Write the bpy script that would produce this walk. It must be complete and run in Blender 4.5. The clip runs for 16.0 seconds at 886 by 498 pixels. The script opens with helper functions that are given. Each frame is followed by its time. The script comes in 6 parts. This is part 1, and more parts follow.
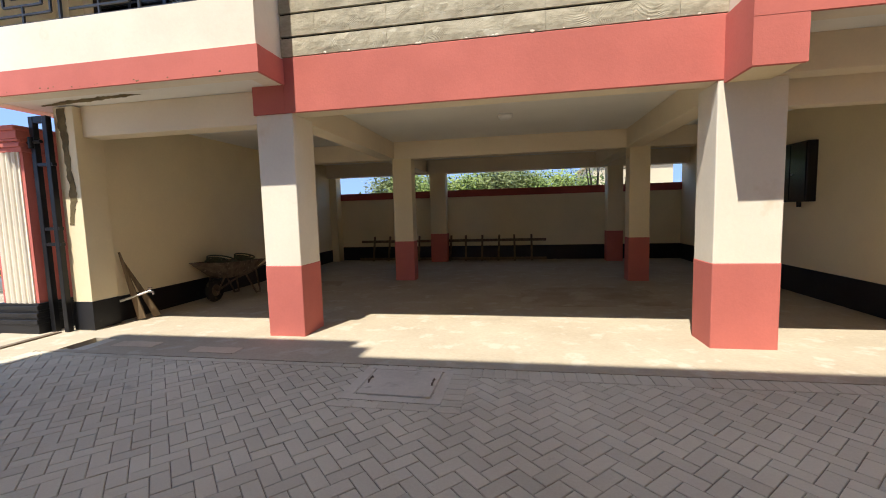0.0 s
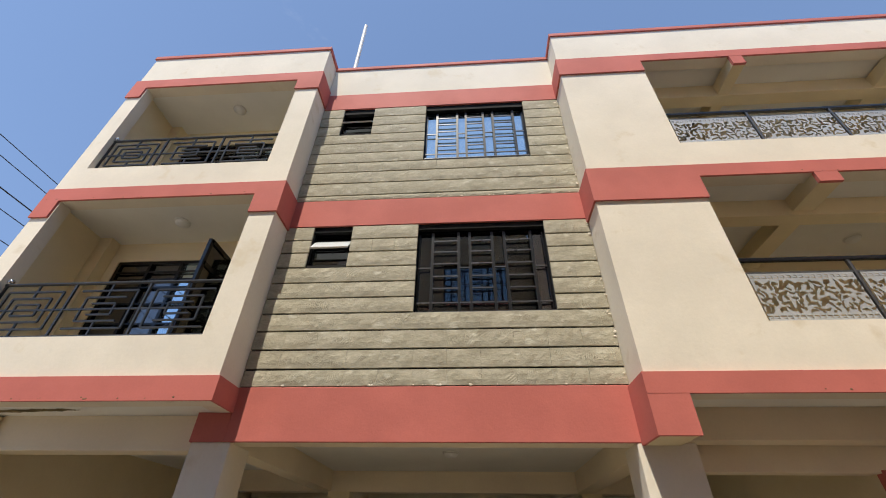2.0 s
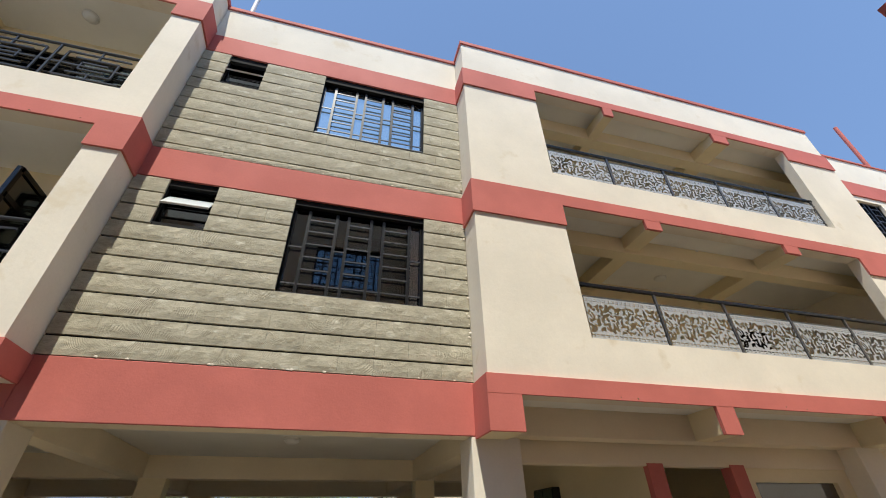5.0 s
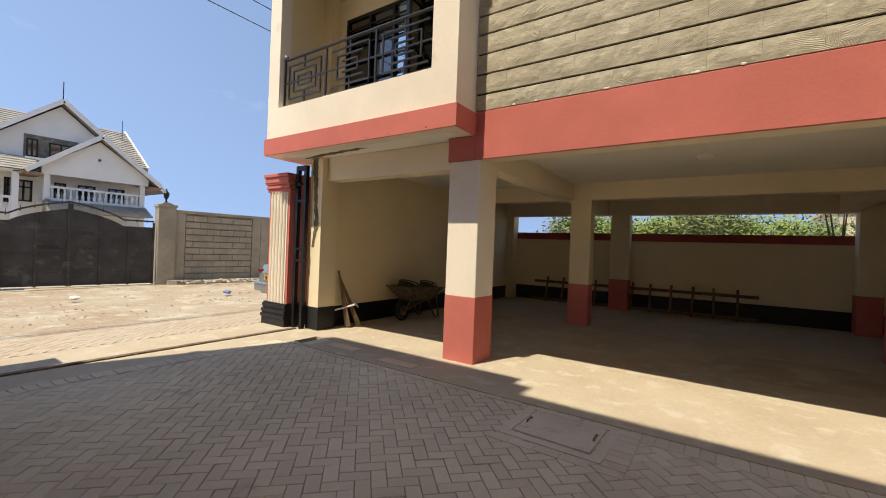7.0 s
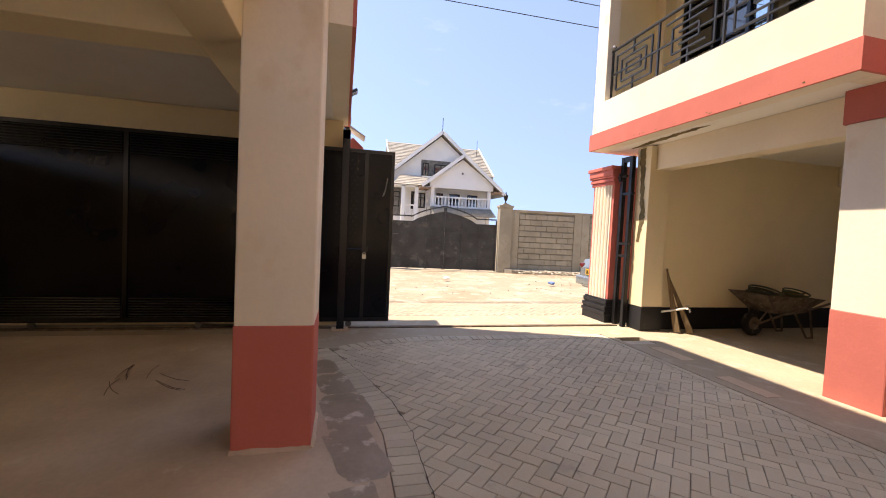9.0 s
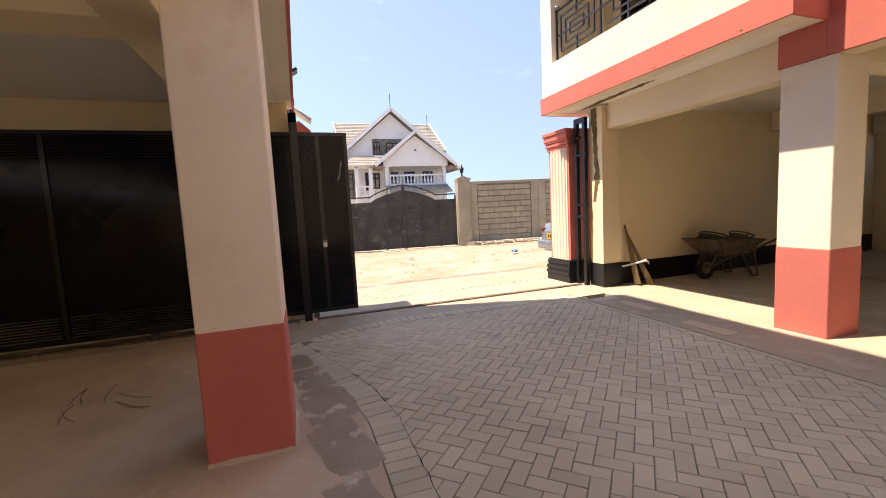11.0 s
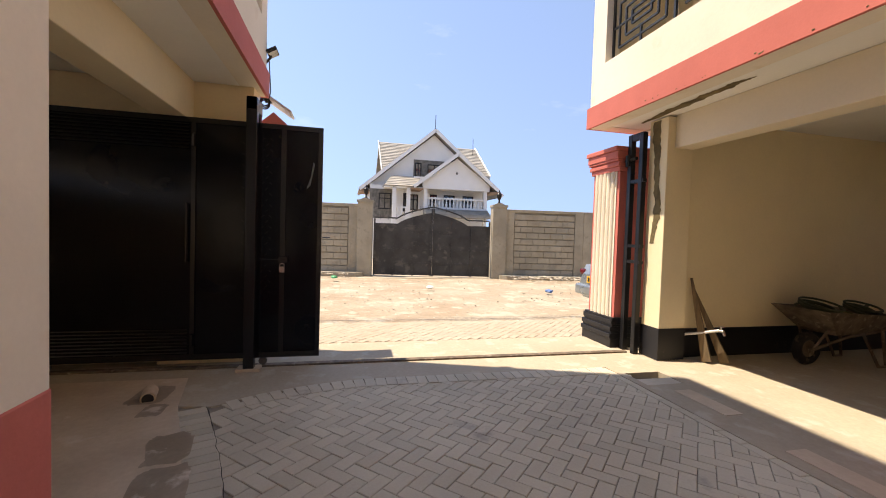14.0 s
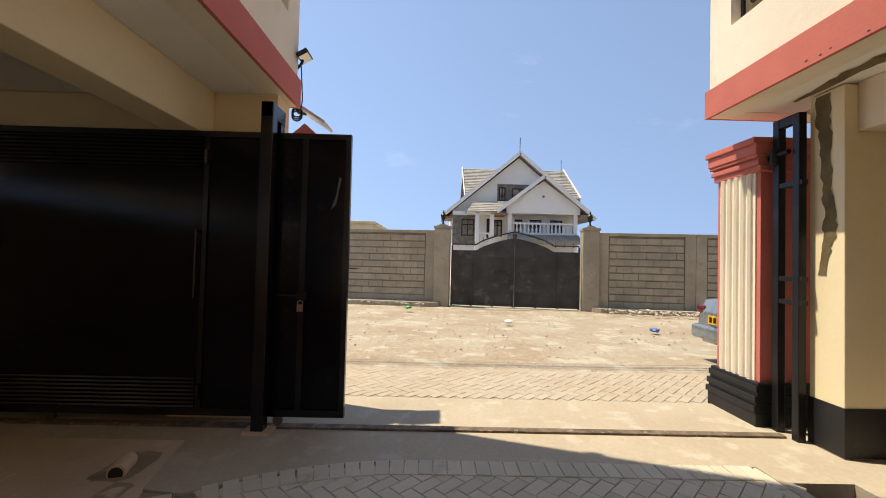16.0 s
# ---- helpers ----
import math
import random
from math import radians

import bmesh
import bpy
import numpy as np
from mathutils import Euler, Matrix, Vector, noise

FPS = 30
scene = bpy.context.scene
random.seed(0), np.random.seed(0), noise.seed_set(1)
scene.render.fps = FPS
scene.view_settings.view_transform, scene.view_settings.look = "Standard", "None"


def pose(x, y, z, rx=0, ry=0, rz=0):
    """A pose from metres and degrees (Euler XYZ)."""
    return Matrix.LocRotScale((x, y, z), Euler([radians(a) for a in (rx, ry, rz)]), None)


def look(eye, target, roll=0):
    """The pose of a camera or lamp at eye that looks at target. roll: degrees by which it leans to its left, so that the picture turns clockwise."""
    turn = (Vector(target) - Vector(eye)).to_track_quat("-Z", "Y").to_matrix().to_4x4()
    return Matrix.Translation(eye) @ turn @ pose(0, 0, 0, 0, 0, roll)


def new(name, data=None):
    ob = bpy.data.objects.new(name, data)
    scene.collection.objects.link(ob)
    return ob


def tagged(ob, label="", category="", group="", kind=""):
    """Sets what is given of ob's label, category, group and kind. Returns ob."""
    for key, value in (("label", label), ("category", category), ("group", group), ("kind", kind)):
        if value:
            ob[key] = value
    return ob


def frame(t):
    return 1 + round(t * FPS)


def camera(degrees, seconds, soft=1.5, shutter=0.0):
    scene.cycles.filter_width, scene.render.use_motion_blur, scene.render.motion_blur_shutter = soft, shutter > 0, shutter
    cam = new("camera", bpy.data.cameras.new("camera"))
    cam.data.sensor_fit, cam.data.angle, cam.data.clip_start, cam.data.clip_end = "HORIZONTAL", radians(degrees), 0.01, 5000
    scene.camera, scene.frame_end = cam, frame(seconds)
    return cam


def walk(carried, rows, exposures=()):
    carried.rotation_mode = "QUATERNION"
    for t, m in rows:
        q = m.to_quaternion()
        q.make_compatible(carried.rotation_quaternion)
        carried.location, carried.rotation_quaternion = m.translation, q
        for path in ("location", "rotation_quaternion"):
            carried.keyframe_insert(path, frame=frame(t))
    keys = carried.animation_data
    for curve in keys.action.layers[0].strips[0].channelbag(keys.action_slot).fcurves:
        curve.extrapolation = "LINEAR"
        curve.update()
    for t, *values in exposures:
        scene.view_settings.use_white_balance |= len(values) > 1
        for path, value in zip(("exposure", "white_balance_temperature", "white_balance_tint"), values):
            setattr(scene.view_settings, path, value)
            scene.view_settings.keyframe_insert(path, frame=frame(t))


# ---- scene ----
cam = camera(94.0, 16.0, 1.0)
PATH = [
    (0, (0.174, 0.32, 1.439), (-0.184, 2.28, 1.26), -1.6),
    (0.5, (0.296, -0.048, 1.572), (-0.064, 1.914, 1.708), -0.9),
    (1, (0.276, -0.057, 1.622), (-0.034, 1.852, 2.134), -0.0),
    (1.5, (0.331, -0.048, 1.626), (0.09, 1.712, 2.544), 0.8),
    (2, (0.364, -0.029, 1.64), (0.238, 1.574, 2.828), 1.1),
    (2.5, (0.363, -0.017, 1.652), (0.413, 1.503, 2.95), 0.4),
    (3, (0.392, 0.002, 1.653), (0.7, 1.479, 2.967), -1.0),
    (3.2, (0.416, 0.0, 1.65), (0.846, 1.453, 2.956), -1.6),
    (5.3, (0.363, -0.053, 1.674), (0.813, 1.572, 2.749), -1.1),
    (5.5, (0.341, -0.016, 1.667), (0.511, 1.694, 2.69), -0.6),
    (6, (0.224, 0.05, 1.608), (-0.319, 1.797, 2.415), 1.1),
    (6.5, (0.18, 0.073, 1.573), (-0.899, 1.719, 1.929), 2.7),
    (7, (0.25, 0.204, 1.466), (-0.875, 1.857, 1.462), 2.2),
    (7.5, (0.299, 0.241, 1.451), (-1.05, 1.717, 1.445), 1.8),
    (8, (0.231, 0.195, 1.427), (-1.607, 0.983, 1.422), 4.4),
    (8.2, (0.211, 0.198, 1.422), (-1.716, 0.732, 1.405), 4.8),
    (10.3, (0.143, 0.157, 1.427), (-1.781, 0.675, 1.248), -0.0),
    (10.5, (0.144, 0.155, 1.428), (-1.763, 0.725, 1.233), -1.0),
    (11, (0.07, 0.162, 1.422), (-1.811, 0.811, 1.226), -3.0),
    (11.5, (-0.09, 0.199, 1.412), (-1.938, 0.947, 1.251), -2.9),
    (12, (-0.252, 0.365, 1.407), (-2.101, 1.12, 1.304), -1.5),
    (12.5, (-0.424, 0.644, 1.36), (-2.343, 1.205, 1.322), 0.6),
    (13, (-0.635, 0.808, 1.369), (-2.619, 1.043, 1.287), 1.4),
    (13.5, (-0.902, 0.941, 1.389), (-2.893, 1.048, 1.231), 2.0),
    (14, (-1.173, 1.123, 1.428), (-3.119, 1.577, 1.359), 1.8),
    (14.5, (-1.398, 1.367, 1.44), (-3.164, 2.301, 1.533), 3.3),
    (15, (-1.646, 1.569, 1.48), (-3.255, 2.742, 1.664), 3.5),
    (15.5, (-1.906, 1.663, 1.436), (-3.675, 2.59, 1.538), 3.3),
    (16, (-2.191, 1.621, 1.457), (-4.19, 1.645, 1.506), 1.4),
]

EXPOSURES = [(0.0, 1.78, 6700, 9), (1.0, 1.5, 6700, 9), (2.5, 1.15, 6900, 8), (3.2, 1.15, 6900, 8), (5.5, 1.3, 6450, 5), (6.5, 1.3, 7200, 8),
             (7.0, 1.38, 7700, 10), (8.0, 1.75, 8000, 14), (10.3, 2.1, 8200, 20), (11.5, 2.05, 8200, 20), (12.5, 1.95, 8300, 20), (13.5, 1.95, 8200, 18),
             (14.5, 1.5, 7800, 11), (15.0, 1.3, 7800, 9), (16.0, 1.4, 7900, 9)]
walk(cam, [(t, look(eye, target, roll)) for t, eye, target, roll in PATH], EXPOSURES)

# ---- world and sun ----
SUN = Vector((0.33, 1.0, -2.30)).normalized()          # the way the sunlight travels
world = bpy.data.worlds.new("world")
scene.world = world
world.use_nodes = True
wn = world.node_tree.nodes
sky = wn.new("ShaderNodeTexSky")
sky.sky_type, sky.sun_disc = "NISHITA", False
sky.sun_elevation = math.asin(-SUN.z)
sky.sun_rotation = math.atan2(-SUN.x, -SUN.y)
sky.altitude, sky.air_density, sky.dust_density, sky.ozone_density = 1600, 0.8, 0.25, 0.5
# a dry, clear sky with little haze low down
tc, up, nrm = wn.new("ShaderNodeTexCoord"), wn.new("ShaderNodeVectorMath"), wn.new("ShaderNodeVectorMath")
up.operation, nrm.operation = "MULTIPLY_ADD", "NORMALIZE"
up.inputs[1].default_value, up.inputs[2].default_value = (1.0, 1.0, 0.62), (0.0, 0.0, 0.40)
world.node_tree.links.new(tc.outputs["Generated"], up.inputs[0])
world.node_tree.links.new(up.outputs[0], nrm.inputs[0])
world.node_tree.links.new(nrm.outputs[0], sky.inputs["Vector"])
# thin scattered wisps of cloud
cl, cr, cm = wn.new("ShaderNodeTexNoise"), wn.new("ShaderNodeMapRange"), wn.new("ShaderNodeMix")
cl.inputs["Scale"].default_value, cl.inputs["Detail"].default_value, cl.inputs["Roughness"].default_value = 3.4, 6.0, 0.6
cst = wn.new("ShaderNodeMapping")
cst.inputs["Scale"].default_value = (1.0, 1.0, 3.2)
world.node_tree.links.new(tc.outputs["Generated"], cst.inputs["Vector"])
world.node_tree.links.new(cst.outputs[0], cl.inputs["Vector"])
cr.inputs["From Min"].default_value, cr.inputs["From Max"].default_value, cr.inputs["To Max"].default_value = 0.64, 0.90, 0.22
world.node_tree.links.new(cl.outputs["Fac"], cr.inputs["Value"])
cm.data_type = "RGBA"
cm.inputs["B"].default_value = (4.2, 4.4, 4.7, 1.0)
world.node_tree.links.new(cr.outputs["Result"], cm.inputs["Factor"])
world.node_tree.links.new(sky.outputs[0], cm.inputs["A"])
world.node_tree.links.new(cm.outputs["Result"], wn["Background"].inputs[0])
wn["Background"].inputs[1].default_value = 0.13
sun = new("sun", bpy.data.lights.new("sun", "SUN"))
sun.data.energy, sun.data.angle, sun.data.color = 2.45, radians(0.53), (1.0, 0.95, 0.87)
sun.matrix_world = look((0, 0, 30), Vector((0, 0, 30)) + SUN)


# ---- materials ----
def mat(name, col, rough=0.6, var=0.10, vscale=1.3, fine=45.0, bump=0.15, dist=0.004, metal=0.0, col2=None, cover=0.5, edge=0.12,
        spots=None, spot_at=0.66, spot_scale=4.0, each=0.0, island=False, spec=0.4, stretch=(1, 1, 1), tool=0.0):
    """Two scales of variation: broad patches between col and col2, fine grain in colour, gloss and relief."""
    m = bpy.data.materials.new(name)
    m.use_nodes = True
    n, l = m.node_tree.nodes, m.node_tree.links
    b = n["Principled BSDF"]
    geo = n.new("ShaderNodeNewGeometry")
    mp = n.new("ShaderNodeMapping")
    mp.inputs["Scale"].default_value = stretch
    l.new(geo.outputs["Position"], mp.inputs["Vector"])

    def noise_at(scale, detail=5.0, rgh=0.55):
        t = n.new("ShaderNodeTexNoise")
        t.inputs["Scale"].default_value, t.inputs["Detail"].default_value, t.inputs["Roughness"].default_value = scale, detail, rgh
        l.new(mp.outputs[0], t.inputs["Vector"])
        return t.outputs["Fac"]

    def ramp(src, a, c):
        r = n.new("ShaderNodeMapRange")
        r.inputs["From Min"].default_value, r.inputs["From Max"].default_value = a, c
        l.new(src, r.inputs["Value"])
        return r.outputs["Result"]

    def mix(fac, a, c, mode="MIX"):
        x = n.new("ShaderNodeMix")
        x.data_type, x.blend_type = "RGBA", mode
        for sock, v in ((x.inputs["Factor"], fac), (x.inputs["A"], a), (x.inputs["B"], c)):
            if isinstance(v, (float, int)):
                sock.default_value = v
            elif isinstance(v, tuple):
                sock.default_value = (*v, 1.0)
            else:
                l.new(v, sock)
        return x.outputs["Result"]

    broad, grain = noise_at(vscale), noise_at(fine, 6.0, 0.65)
    c2 = col2 or tuple(v * (1 - 2 * var) for v in col)
    out = mix(ramp(broad, cover - edge, cover + edge), col, c2)
    grey = n.new("ShaderNodeMapRange")
    grey.inputs["To Min"].default_value, grey.inputs["To Max"].default_value = 1 - var * 1.2, 1 + var * 1.2
    l.new(grain, grey.inputs["Value"])
    comb = n.new("ShaderNodeCombineColor")
    for k in range(3):
        l.new(grey.outputs["Result"], comb.inputs[k])
    out = mix(1.0, out, comb.outputs[0], "MULTIPLY")
    if spots:
        out = mix(ramp(noise_at(spot_scale, 7.0, 0.6), spot_at - 0.03, spot_at + 0.06), out, spots)
    if each:
        if island:
            src = geo.outputs["Random Per Island"]
        else:
            src = n.new("ShaderNodeObjectInfo").outputs["Random"]
        e = n.new("ShaderNodeMapRange")
        e.inputs["To Min"].default_value, e.inputs["To Max"].default_value = 1 - each, 1 + each
        l.new(src, e.inputs["Value"])
        ec = n.new("ShaderNodeCombineColor")
        for k in range(3):
            l.new(e.outputs["Result"], ec.inputs[k])
        out = mix(1.0, out, ec.outputs[0], "MULTIPLY")
    l.new(out, b.inputs["Base Color"])
    rr = n.new("ShaderNodeMapRange")
    rr.inputs["To Min"].default_value, rr.inputs["To Max"].default_value = max(0.03, rough - 0.1), min(1.0, rough + 0.1)
    l.new(broad, rr.inputs["Value"])
    l.new(rr.outputs["Result"], b.inputs["Roughness"])
    b.inputs["Metallic"].default_value, b.inputs["Specular IOR Level"].default_value = metal, spec
    if bump:
        bp = n.new("ShaderNodeBump")
        bp.inputs["Strength"].default_value, bp.inputs["Distance"].default_value = bump, dist
        add = n.new("ShaderNodeMath")
        add.operation = "MULTIPLY_ADD"
        add.inputs[1].default_value = 1.5
        l.new(noise_at(fine * 0.22, 3.0), add.inputs[0])
        l.new(grain, add.inputs[2])
        height = add.outputs[0]
        if tool:                                        # fans of chisel strokes in patches
            wv = n.new("ShaderNodeTexWave")
            wv.wave_type, wv.rings_direction = "RINGS", "SPHERICAL"
            wv.inputs["Scale"].default_value, wv.inputs["Distortion"].default_value = 27.0, 1.6
            wv.inputs["Detail Scale"].default_value = 1.5
            vor = n.new("ShaderNodeTexVoronoi")
            vor.inputs["Scale"].default_value = 4.2
            l.new(geo.outputs["Position"], vor.inputs["Vector"])
            sub = n.new("ShaderNodeVectorMath")
            sub.operation = "SUBTRACT"
            l.new(geo.outputs["Position"], sub.inputs[0])
            l.new(vor.outputs["Position"], sub.inputs[1])
            sh = n.new("ShaderNodeVectorMath")
            sh.operation = "MULTIPLY_ADD"
            sh.inputs[1].default_value = (0.5, 0.5, 0.5)
            l.new(vor.outputs["Color"], sh.inputs[0])
            l.new(sub.outputs[0], sh.inputs[2])
            l.new(sh.outputs[0], wv.inputs["Vector"])
            patch = ramp(noise_at(4.5, 2.0), 0.52, 0.62)
            mul = n.new("ShaderNodeMath")
            mul.operation = "MULTIPLY"
            l.new(wv.outputs["Fac"], mul.inputs[0])
            l.new(patch, mul.inputs[1])
            sm = n.new("ShaderNodeMath")
            sm.operation = "MULTIPLY_ADD"
            sm.inputs[1].default_value = tool
            l.new(mul.outputs[0], sm.inputs[0])
            l.new(height, sm.inputs[2])
            height = sm.outputs[0]
        l.new(height, bp.inputs["Height"])
        l.new(bp.outputs[0], b.inputs["Normal"])
    return m


def glossy_pane(name, col, rough=0.03):
    """Dark reflecting window glass."""
    m = bpy.data.materials.new(name)
    m.use_nodes = True
    b = m.node_tree.nodes["Principled BSDF"]
    b.inputs["Base Color"].default_value = (*col, 1)
    b.inputs["Roughness"].default_value, b.inputs["Specular IOR Level"].default_value, b.inputs["IOR"].default_value = rough, 0.8, 1.9
    return m


CREAM = mat("cream_paint", (0.84, 0.765, 0.635), 0.85, 0.045, 0.9, 30, 0.22, 0.006, spec=0.12, spots=(0.72, 0.63, 0.48), spot_at=0.64, spot_scale=1.7)
YELLOW = mat("yellow_cream_paint", (0.85, 0.725, 0.475), 0.75, 0.045, 0.7, 34, 0.16, 0.005, spots=(0.70, 0.58, 0.36), spot_at=0.71, spot_scale=2.0)
BEAMP = mat("warm_cream_beam_paint", (0.85, 0.735, 0.545), 0.75, 0.045, 0.7, 34, 0.16, 0.005, spots=(0.74, 0.61, 0.42), spot_at=0.71, spot_scale=2.0)
WHITE = mat("white_soffit_paint", (0.85, 0.83, 0.77), 0.7, 0.03, 1.0, 34, 0.12, 0.004)
RED = mat("red_paint", (0.58, 0.17, 0.138), 0.75, 0.06, 1.1, 40, 0.3, 0.004, spec=0.2, spots=(0.53, 0.165, 0.13), spot_at=0.68, spot_scale=3.0)
# darker copy of RED: the coping's shade is put into the colour
SHADED_RED = mat("shaded_red_coping_paint", (0.33, 0.07, 0.058), 0.75, 0.1, 1.1, 40, 0.3, 0.004, spec=0.2)
# black for skirtings; also paints the shade in rooms, drain pit and pipe bore
BLACKP = mat("black_skirting_and_shade_paint", (0.012, 0.012, 0.014), 0.45, 0.15, 2.0, 40, 0.2, 0.003, spots=(0.06, 0.05, 0.045), spot_at=0.68)
STONE = mat("cut_stone", (0.48, 0.44, 0.335), 0.92, 0.28, 6.0, 36, 0.6, 0.007, col2=(0.39, 0.355, 0.265), spots=(0.60, 0.57, 0.46), spot_at=0.62, spot_scale=7.0, each=0.02, stretch=(0.6, 1, 1.3), spec=0.15, tool=0.5)
MORTAR = mat("dark_joint_mortar", (0.012, 0.011, 0.010), 0.95, 0.2, 4, 50, 0.3, 0.004)
CONCRETE = mat("concrete_slab", (0.41, 0.355, 0.265), 0.85, 0.15, 1.1, 26, 0.45, 0.006, col2=(0.345, 0.29, 0.21), spots=(0.43, 0.385, 0.305), spot_at=0.58, spot_scale=3.4, edge=0.2)
CONC2 = mat("damp_concrete", (0.60, 0.49, 0.36), 0.7, 0.12, 0.9, 24, 0.35, 0.005, col2=(0.44, 0.345, 0.245), spots=(0.66, 0.58, 0.48), spot_at=0.66, spot_scale=2.0)
WET = mat("wet_gutter_concrete", (0.27, 0.21, 0.145), 0.5, 0.18, 3.0, 30, 0.2, 0.004, col2=(0.33, 0.265, 0.19), spots=(0.56, 0.48, 0.38), spot_at=0.60, spot_scale=5.0)
STAIN = mat("brown_floor_dirt", (0.37, 0.315, 0.235), 0.9, 0.15, 1.4, 24, 0.35, 0.005, col2=(0.29, 0.235, 0.165), spots=(0.41, 0.36, 0.275), spot_at=0.55, spot_scale=2.0)
PAVER = mat("concrete_paver", (0.54, 0.495, 0.385), 0.88, 0.10, 0.6, 60, 0.45, 0.004, col2=(0.455, 0.41, 0.315), spots=(0.35, 0.315, 0.26), spot_at=0.66, spot_scale=2.1, each=0.08)
PAVER_J = mat("concrete_paver_joined", (0.54, 0.495, 0.385), 0.88, 0.10, 0.6, 60, 0.45, 0.004, col2=(0.455, 0.41, 0.315), spots=(0.35, 0.315, 0.26), spot_at=0.66, spot_scale=2.1, each=0.08, island=True)
PAVER_S = mat("dusty_street_paver", (0.38, 0.33, 0.255), 0.92, 0.10, 0.6, 50, 0.4, 0.004, col2=(0.36, 0.30, 0.225), each=0.06, island=True)
SAND = mat("joint_sand", (0.30, 0.26, 0.205), 0.95, 0.2, 5.0, 60, 0.5, 0.005)
DIRT = mat("dry_earth", (0.37, 0.325, 0.245), 0.95, 0.25, 0.55, 9, 1.0, 0.05, col2=(0.32, 0.25, 0.175), spots=(0.43, 0.39, 0.305), spot_at=0.56, spot_scale=2.0)
PEBBLE = mat("pale_rubble", (0.46, 0.41, 0.33), 0.9, 0.15, 5, 30, 0.5, 0.006, each=0.25, island=True)
BLACKM = mat("black_gloss_steel", (0.0045, 0.005, 0.0085), 0.22, 0.2, 1.5, 30, 0.06, 0.002, metal=0.0, spec=0.5)
DARKM = mat("dark_grey_steel", (0.016, 0.016, 0.018), 0.35, 0.2, 3, 60, 0.1, 0.001, metal=0.3)
RAILM = mat("grey_enamelled_rail_steel", (0.045, 0.047, 0.05), 0.35, 0.15, 3, 60, 0.1, 0.001, metal=0.2)
BARM = mat("worn_dark_bar_steel", (0.13, 0.13, 0.14), 0.3, 0.2, 3, 60, 0.1, 0.001, metal=0.5)
CEMENT = mat("grey_cement_cover", (0.58, 0.53, 0.43), 0.9, 0.12, 1.5, 26, 0.4, 0.004, col2=(0.48, 0.435, 0.35), spots=(0.36, 0.325, 0.255), spot_at=0.63, spot_scale=5)
GATEM = mat("black_enamel_sheet", (0.0045, 0.005, 0.008), 0.14, 0.2, 1.5, 6, 0.12, 0.004, spec=0.2)
GATEG = mat("dusty_charcoal_gate_steel", (0.045, 0.045, 0.047), 0.5, 0.2, 2.0, 30, 0.2, 0.003, spots=(0.085, 0.08, 0.072), spot_at=0.6, spot_scale=3.0)
GREYM = mat("grey_steel", (0.15, 0.15, 0.15), 0.4, 0.1, 3, 60, 0.05, 0.001, metal=0.7)
PANEL = mat("grey_laser_cut_panel", (0.50, 0.51, 0.51), 0.45, 0.06, 2, 60, 0.05, 0.001, metal=0.3)
CHROME = mat("chrome", (0.6, 0.6, 0.6), 0.15, 0.03, 3, 60, 0, metal=1.0)
WOOD = mat("weathered_timber", (0.21, 0.145, 0.08), 0.8, 0.2, 4, 60, 0.4, 0.004, stretch=(6, 6, 0.6))
RUST = mat("muddy_steel", (0.17, 0.125, 0.085), 0.8, 0.25, 8, 50, 0.4, 0.003, spots=(0.27, 0.22, 0.17), spot_at=0.6, spot_scale=14)
RUBBER = mat("black_rubber", (0.02, 0.018, 0.016), 0.85, 0.2, 6, 60, 0.3, 0.003, spots=(0.10, 0.08, 0.06), spot_at=0.6, spot_scale=12)
ROPE = mat("coiled_hose", (0.075, 0.085, 0.04), 0.6, 0.15, 8, 60, 0.2, 0.002)
PVC = mat("white_plastic", (0.72, 0.70, 0.66), 0.4, 0.06, 4, 60, 0.05, 0.001)
CRACK = mat("bare_cement_patch", (0.20, 0.15, 0.07), 0.95, 0.2, 6, 40, 0.8, 0.01)
FJOINT = mat("coarse_cement_joint", (0.25, 0.22, 0.17), 0.95, 0.15, 2.0, 30, 0.4, 0.005)
FENCE = mat("grey_cement_wall", (0.35, 0.31, 0.24), 0.92, 0.10, 1.5, 22, 0.6, 0.01, spots=(0.27, 0.235, 0.18), spot_at=0.6, spot_scale=5, each=0.05)
HWALL = mat("white_house_paint", (0.80, 0.79, 0.76), 0.7, 0.03, 0.8, 20, 0.1, 0.004)
HBEIGE = mat("beige_house_paint", (0.66, 0.58, 0.42), 0.8, 0.06, 0.6, 20, 0.2, 0.004)
ROOF = mat("grey_beige_roof_tile", (0.33, 0.31, 0.27), 0.8, 0.12, 2.0, 12, 0.4, 0.02, each=0.06, island=True)
HSTONE = mat("grey_house_stone", (0.22, 0.20, 0.17), 0.9, 0.2, 4, 12, 0.5, 0.02)
FASCIA = mat("brown_eave_soffit", (0.30, 0.19, 0.12), 0.7, 0.1, 3, 20, 0.1, 0.004)
GLASSB = glossy_pane("reflecting_coated_glass", (0.52, 0.67, 0.74), 0.02)
GLASSB.node_tree.nodes["Principled BSDF"].inputs["Metallic"].default_value = 0.85
FROST = bpy.data.materials.new("frosted_white_glass")
FROST.use_nodes = True
fn = FROST.node_tree.nodes
fn["Principled BSDF"].inputs["Base Color"].default_value = (0.85, 0.88, 0.88, 1)
fn["Principled BSDF"].inputs["Roughness"].default_value = 0.35
ft, fm = fn.new("ShaderNodeBsdfTranslucent"), fn.new("ShaderNodeMixShader")
ft.inputs["Color"].default_value = (0.85, 0.88, 0.88, 1)
FROST.node_tree.links.new(fn["Principled BSDF"].outputs[0], fm.inputs[1])
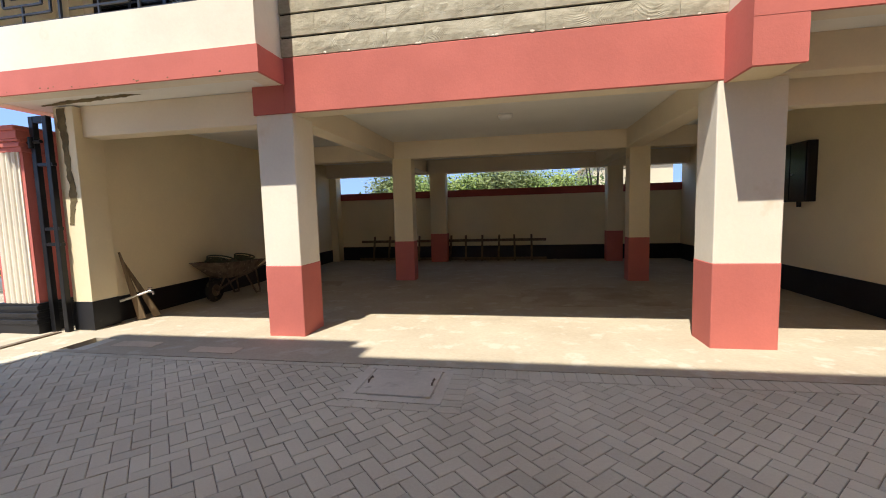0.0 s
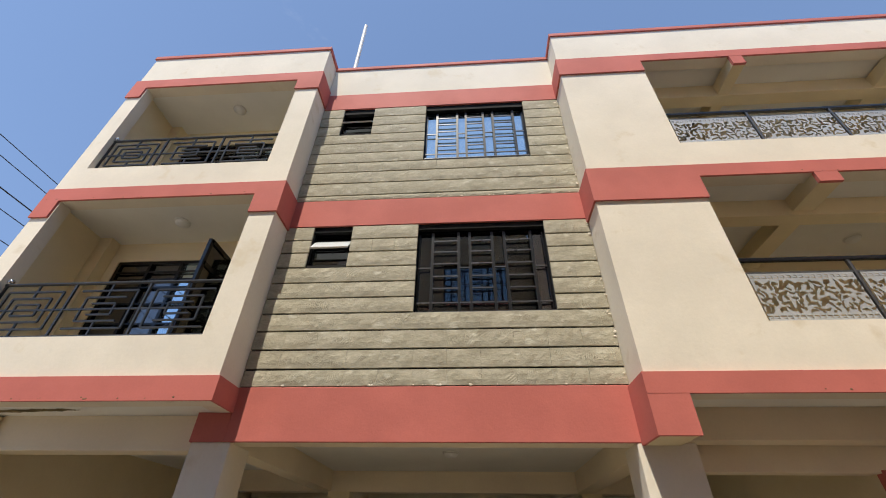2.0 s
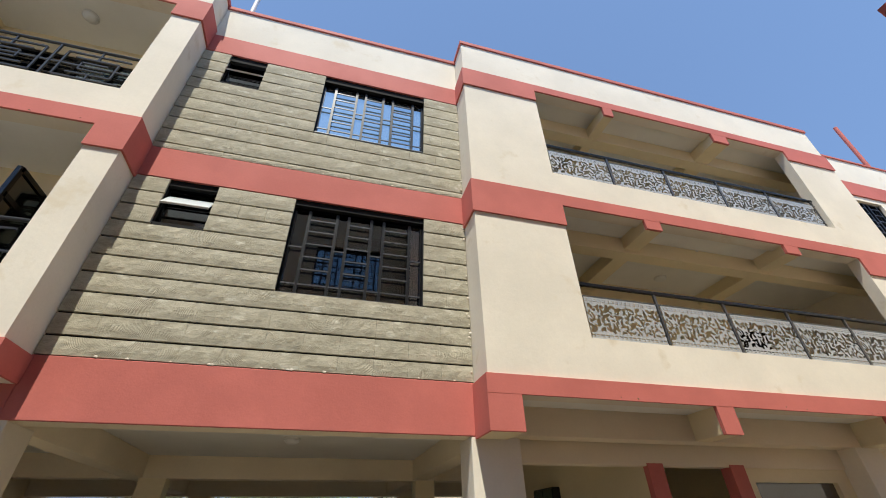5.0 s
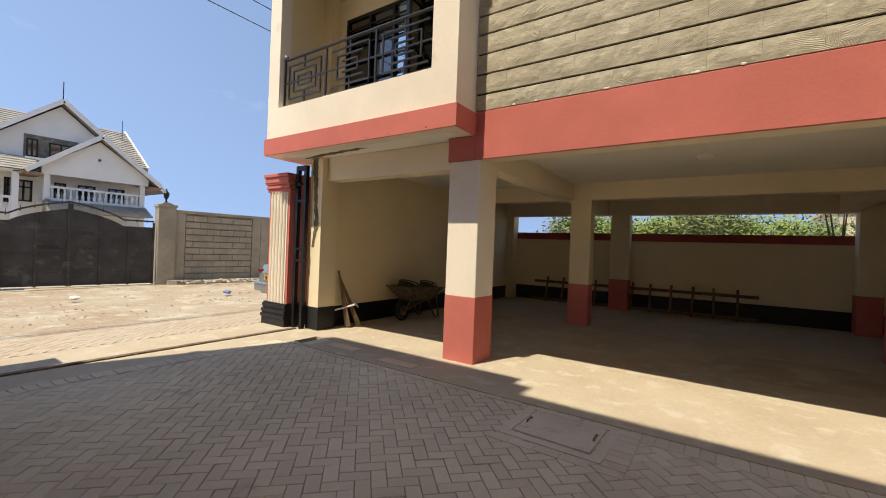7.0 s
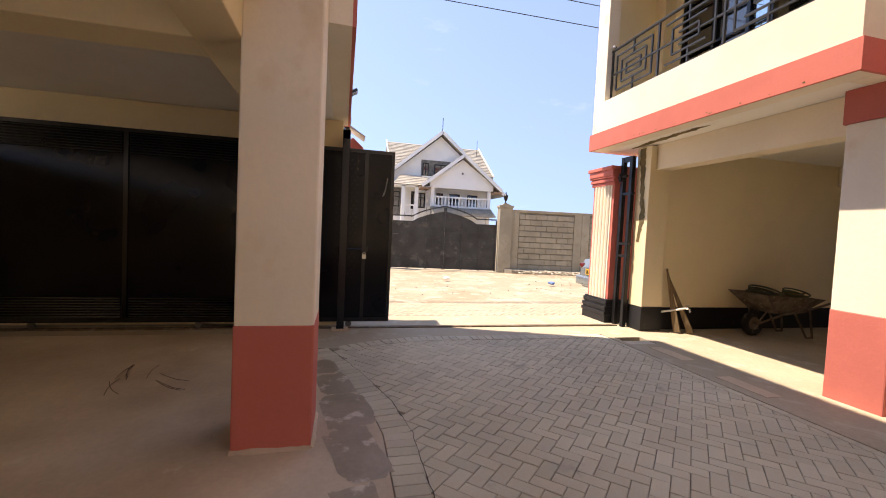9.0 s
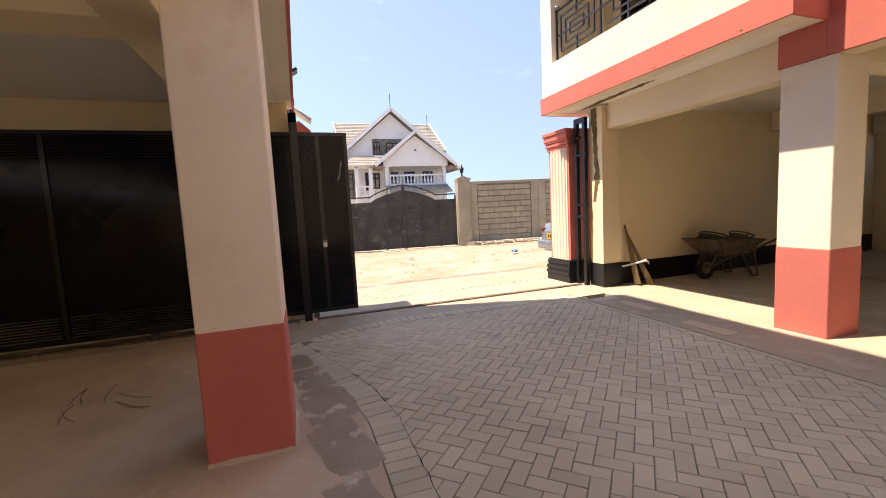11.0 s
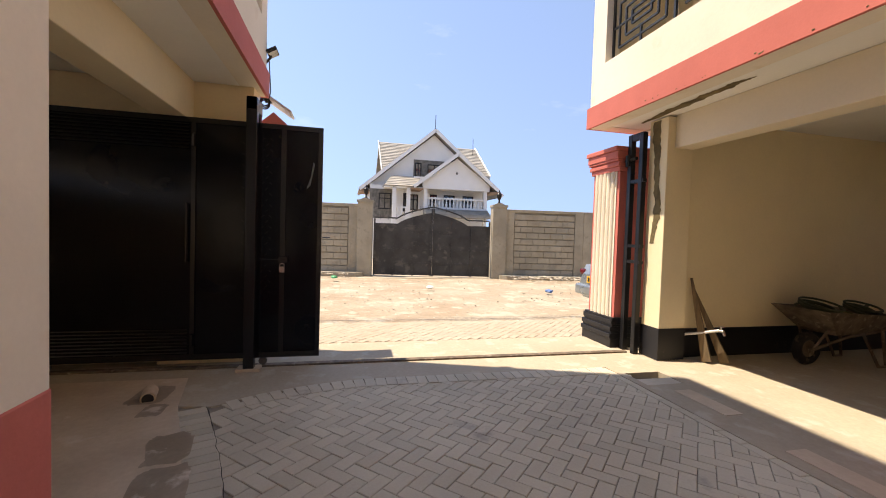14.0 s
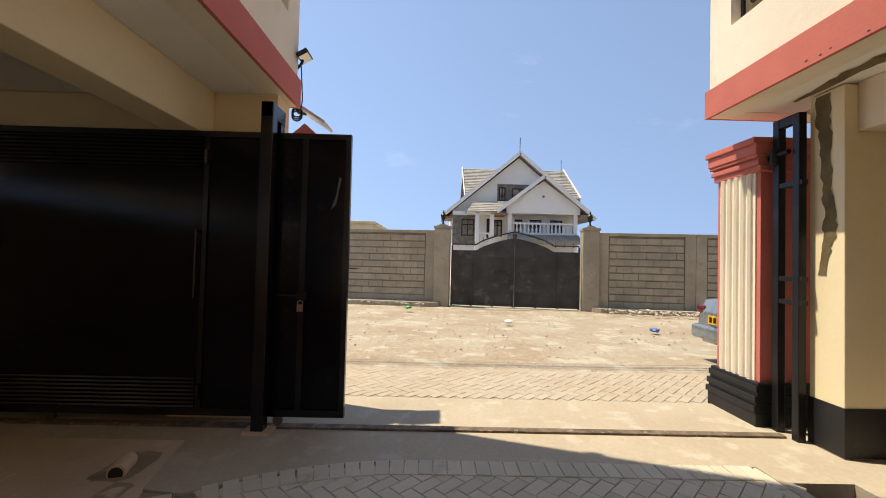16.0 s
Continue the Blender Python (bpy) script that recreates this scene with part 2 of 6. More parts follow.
FROST.node_tree.links.new(ft.outputs[0], fm.inputs[2])
FROST.node_tree.links.new(fm.outputs[0], fn["Material Output"].inputs["Surface"])
GLASSD = glossy_pane("dark_glass", (0.010, 0.010, 0.012), 0.05)
GLASSW = bpy.data.materials.new("clear_window_glass")
GLASSW.use_nodes = True
gn, gl = GLASSW.node_tree.nodes, GLASSW.node_tree.links
gt, gg, gm, gf = gn.new("ShaderNodeBsdfTransparent"), gn.new("ShaderNodeBsdfGlossy"), gn.new("ShaderNodeMixShader"), gn.new("ShaderNodeFresnel")
gt.inputs["Color"].default_value, gg.inputs["Roughness"].default_value, gf.inputs["IOR"].default_value = (0.85, 0.88, 0.90, 1), 0.02, 2.7
gl.new(gf.outputs[0], gm.inputs[0])
gl.new(gt.outputs[0], gm.inputs[1])
gl.new(gg.outputs[0], gm.inputs[2])
gl.new(gm.outputs[0], gn["Material Output"].inputs["Surface"])
CURTAIN = mat("maroon_curtain", (0.055, 0.02, 0.027), 0.9, 0.2, 6, 40, 0.3, 0.01, stretch=(6, 1, 0.4))
LEAF = mat("green_leaves", (0.21, 0.27, 0.055), 0.6, 0.2, 1.2, 30, 0, col2=(0.10, 0.155, 0.035), each=0.35, island=True)
LEAF2 = mat("pale_green_leaves", (0.16, 0.20, 0.06), 0.6, 0.2, 1.2, 30, 0, each=0.3, island=True)
BARK = mat("grey_bark", (0.16, 0.125, 0.09), 0.9, 0.2, 6, 30, 0.6, 0.01)
CARP = mat("silver_blue_car_paint", (0.30, 0.34, 0.36), 0.25, 0.05, 1, 60, 0, metal=0.55)
AMBER = mat("amber_number_plate", (0.75, 0.42, 0.03), 0.4, 0.03, 4, 60, 0)
TAIL = mat("red_tail_lamp", (0.12, 0.012, 0.012), 0.15, 0.05, 4, 60, 0)
GREENP = mat("green_plastic", (0.03, 0.30, 0.12), 0.4, 0.1, 8, 60, 0.2, 0.004)
BLUEP = mat("blue_plastic", (0.10, 0.20, 0.45), 0.4, 0.1, 8, 60, 0.2, 0.004)
LAMPW = mat("white_ceiling_lamp", (0.80, 0.80, 0.78), 0.3, 0.02, 4, 60, 0)
SOLAR = mat("dark_solar_cells", (0.015, 0.02, 0.04), 0.15, 0.1, 4, 60, 0)


# ---- mesh helpers ----
def bx(bm, x0, x1, y0, y1, z0, z1, taper=0.0):
    """A box; taper draws its top in."""
    t = taper
    v = [bm.verts.new(p) for p in ((x0, y0, z0), (x1, y0, z0), (x1, y1, z0), (x0, y1, z0),
                                   (x0 + t, y0 + t, z1), (x1 - t, y0 + t, z1), (x1 - t, y1 - t, z1), (x0 + t, y1 - t, z1))]
    for f in ((3, 2, 1, 0), (4, 5, 6, 7), (0, 1, 5, 4), (1, 2, 6, 5), (2, 3, 7, 6), (3, 0, 4, 7)):
        bm.faces.new([v[i] for i in f])
    return v


def rod(bm, p, q, r, seg=8, r2=None):
    """A round bar from p to q."""
    p, q = Vector(p), Vector(q)
    ax = (q - p).normalized()
    side = ax.orthogonal().normalized()
    up = ax.cross(side)
    rings = []
    for c, rr in ((p, r), (q, r if r2 is None else r2)):
        rings.append([bm.verts.new(c + rr * (math.cos(2 * math.pi * k / seg) * side + math.sin(2 * math.pi * k / seg) * up)) for k in range(seg)])
    for k in range(seg):
        bm.faces.new((rings[0][k], rings[0][(k + 1) % seg], rings[1][(k + 1) % seg], rings[1][k]))
    bm.faces.new(rings[0][::-1])
    bm.faces.new(rings[1])


def tube(bm, pts, r, seg=7):
    for a, c in zip(pts, pts[1:]):
        rod(bm, a, c, r, seg)


def flat_bar(bm, p, q, w, d, n=(0, 1, 0)):
    """A rectangular bar from p to q, w across and d deep along n."""
    p, q, n = Vector(p), Vector(q), Vector(n).normalized()
    ax = (q - p).normalized()
    s = ax.cross(n).normalized() * w / 2
    n = n * d / 2
    v = [bm.verts.new(c + a * s + b * n) for c in (p, q) for a, b in ((-1, -1), (1, -1), (1, 1), (-1, 1))]
    for f in ((3, 2, 1, 0), (4, 5, 6, 7), (0, 1, 5, 4), (1, 2, 6, 5), (2, 3, 7, 6), (3, 0, 4, 7)):
        bm.faces.new([v[i] for i in f])


def prism(bm, pts, axis, a, b):
    """A polygon of (u, v) pushed from a to b along x (u=y, v=z), y (u=x, v=z) or z (u=x, v=y)."""
    def at(u, v, w):
        return {"x": (w, u, v), "y": (u, w, v), "z": (u, v, w)}[axis]
    r0, r1 = [bm.verts.new(at(u, v, a)) for u, v in pts], [bm.verts.new(at(u, v, b)) for u, v in pts]
    k = len(pts)
    for i in range(k):
        bm.faces.new((r0[i], r0[(i + 1) % k], r1[(i + 1) % k], r1[i]))
    bm.faces.new(r0[::-1])
    bm.faces.new(r1)


def lathe(bm, profile, cx, cy, seg=14):
    """A turned shape of (radius, height) about the vertical through cx, cy."""
    rings = [[bm.verts.new((cx + r * math.cos(2 * math.pi * k / seg), cy + r * math.sin(2 * math.pi * k / seg), z)) for k in range(seg)] for r, z in profile]
    for a, c in zip(rings, rings[1:]):
        for k in range(seg):
            bm.faces.new((a[k], a[(k + 1) % seg], c[(k + 1) % seg], c[k]))
    bm.faces.new(rings[0][::-1])
    bm.faces.new(rings[-1])


def ring(bm, c, r, t, axis="x", seg=24, tseg=8, squash=1.0):
    """A torus of radius r and thickness t."""
    rr = []
    for i in range(seg):
        a = 2 * math.pi * i / seg
        row = []
        for j in range(tseg):
            e = 2 * math.pi * j / tseg
            u, w = (r + t * math.cos(e)) * math.cos(a), (r + t * math.cos(e)) * math.sin(a)
            h = t * math.sin(e) * squash
            row.append(bm.verts.new(Vector(c) + Vector({"x": (h, u, w), "y": (u, h, w), "z": (u, w, h)}[axis])))
        rr.append(row)
    for i in range(seg):
        for j in range(tseg):
            bm.faces.new((rr[i][j], rr[(i + 1) % seg][j], rr[(i + 1) % seg][(j + 1) % tseg], rr[i][(j + 1) % tseg]))


def bevelled(bm, w, seg=2):
    bmesh.ops.bevel(bm, geom=list(bm.edges), offset=w, segments=seg, affect="EDGES", profile=0.5, clamp_overlap=True)
    return bm


def mesh_of(name, bm, material, smooth=False):
    bmesh.ops.recalc_face_normals(bm, faces=list(bm.faces))
    me = bpy.data.meshes.new(name)
    bm.to_mesh(me)
    bm.free()
    me.materials.append(material)
    if smooth:
        me.polygons.foreach_set("use_smooth", [True] * len(me.polygons))
        me.set_sharp_from_angle(angle=radians(40))
    return me


def thing(name, at, label, category, group="", kind=""):
    ob = new(name)
    ob.location = at
    ob.empty_display_size = 0.1
    return tagged(ob, label, category, group, kind)


def part(name, bm, material, parent, label="", smooth=False):
    """One mesh under a thing or a part; its points are given in the world."""
    ob = new(name, mesh_of(name, bm, material, smooth))
    ob.parent = parent
    top = parent
    while top.parent:
        top = top.parent
    ob.matrix_parent_inverse = Matrix.Translation(-Vector(top.location)) if parent == top else Matrix.Identity(4)
    return tagged(ob, label)


def single(name, bm, material, label, category, kind="", group="", smooth=False):
    return tagged(new(name, mesh_of(name, bm, material, smooth)), label, category, group, kind)


def piece(name, me, parent, at, turn=0.0):
    """One of many pieces on one mesh, under a part of the setting that stands at the origin."""
    ob = bpy.data.objects.new(name, me)
    scene.collection.objects.link(ob)
    ob.parent = parent
    ob.location = at
    ob.rotation_euler = (0, 0, turn)
    return ob


def holed(bm, u0, u1, z0, z1, d0, d1, holes, axis="y"):
    """A wall slab across u and z, from depth d0 to d1 along the axis, with rectangular holes (u0, u1, z0, z1) through it."""
    us = sorted({u0, u1, *[v for h in holes for v in h[:2] if u0 < v < u1]})
    zs = sorted({z0, z1, *[v for h in holes for v in h[2:] if z0 < v < z1]})
    nu, nz = len(us) - 1, len(zs) - 1

    def solid(i, j):
        if not (0 <= i < nu and 0 <= j < nz):
            return False
        u, z = (us[i] + us[i + 1]) / 2, (zs[j] + zs[j + 1]) / 2
        return not any(h[0] < u < h[1] and h[2] < z < h[3] for h in holes)

    made = {}

    def v(i, j, d):
        if (i, j, d) not in made:
            made[i, j, d] = bm.verts.new((us[i], d, zs[j]) if axis == "y" else (d, us[i], zs[j]))
        return made[i, j, d]

    for i in range(nu):
        for j in range(nz):
            if not solid(i, j):
                continue
            bm.faces.new((v(i, j, d0), v(i + 1, j, d0), v(i + 1, j + 1, d0), v(i, j + 1, d0)))
            bm.faces.new((v(i, j + 1, d1), v(i + 1, j + 1, d1), v(i + 1, j, d1), v(i, j, d1)))
            for (a, c), (p, q) in (((-1, 0), ((i, j), (i, j + 1))), ((1, 0), ((i + 1, j + 1), (i + 1, j))), ((0, -1), ((i + 1, j), (i, j))), ((0, 1), ((i, j + 1), (i + 1, j + 1)))):
                if not solid(i + a, j + c):
                    bm.faces.new((v(*p, d0), v(*q, d0), v(*q, d1), v(*p, d1)))


def wall(name, u0, u1, z0, z1, d0, d1, material, label, holes=(), axis="y"):
    bm = bmesh.new()
    holed(bm, u0, u1, z0, z1, d0, d1, holes, axis)
    return single(name, bm, material, label, "wall", "structure")


def slab(name, x0, x1, y0, y1, z0, z1, material, label, category="floor"):
    bm = bmesh.new()
    bx(bm, x0, x1, y0, y1, z0, z1)
    return single(name, bm, material, label, category, "structure")


def joined(name, boxes, material, label, category="trim", bev=0.0):
    """One or several boxes of the setting; several stand under one Empty, each a part."""
    root = None
    if len(boxes) > 1:
        x0, x1, y0, y1, z0, z1 = boxes[0]
        root = thing(name, ((x0 + x1) / 2, (y0 + y1) / 2, z0), label, category, "", "structure")
    for b in boxes:
        bm = bmesh.new()
        bx(bm, *b)
        if bev:
            bevelled(bm, bev, 2)
        if root:
            part(category.replace(" ", "_") + "_piece", bm, material, root)
        else:
            return single(name, bm, material, label, category, "structure")
    return root


# ---- the ground ----
YC, YP = 4.735, 4.28          # faces of the columns and of the projecting wings
WX0, WX1 = -6.22, -2.42       # the wing beside the gate
RX0, RX1 = 2.12, 11.47        # the wing with the corridors
bm = bmesh.new()
N = 44
grid = [[None] * (N + 1) for _ in range(N + 1)]
for i in range(N + 1):
    for j in range(N + 1):
        u, w = (i / N * 2 - 1), (j / N * 2 - 1)
        x, y = -9 + 250 * math.copysign(abs(u) ** 3, u), 6 + 250 * math.copysign(abs(w) ** 3, w)
        inside = x > -7.4 and -16 < y < 26
        z = -0.12 if inside else -0.07 + 0.03 * noise.noise((x * 0.4, y * 0.4, 0)) - 0.14 * min(max((-8.5 - x) / 6.5, 0.0), 1.0)
        grid[i][j] = bm.verts.new((x, y, z))
for i in range(N):
    for j in range(N):
        bm.faces.new((grid[i][j], grid[i + 1][j], grid[i + 1][j + 1], grid[i][j + 1]))
single("ground", bm, DIRT, "dry pale brown earth of the street and plots", "ground", "structure", smooth=True)

joined("floor_garage", [(-5.2, -4.97, 3.96, 12.45, -0.10, 0.012), (-4.62, 12.6, 3.96, 12.45, -0.10, 0.012), (-4.97, -4.62, 3.96, 4.04, -0.10, 0.012), (-4.97, -4.62, 4.46, 12.45, -0.10, 0.012), (-5.6, -5.2, 5.2, 12.45, -0.10, 0.012)],
       CONCRETE, "pale screeded concrete parking floor with stains", "floor")
# shallow pit: a black plate paints the shade of a deeper hole
joined("drain_pit", [(-4.99, -4.60, 4.02, 4.48, -0.112, -0.10)], BLACKP, "black plate painted as the shaded depth of the open drain pit beside the gateway", "drain")
joined("drain_cover", [(-4.80, -4.622, 4.045, 4.458, -0.03, 0.006)], CEMENT, "cement slab half covering the drain pit", "drain cover")
bm = bmesh.new()
prism(bm, [(-5.45, -7.5), (12.6, -7.5), (12.6, 0.50), (-2.63, 0.50), (-3.20, 0.415), (-3.80, 0.225), (-4.30, 0.04), (-4.78, -0.15), (-5.45, -0.30)], "z", -0.1, 0.006)
single("floor_south", bm, CONC2, "damp brown concrete floor under the opposite block", "floor", "structure")
bm = bmesh.new()
prism(bm, [(-6.55, -4.5), (-5.45, -4.5), (-5.45, -0.30), (-4.78, -0.15), (-4.74, 0.1), (-4.90, 0.4), (-5.08, 0.8), (-5.19, 1.3), (-5.20, 3.97), (-5.2, 5.2), (-6.55, 5.2)], "z", -0.1, 0.004)
single("pavement_threshold", bm, CONCRETE, "concrete strip at the gateway with the gate track", "pavement", "structure")
slab("joint_bed", -5.46, 12.6, -0.25, 3.97, -0.10, -0.012, SAND, "dark sand bed under the paving blocks")
slab("street_bed", -7.75, -6.54, -4.5, 12.0, -0.11, -0.012, DIRT, "sand bed under the street paving")
slab("gate_track", -5.78, -5.70, -4.4, 4.62, 0.0, 0.022, RUST, "rusty steel gate track in the concrete", "gate track")

# ---- north block: garage storey ----
wall("wall_back", -5.62, 12.6, -0.1, 1.86, 12.45, 12.65, YELLOW, "yellow cream boundary wall behind the parking bay")
joined("trim_back_coping", [(-5.62, 12.6, 12.41, 12.69, 1.86, 2.06)], SHADED_RED, "red coping of the boundary wall, its shade put into a darker red", "trim", 0.006)
joined("baseboard_back", [(-5.2, 12.6, 12.438, 12.45, 0.012, 0.42)], BLACKP, "black painted skirting band", "baseboard")
wall("wall_west", 4.98, 12.45, -0.1, 2.92, -5.62, -5.42, YELLOW, "yellow cream side wall of the parking bay", axis="x")
joined("pilaster_west", [(-5.64, -5.34, 4.76, 5.12, 0.0, 2.90), (-5.42, -5.2, 12.1, 12.45, 0.0, 2.90)], YELLOW, "yellow cream pilasters of the side wall", "pilaster", 0.006)
joined("baseboard_west", [(-5.42, -5.408, 5.12, 12.1, 0.012, 0.37), (-5.645, -5.332, 4.752, 5.125, 0.012, 0.39)], BLACKP, "black painted skirting band", "baseboard")
wall("wall_east", 5.08, 12.45, -0.1, 2.92, 4.5, 4.7, YELLOW, "yellow cream wall beside the stairs", axis="x")
joined("baseboard_east", [(4.488, 4.5, 5.1, 12.438, 0.012, 0.42)], BLACKP, "black painted skirting band", "baseboard")
slab("ceiling_garage", -5.62, 12.6, 4.98, 12.5, 2.90, 3.05, WHITE, "white painted concrete soffit over the parking bay", "ceiling")
joined("beam_front", [(-5.34, WX1 - 0.2, 4.86, 5.12, 2.53, 2.914), (WX1 - 0.2, 2.12, 4.76, 5.0, 2.60, 2.905), (2.12, 12.6, 4.76, 5.0, 2.63, 2.97), (2.5, 12.6, 5.0, 5.16, 2.37, 2.90)], BEAMP, "warm cream concrete beams along the front", "beam", 0.008)
joined("beam_cross", [(-5.4, 4.49, 8.72, 8.98, 2.55, 2.90), (-5.4, 4.49, 11.9, 12.2, 2.52, 2.90)], BEAMP, "cream concrete cross beams", "beam", 0.008)
joined("beam_long", [(-2.62, -2.34, 5.0, 12.0, 2.56, 2.899), (2.2, 2.5, 5.0, 12.0, 2.56, 2.899)], BEAMP, "cream concrete beams from column to column", "beam", 0.008)


def column(x0, x1, y0, y1, top, dado, paint, label):
    c = thing("column", ((x0 + x1) / 2, (y0 + y1) / 2, 0), label, "column", "painted columns", "structure")
    b = bmesh.new()
    bx(b, x0, x1, y0, y1, -0.02, top)
    bevelled(b, 0.012, 2)
    part("shaft", b, paint, c)
    b = bmesh.new()
    bx(b, x0 - 0.004, x1 + 0.004, y0 - 0.004, y1 + 0.004, -0.02, dado)
    bevelled(b, 0.012, 2)
    part("painted_base", b, RED, c, "red painted lower part")
    return c


column(-2.775, -2.32, YC, 5.21, 2.60, 0.862, CREAM, "cream square column with a red base at the parking front")
column(2.045, 2.64, YC, 5.18, 2.60, 0.866, CREAM, "broad cream column with a red base at the parking front")
column(-2.39, -1.98, 8.72, 9.02, 2.56, 0.845, YELLOW, "slim cream column with a red base inside the parking bay")
column(2.26, 2.63, 8.72, 9.02, 2.56, 0.855, YELLOW, "slim cream column with a red base inside the parking bay")
column(-2.28, -1.82, 11.9, 12.24, 2.53, 0.82, YELLOW, "cream column with a red base by the back wall")
column(2.51, 2.9, 11.9, 12.24, 2.53, 0.82, YELLOW, "cream column with a red base by the back wall")
column(7.95, 8.45, YC, 5.08, 2.63, 0.86, CREAM, "cream square column with a red base at the parking front")

# ---- north block: upper storeys ----
WIN1, WIN2 = (-0.39, 1.47, 4.17, 5.57), (-0.39, 1.45, 7.15, 8.52)
VEN1, VEN2 = (-1.99, -1.39, 4.96, 5.57), (-1.99, -1.39, 7.92, 8.52)
wall("wall_recess", WX1 + 0.003, RX0 - 0.003, 2.90, 10.08, YC + 0.03, YC + 0.23, MORTAR, "recessed wall of dark jointed stone courses", [WIN1, WIN2, VEN1, VEN2])
joined("band_recess", [(WX1 + 0.003, RX0 - 0.003, YC - 0.005, YC + 0.03, 2.60, 3.20), (WX1 + 0.003, RX0 - 0.003, YC - 0.005, YC + 0.03, 5.66, 6.19),
                       (WX1 + 0.003, RX0 - 0.003, YC - 0.005, YC + 0.03, 8.65, 9.14)], RED, "flat red painted bands at the floor levels", "trim", 0.006)
joined("parapet_recess", [(WX1 + 0.003, RX0 - 0.003, YC, YC + 0.03, 9.14, 10.08)], CREAM, "cream rendered parapet over the stone wall", "parapet")
joined("coping_recess", [(WX1 + 0.003, RX0 - 0.003, YC - 0.03, YC + 0.25, 10.04, 10.13)], RED, "thin red coping", "trim", 0.006)

LOP1, LOP2 = (-5.93, -2.80, 3.68, 5.95), (-5.93, -2.84, 6.70, 9.00)
wall("wall_west_wing", WX0, WX1, 2.912, 10.13, YP, YP + 0.2, CREAM, "cream rendered wing with two open balconies", [LOP1, LOP2])
wall("wall_west_wing_return", YP + 0.2, YC + 0.03, 2.91, 10.13, WX1 - 0.2, WX1, CREAM, "cream return of the projecting wing", axis="x")
wall("wall_west_wing_end", YP + 0.2, 12.6, 2.91, 10.13, WX0, WX0 + 0.2, CREAM, "cream end wall of the block towards the street", axis="x")
joined("band_west_wing", [(WX0 - 0.03, WX1 + 0.03, YP - 0.03, YP, 2.91, 3.18), (WX0 - 0.03, WX1 + 0.03, YP - 0.03, YP, 5.95, 6.20), (WX0 - 0.03, WX1 + 0.03, YP - 0.03, YP, 9.0, 9.25),
                          (-2.82, WX1 + 0.03, YP - 0.03, YP, 5.59, 5.95), (-2.86, WX1 + 0.03, YP - 0.03, YP, 8.70, 9.0), (WX0 - 0.03, -5.95, YP - 0.03, YP, 5.62, 5.95), (WX0 - 0.03, -5.95, YP - 0.03, YP, 8.70, 9.0),
                          (WX1, WX1 + 0.03, YP, YC + 0.03, 2.91, 3.18), (WX1, WX1 + 0.03, YP, YC + 0.03, 5.6, 6.20), (WX1, WX1 + 0.03, YP, YC + 0.03, 8.7, 9.25),
                          (WX0 - 0.03, WX0, YP, 12.6, 2.91, 3.18), (WX0 - 0.03, WX0, YP, 12.6, 5.95, 6.20), (WX0 - 0.03, WX0, YP, 12.6, 9.0, 9.25)], RED, "red painted bands round the projecting wing", "trim")
joined("coping_west_wing", [(WX0 - 0.03, WX1 + 0.03, YP - 0.03, YP + 0.23, 10.09, 10.185), (WX1 - 0.2, WX1 + 0.03, YP + 0.23, YC + 0.2, 10.09, 10.185)], RED, "thin red coping", "trim", 0.006)
joined("soffit_west_wing", [(WX0, WX1, YP + 0.2, YC + 0.26, 2.915, 3.05)], WHITE, "white soffit of the projecting wing", "ceiling")
joined("column_head_band", [(-2.795, -2.405, YC - 0.012, YC + 0.2, 2.60, 2.912)], RED, "dark red head of the column under the wing", "trim")
for k, (z0, z1) in enumerate(((3.2, 5.95), (6.2, 9.0))):
    slab("floor_balcony_%d" % (k + 1), WX0 + 0.2, WX1 - 0.2, YP + 0.2, 5.4, z0 - 0.18, z0, CONCRETE, "concrete balcony floor")
    slab("ceiling_balcony_%d" % (k + 1), WX0 + 0.2, WX1 - 0.2, YP + 0.2, 5.4, z1, z1 + 0.15, WHITE, "white balcony ceiling", "ceiling")
    wall("wall_balcony_%d" % (k + 1), WX0 + 0.2, WX1 - 0.2, z0, z1, 5.4, 5.6, YELLOW, "yellow cream wall at the back of the balcony", [(-5.62, -3.3, z0 + 0.02, z0 + 2.38)])
    joined("balcony_side_%d" % (k + 1), [(WX1 - 0.23, WX1 - 0.2, YP + 0.2, 5.4, z0, z1), (WX0 + 0.2, WX0 + 0.23, YP + 0.2, 5.4, z0, z1), (WX0 + 0.23, WX0 + 0.45, 5.2, 5.4, z0, z1)], YELLOW, "yellow cream side walls of the balcony", "wall")

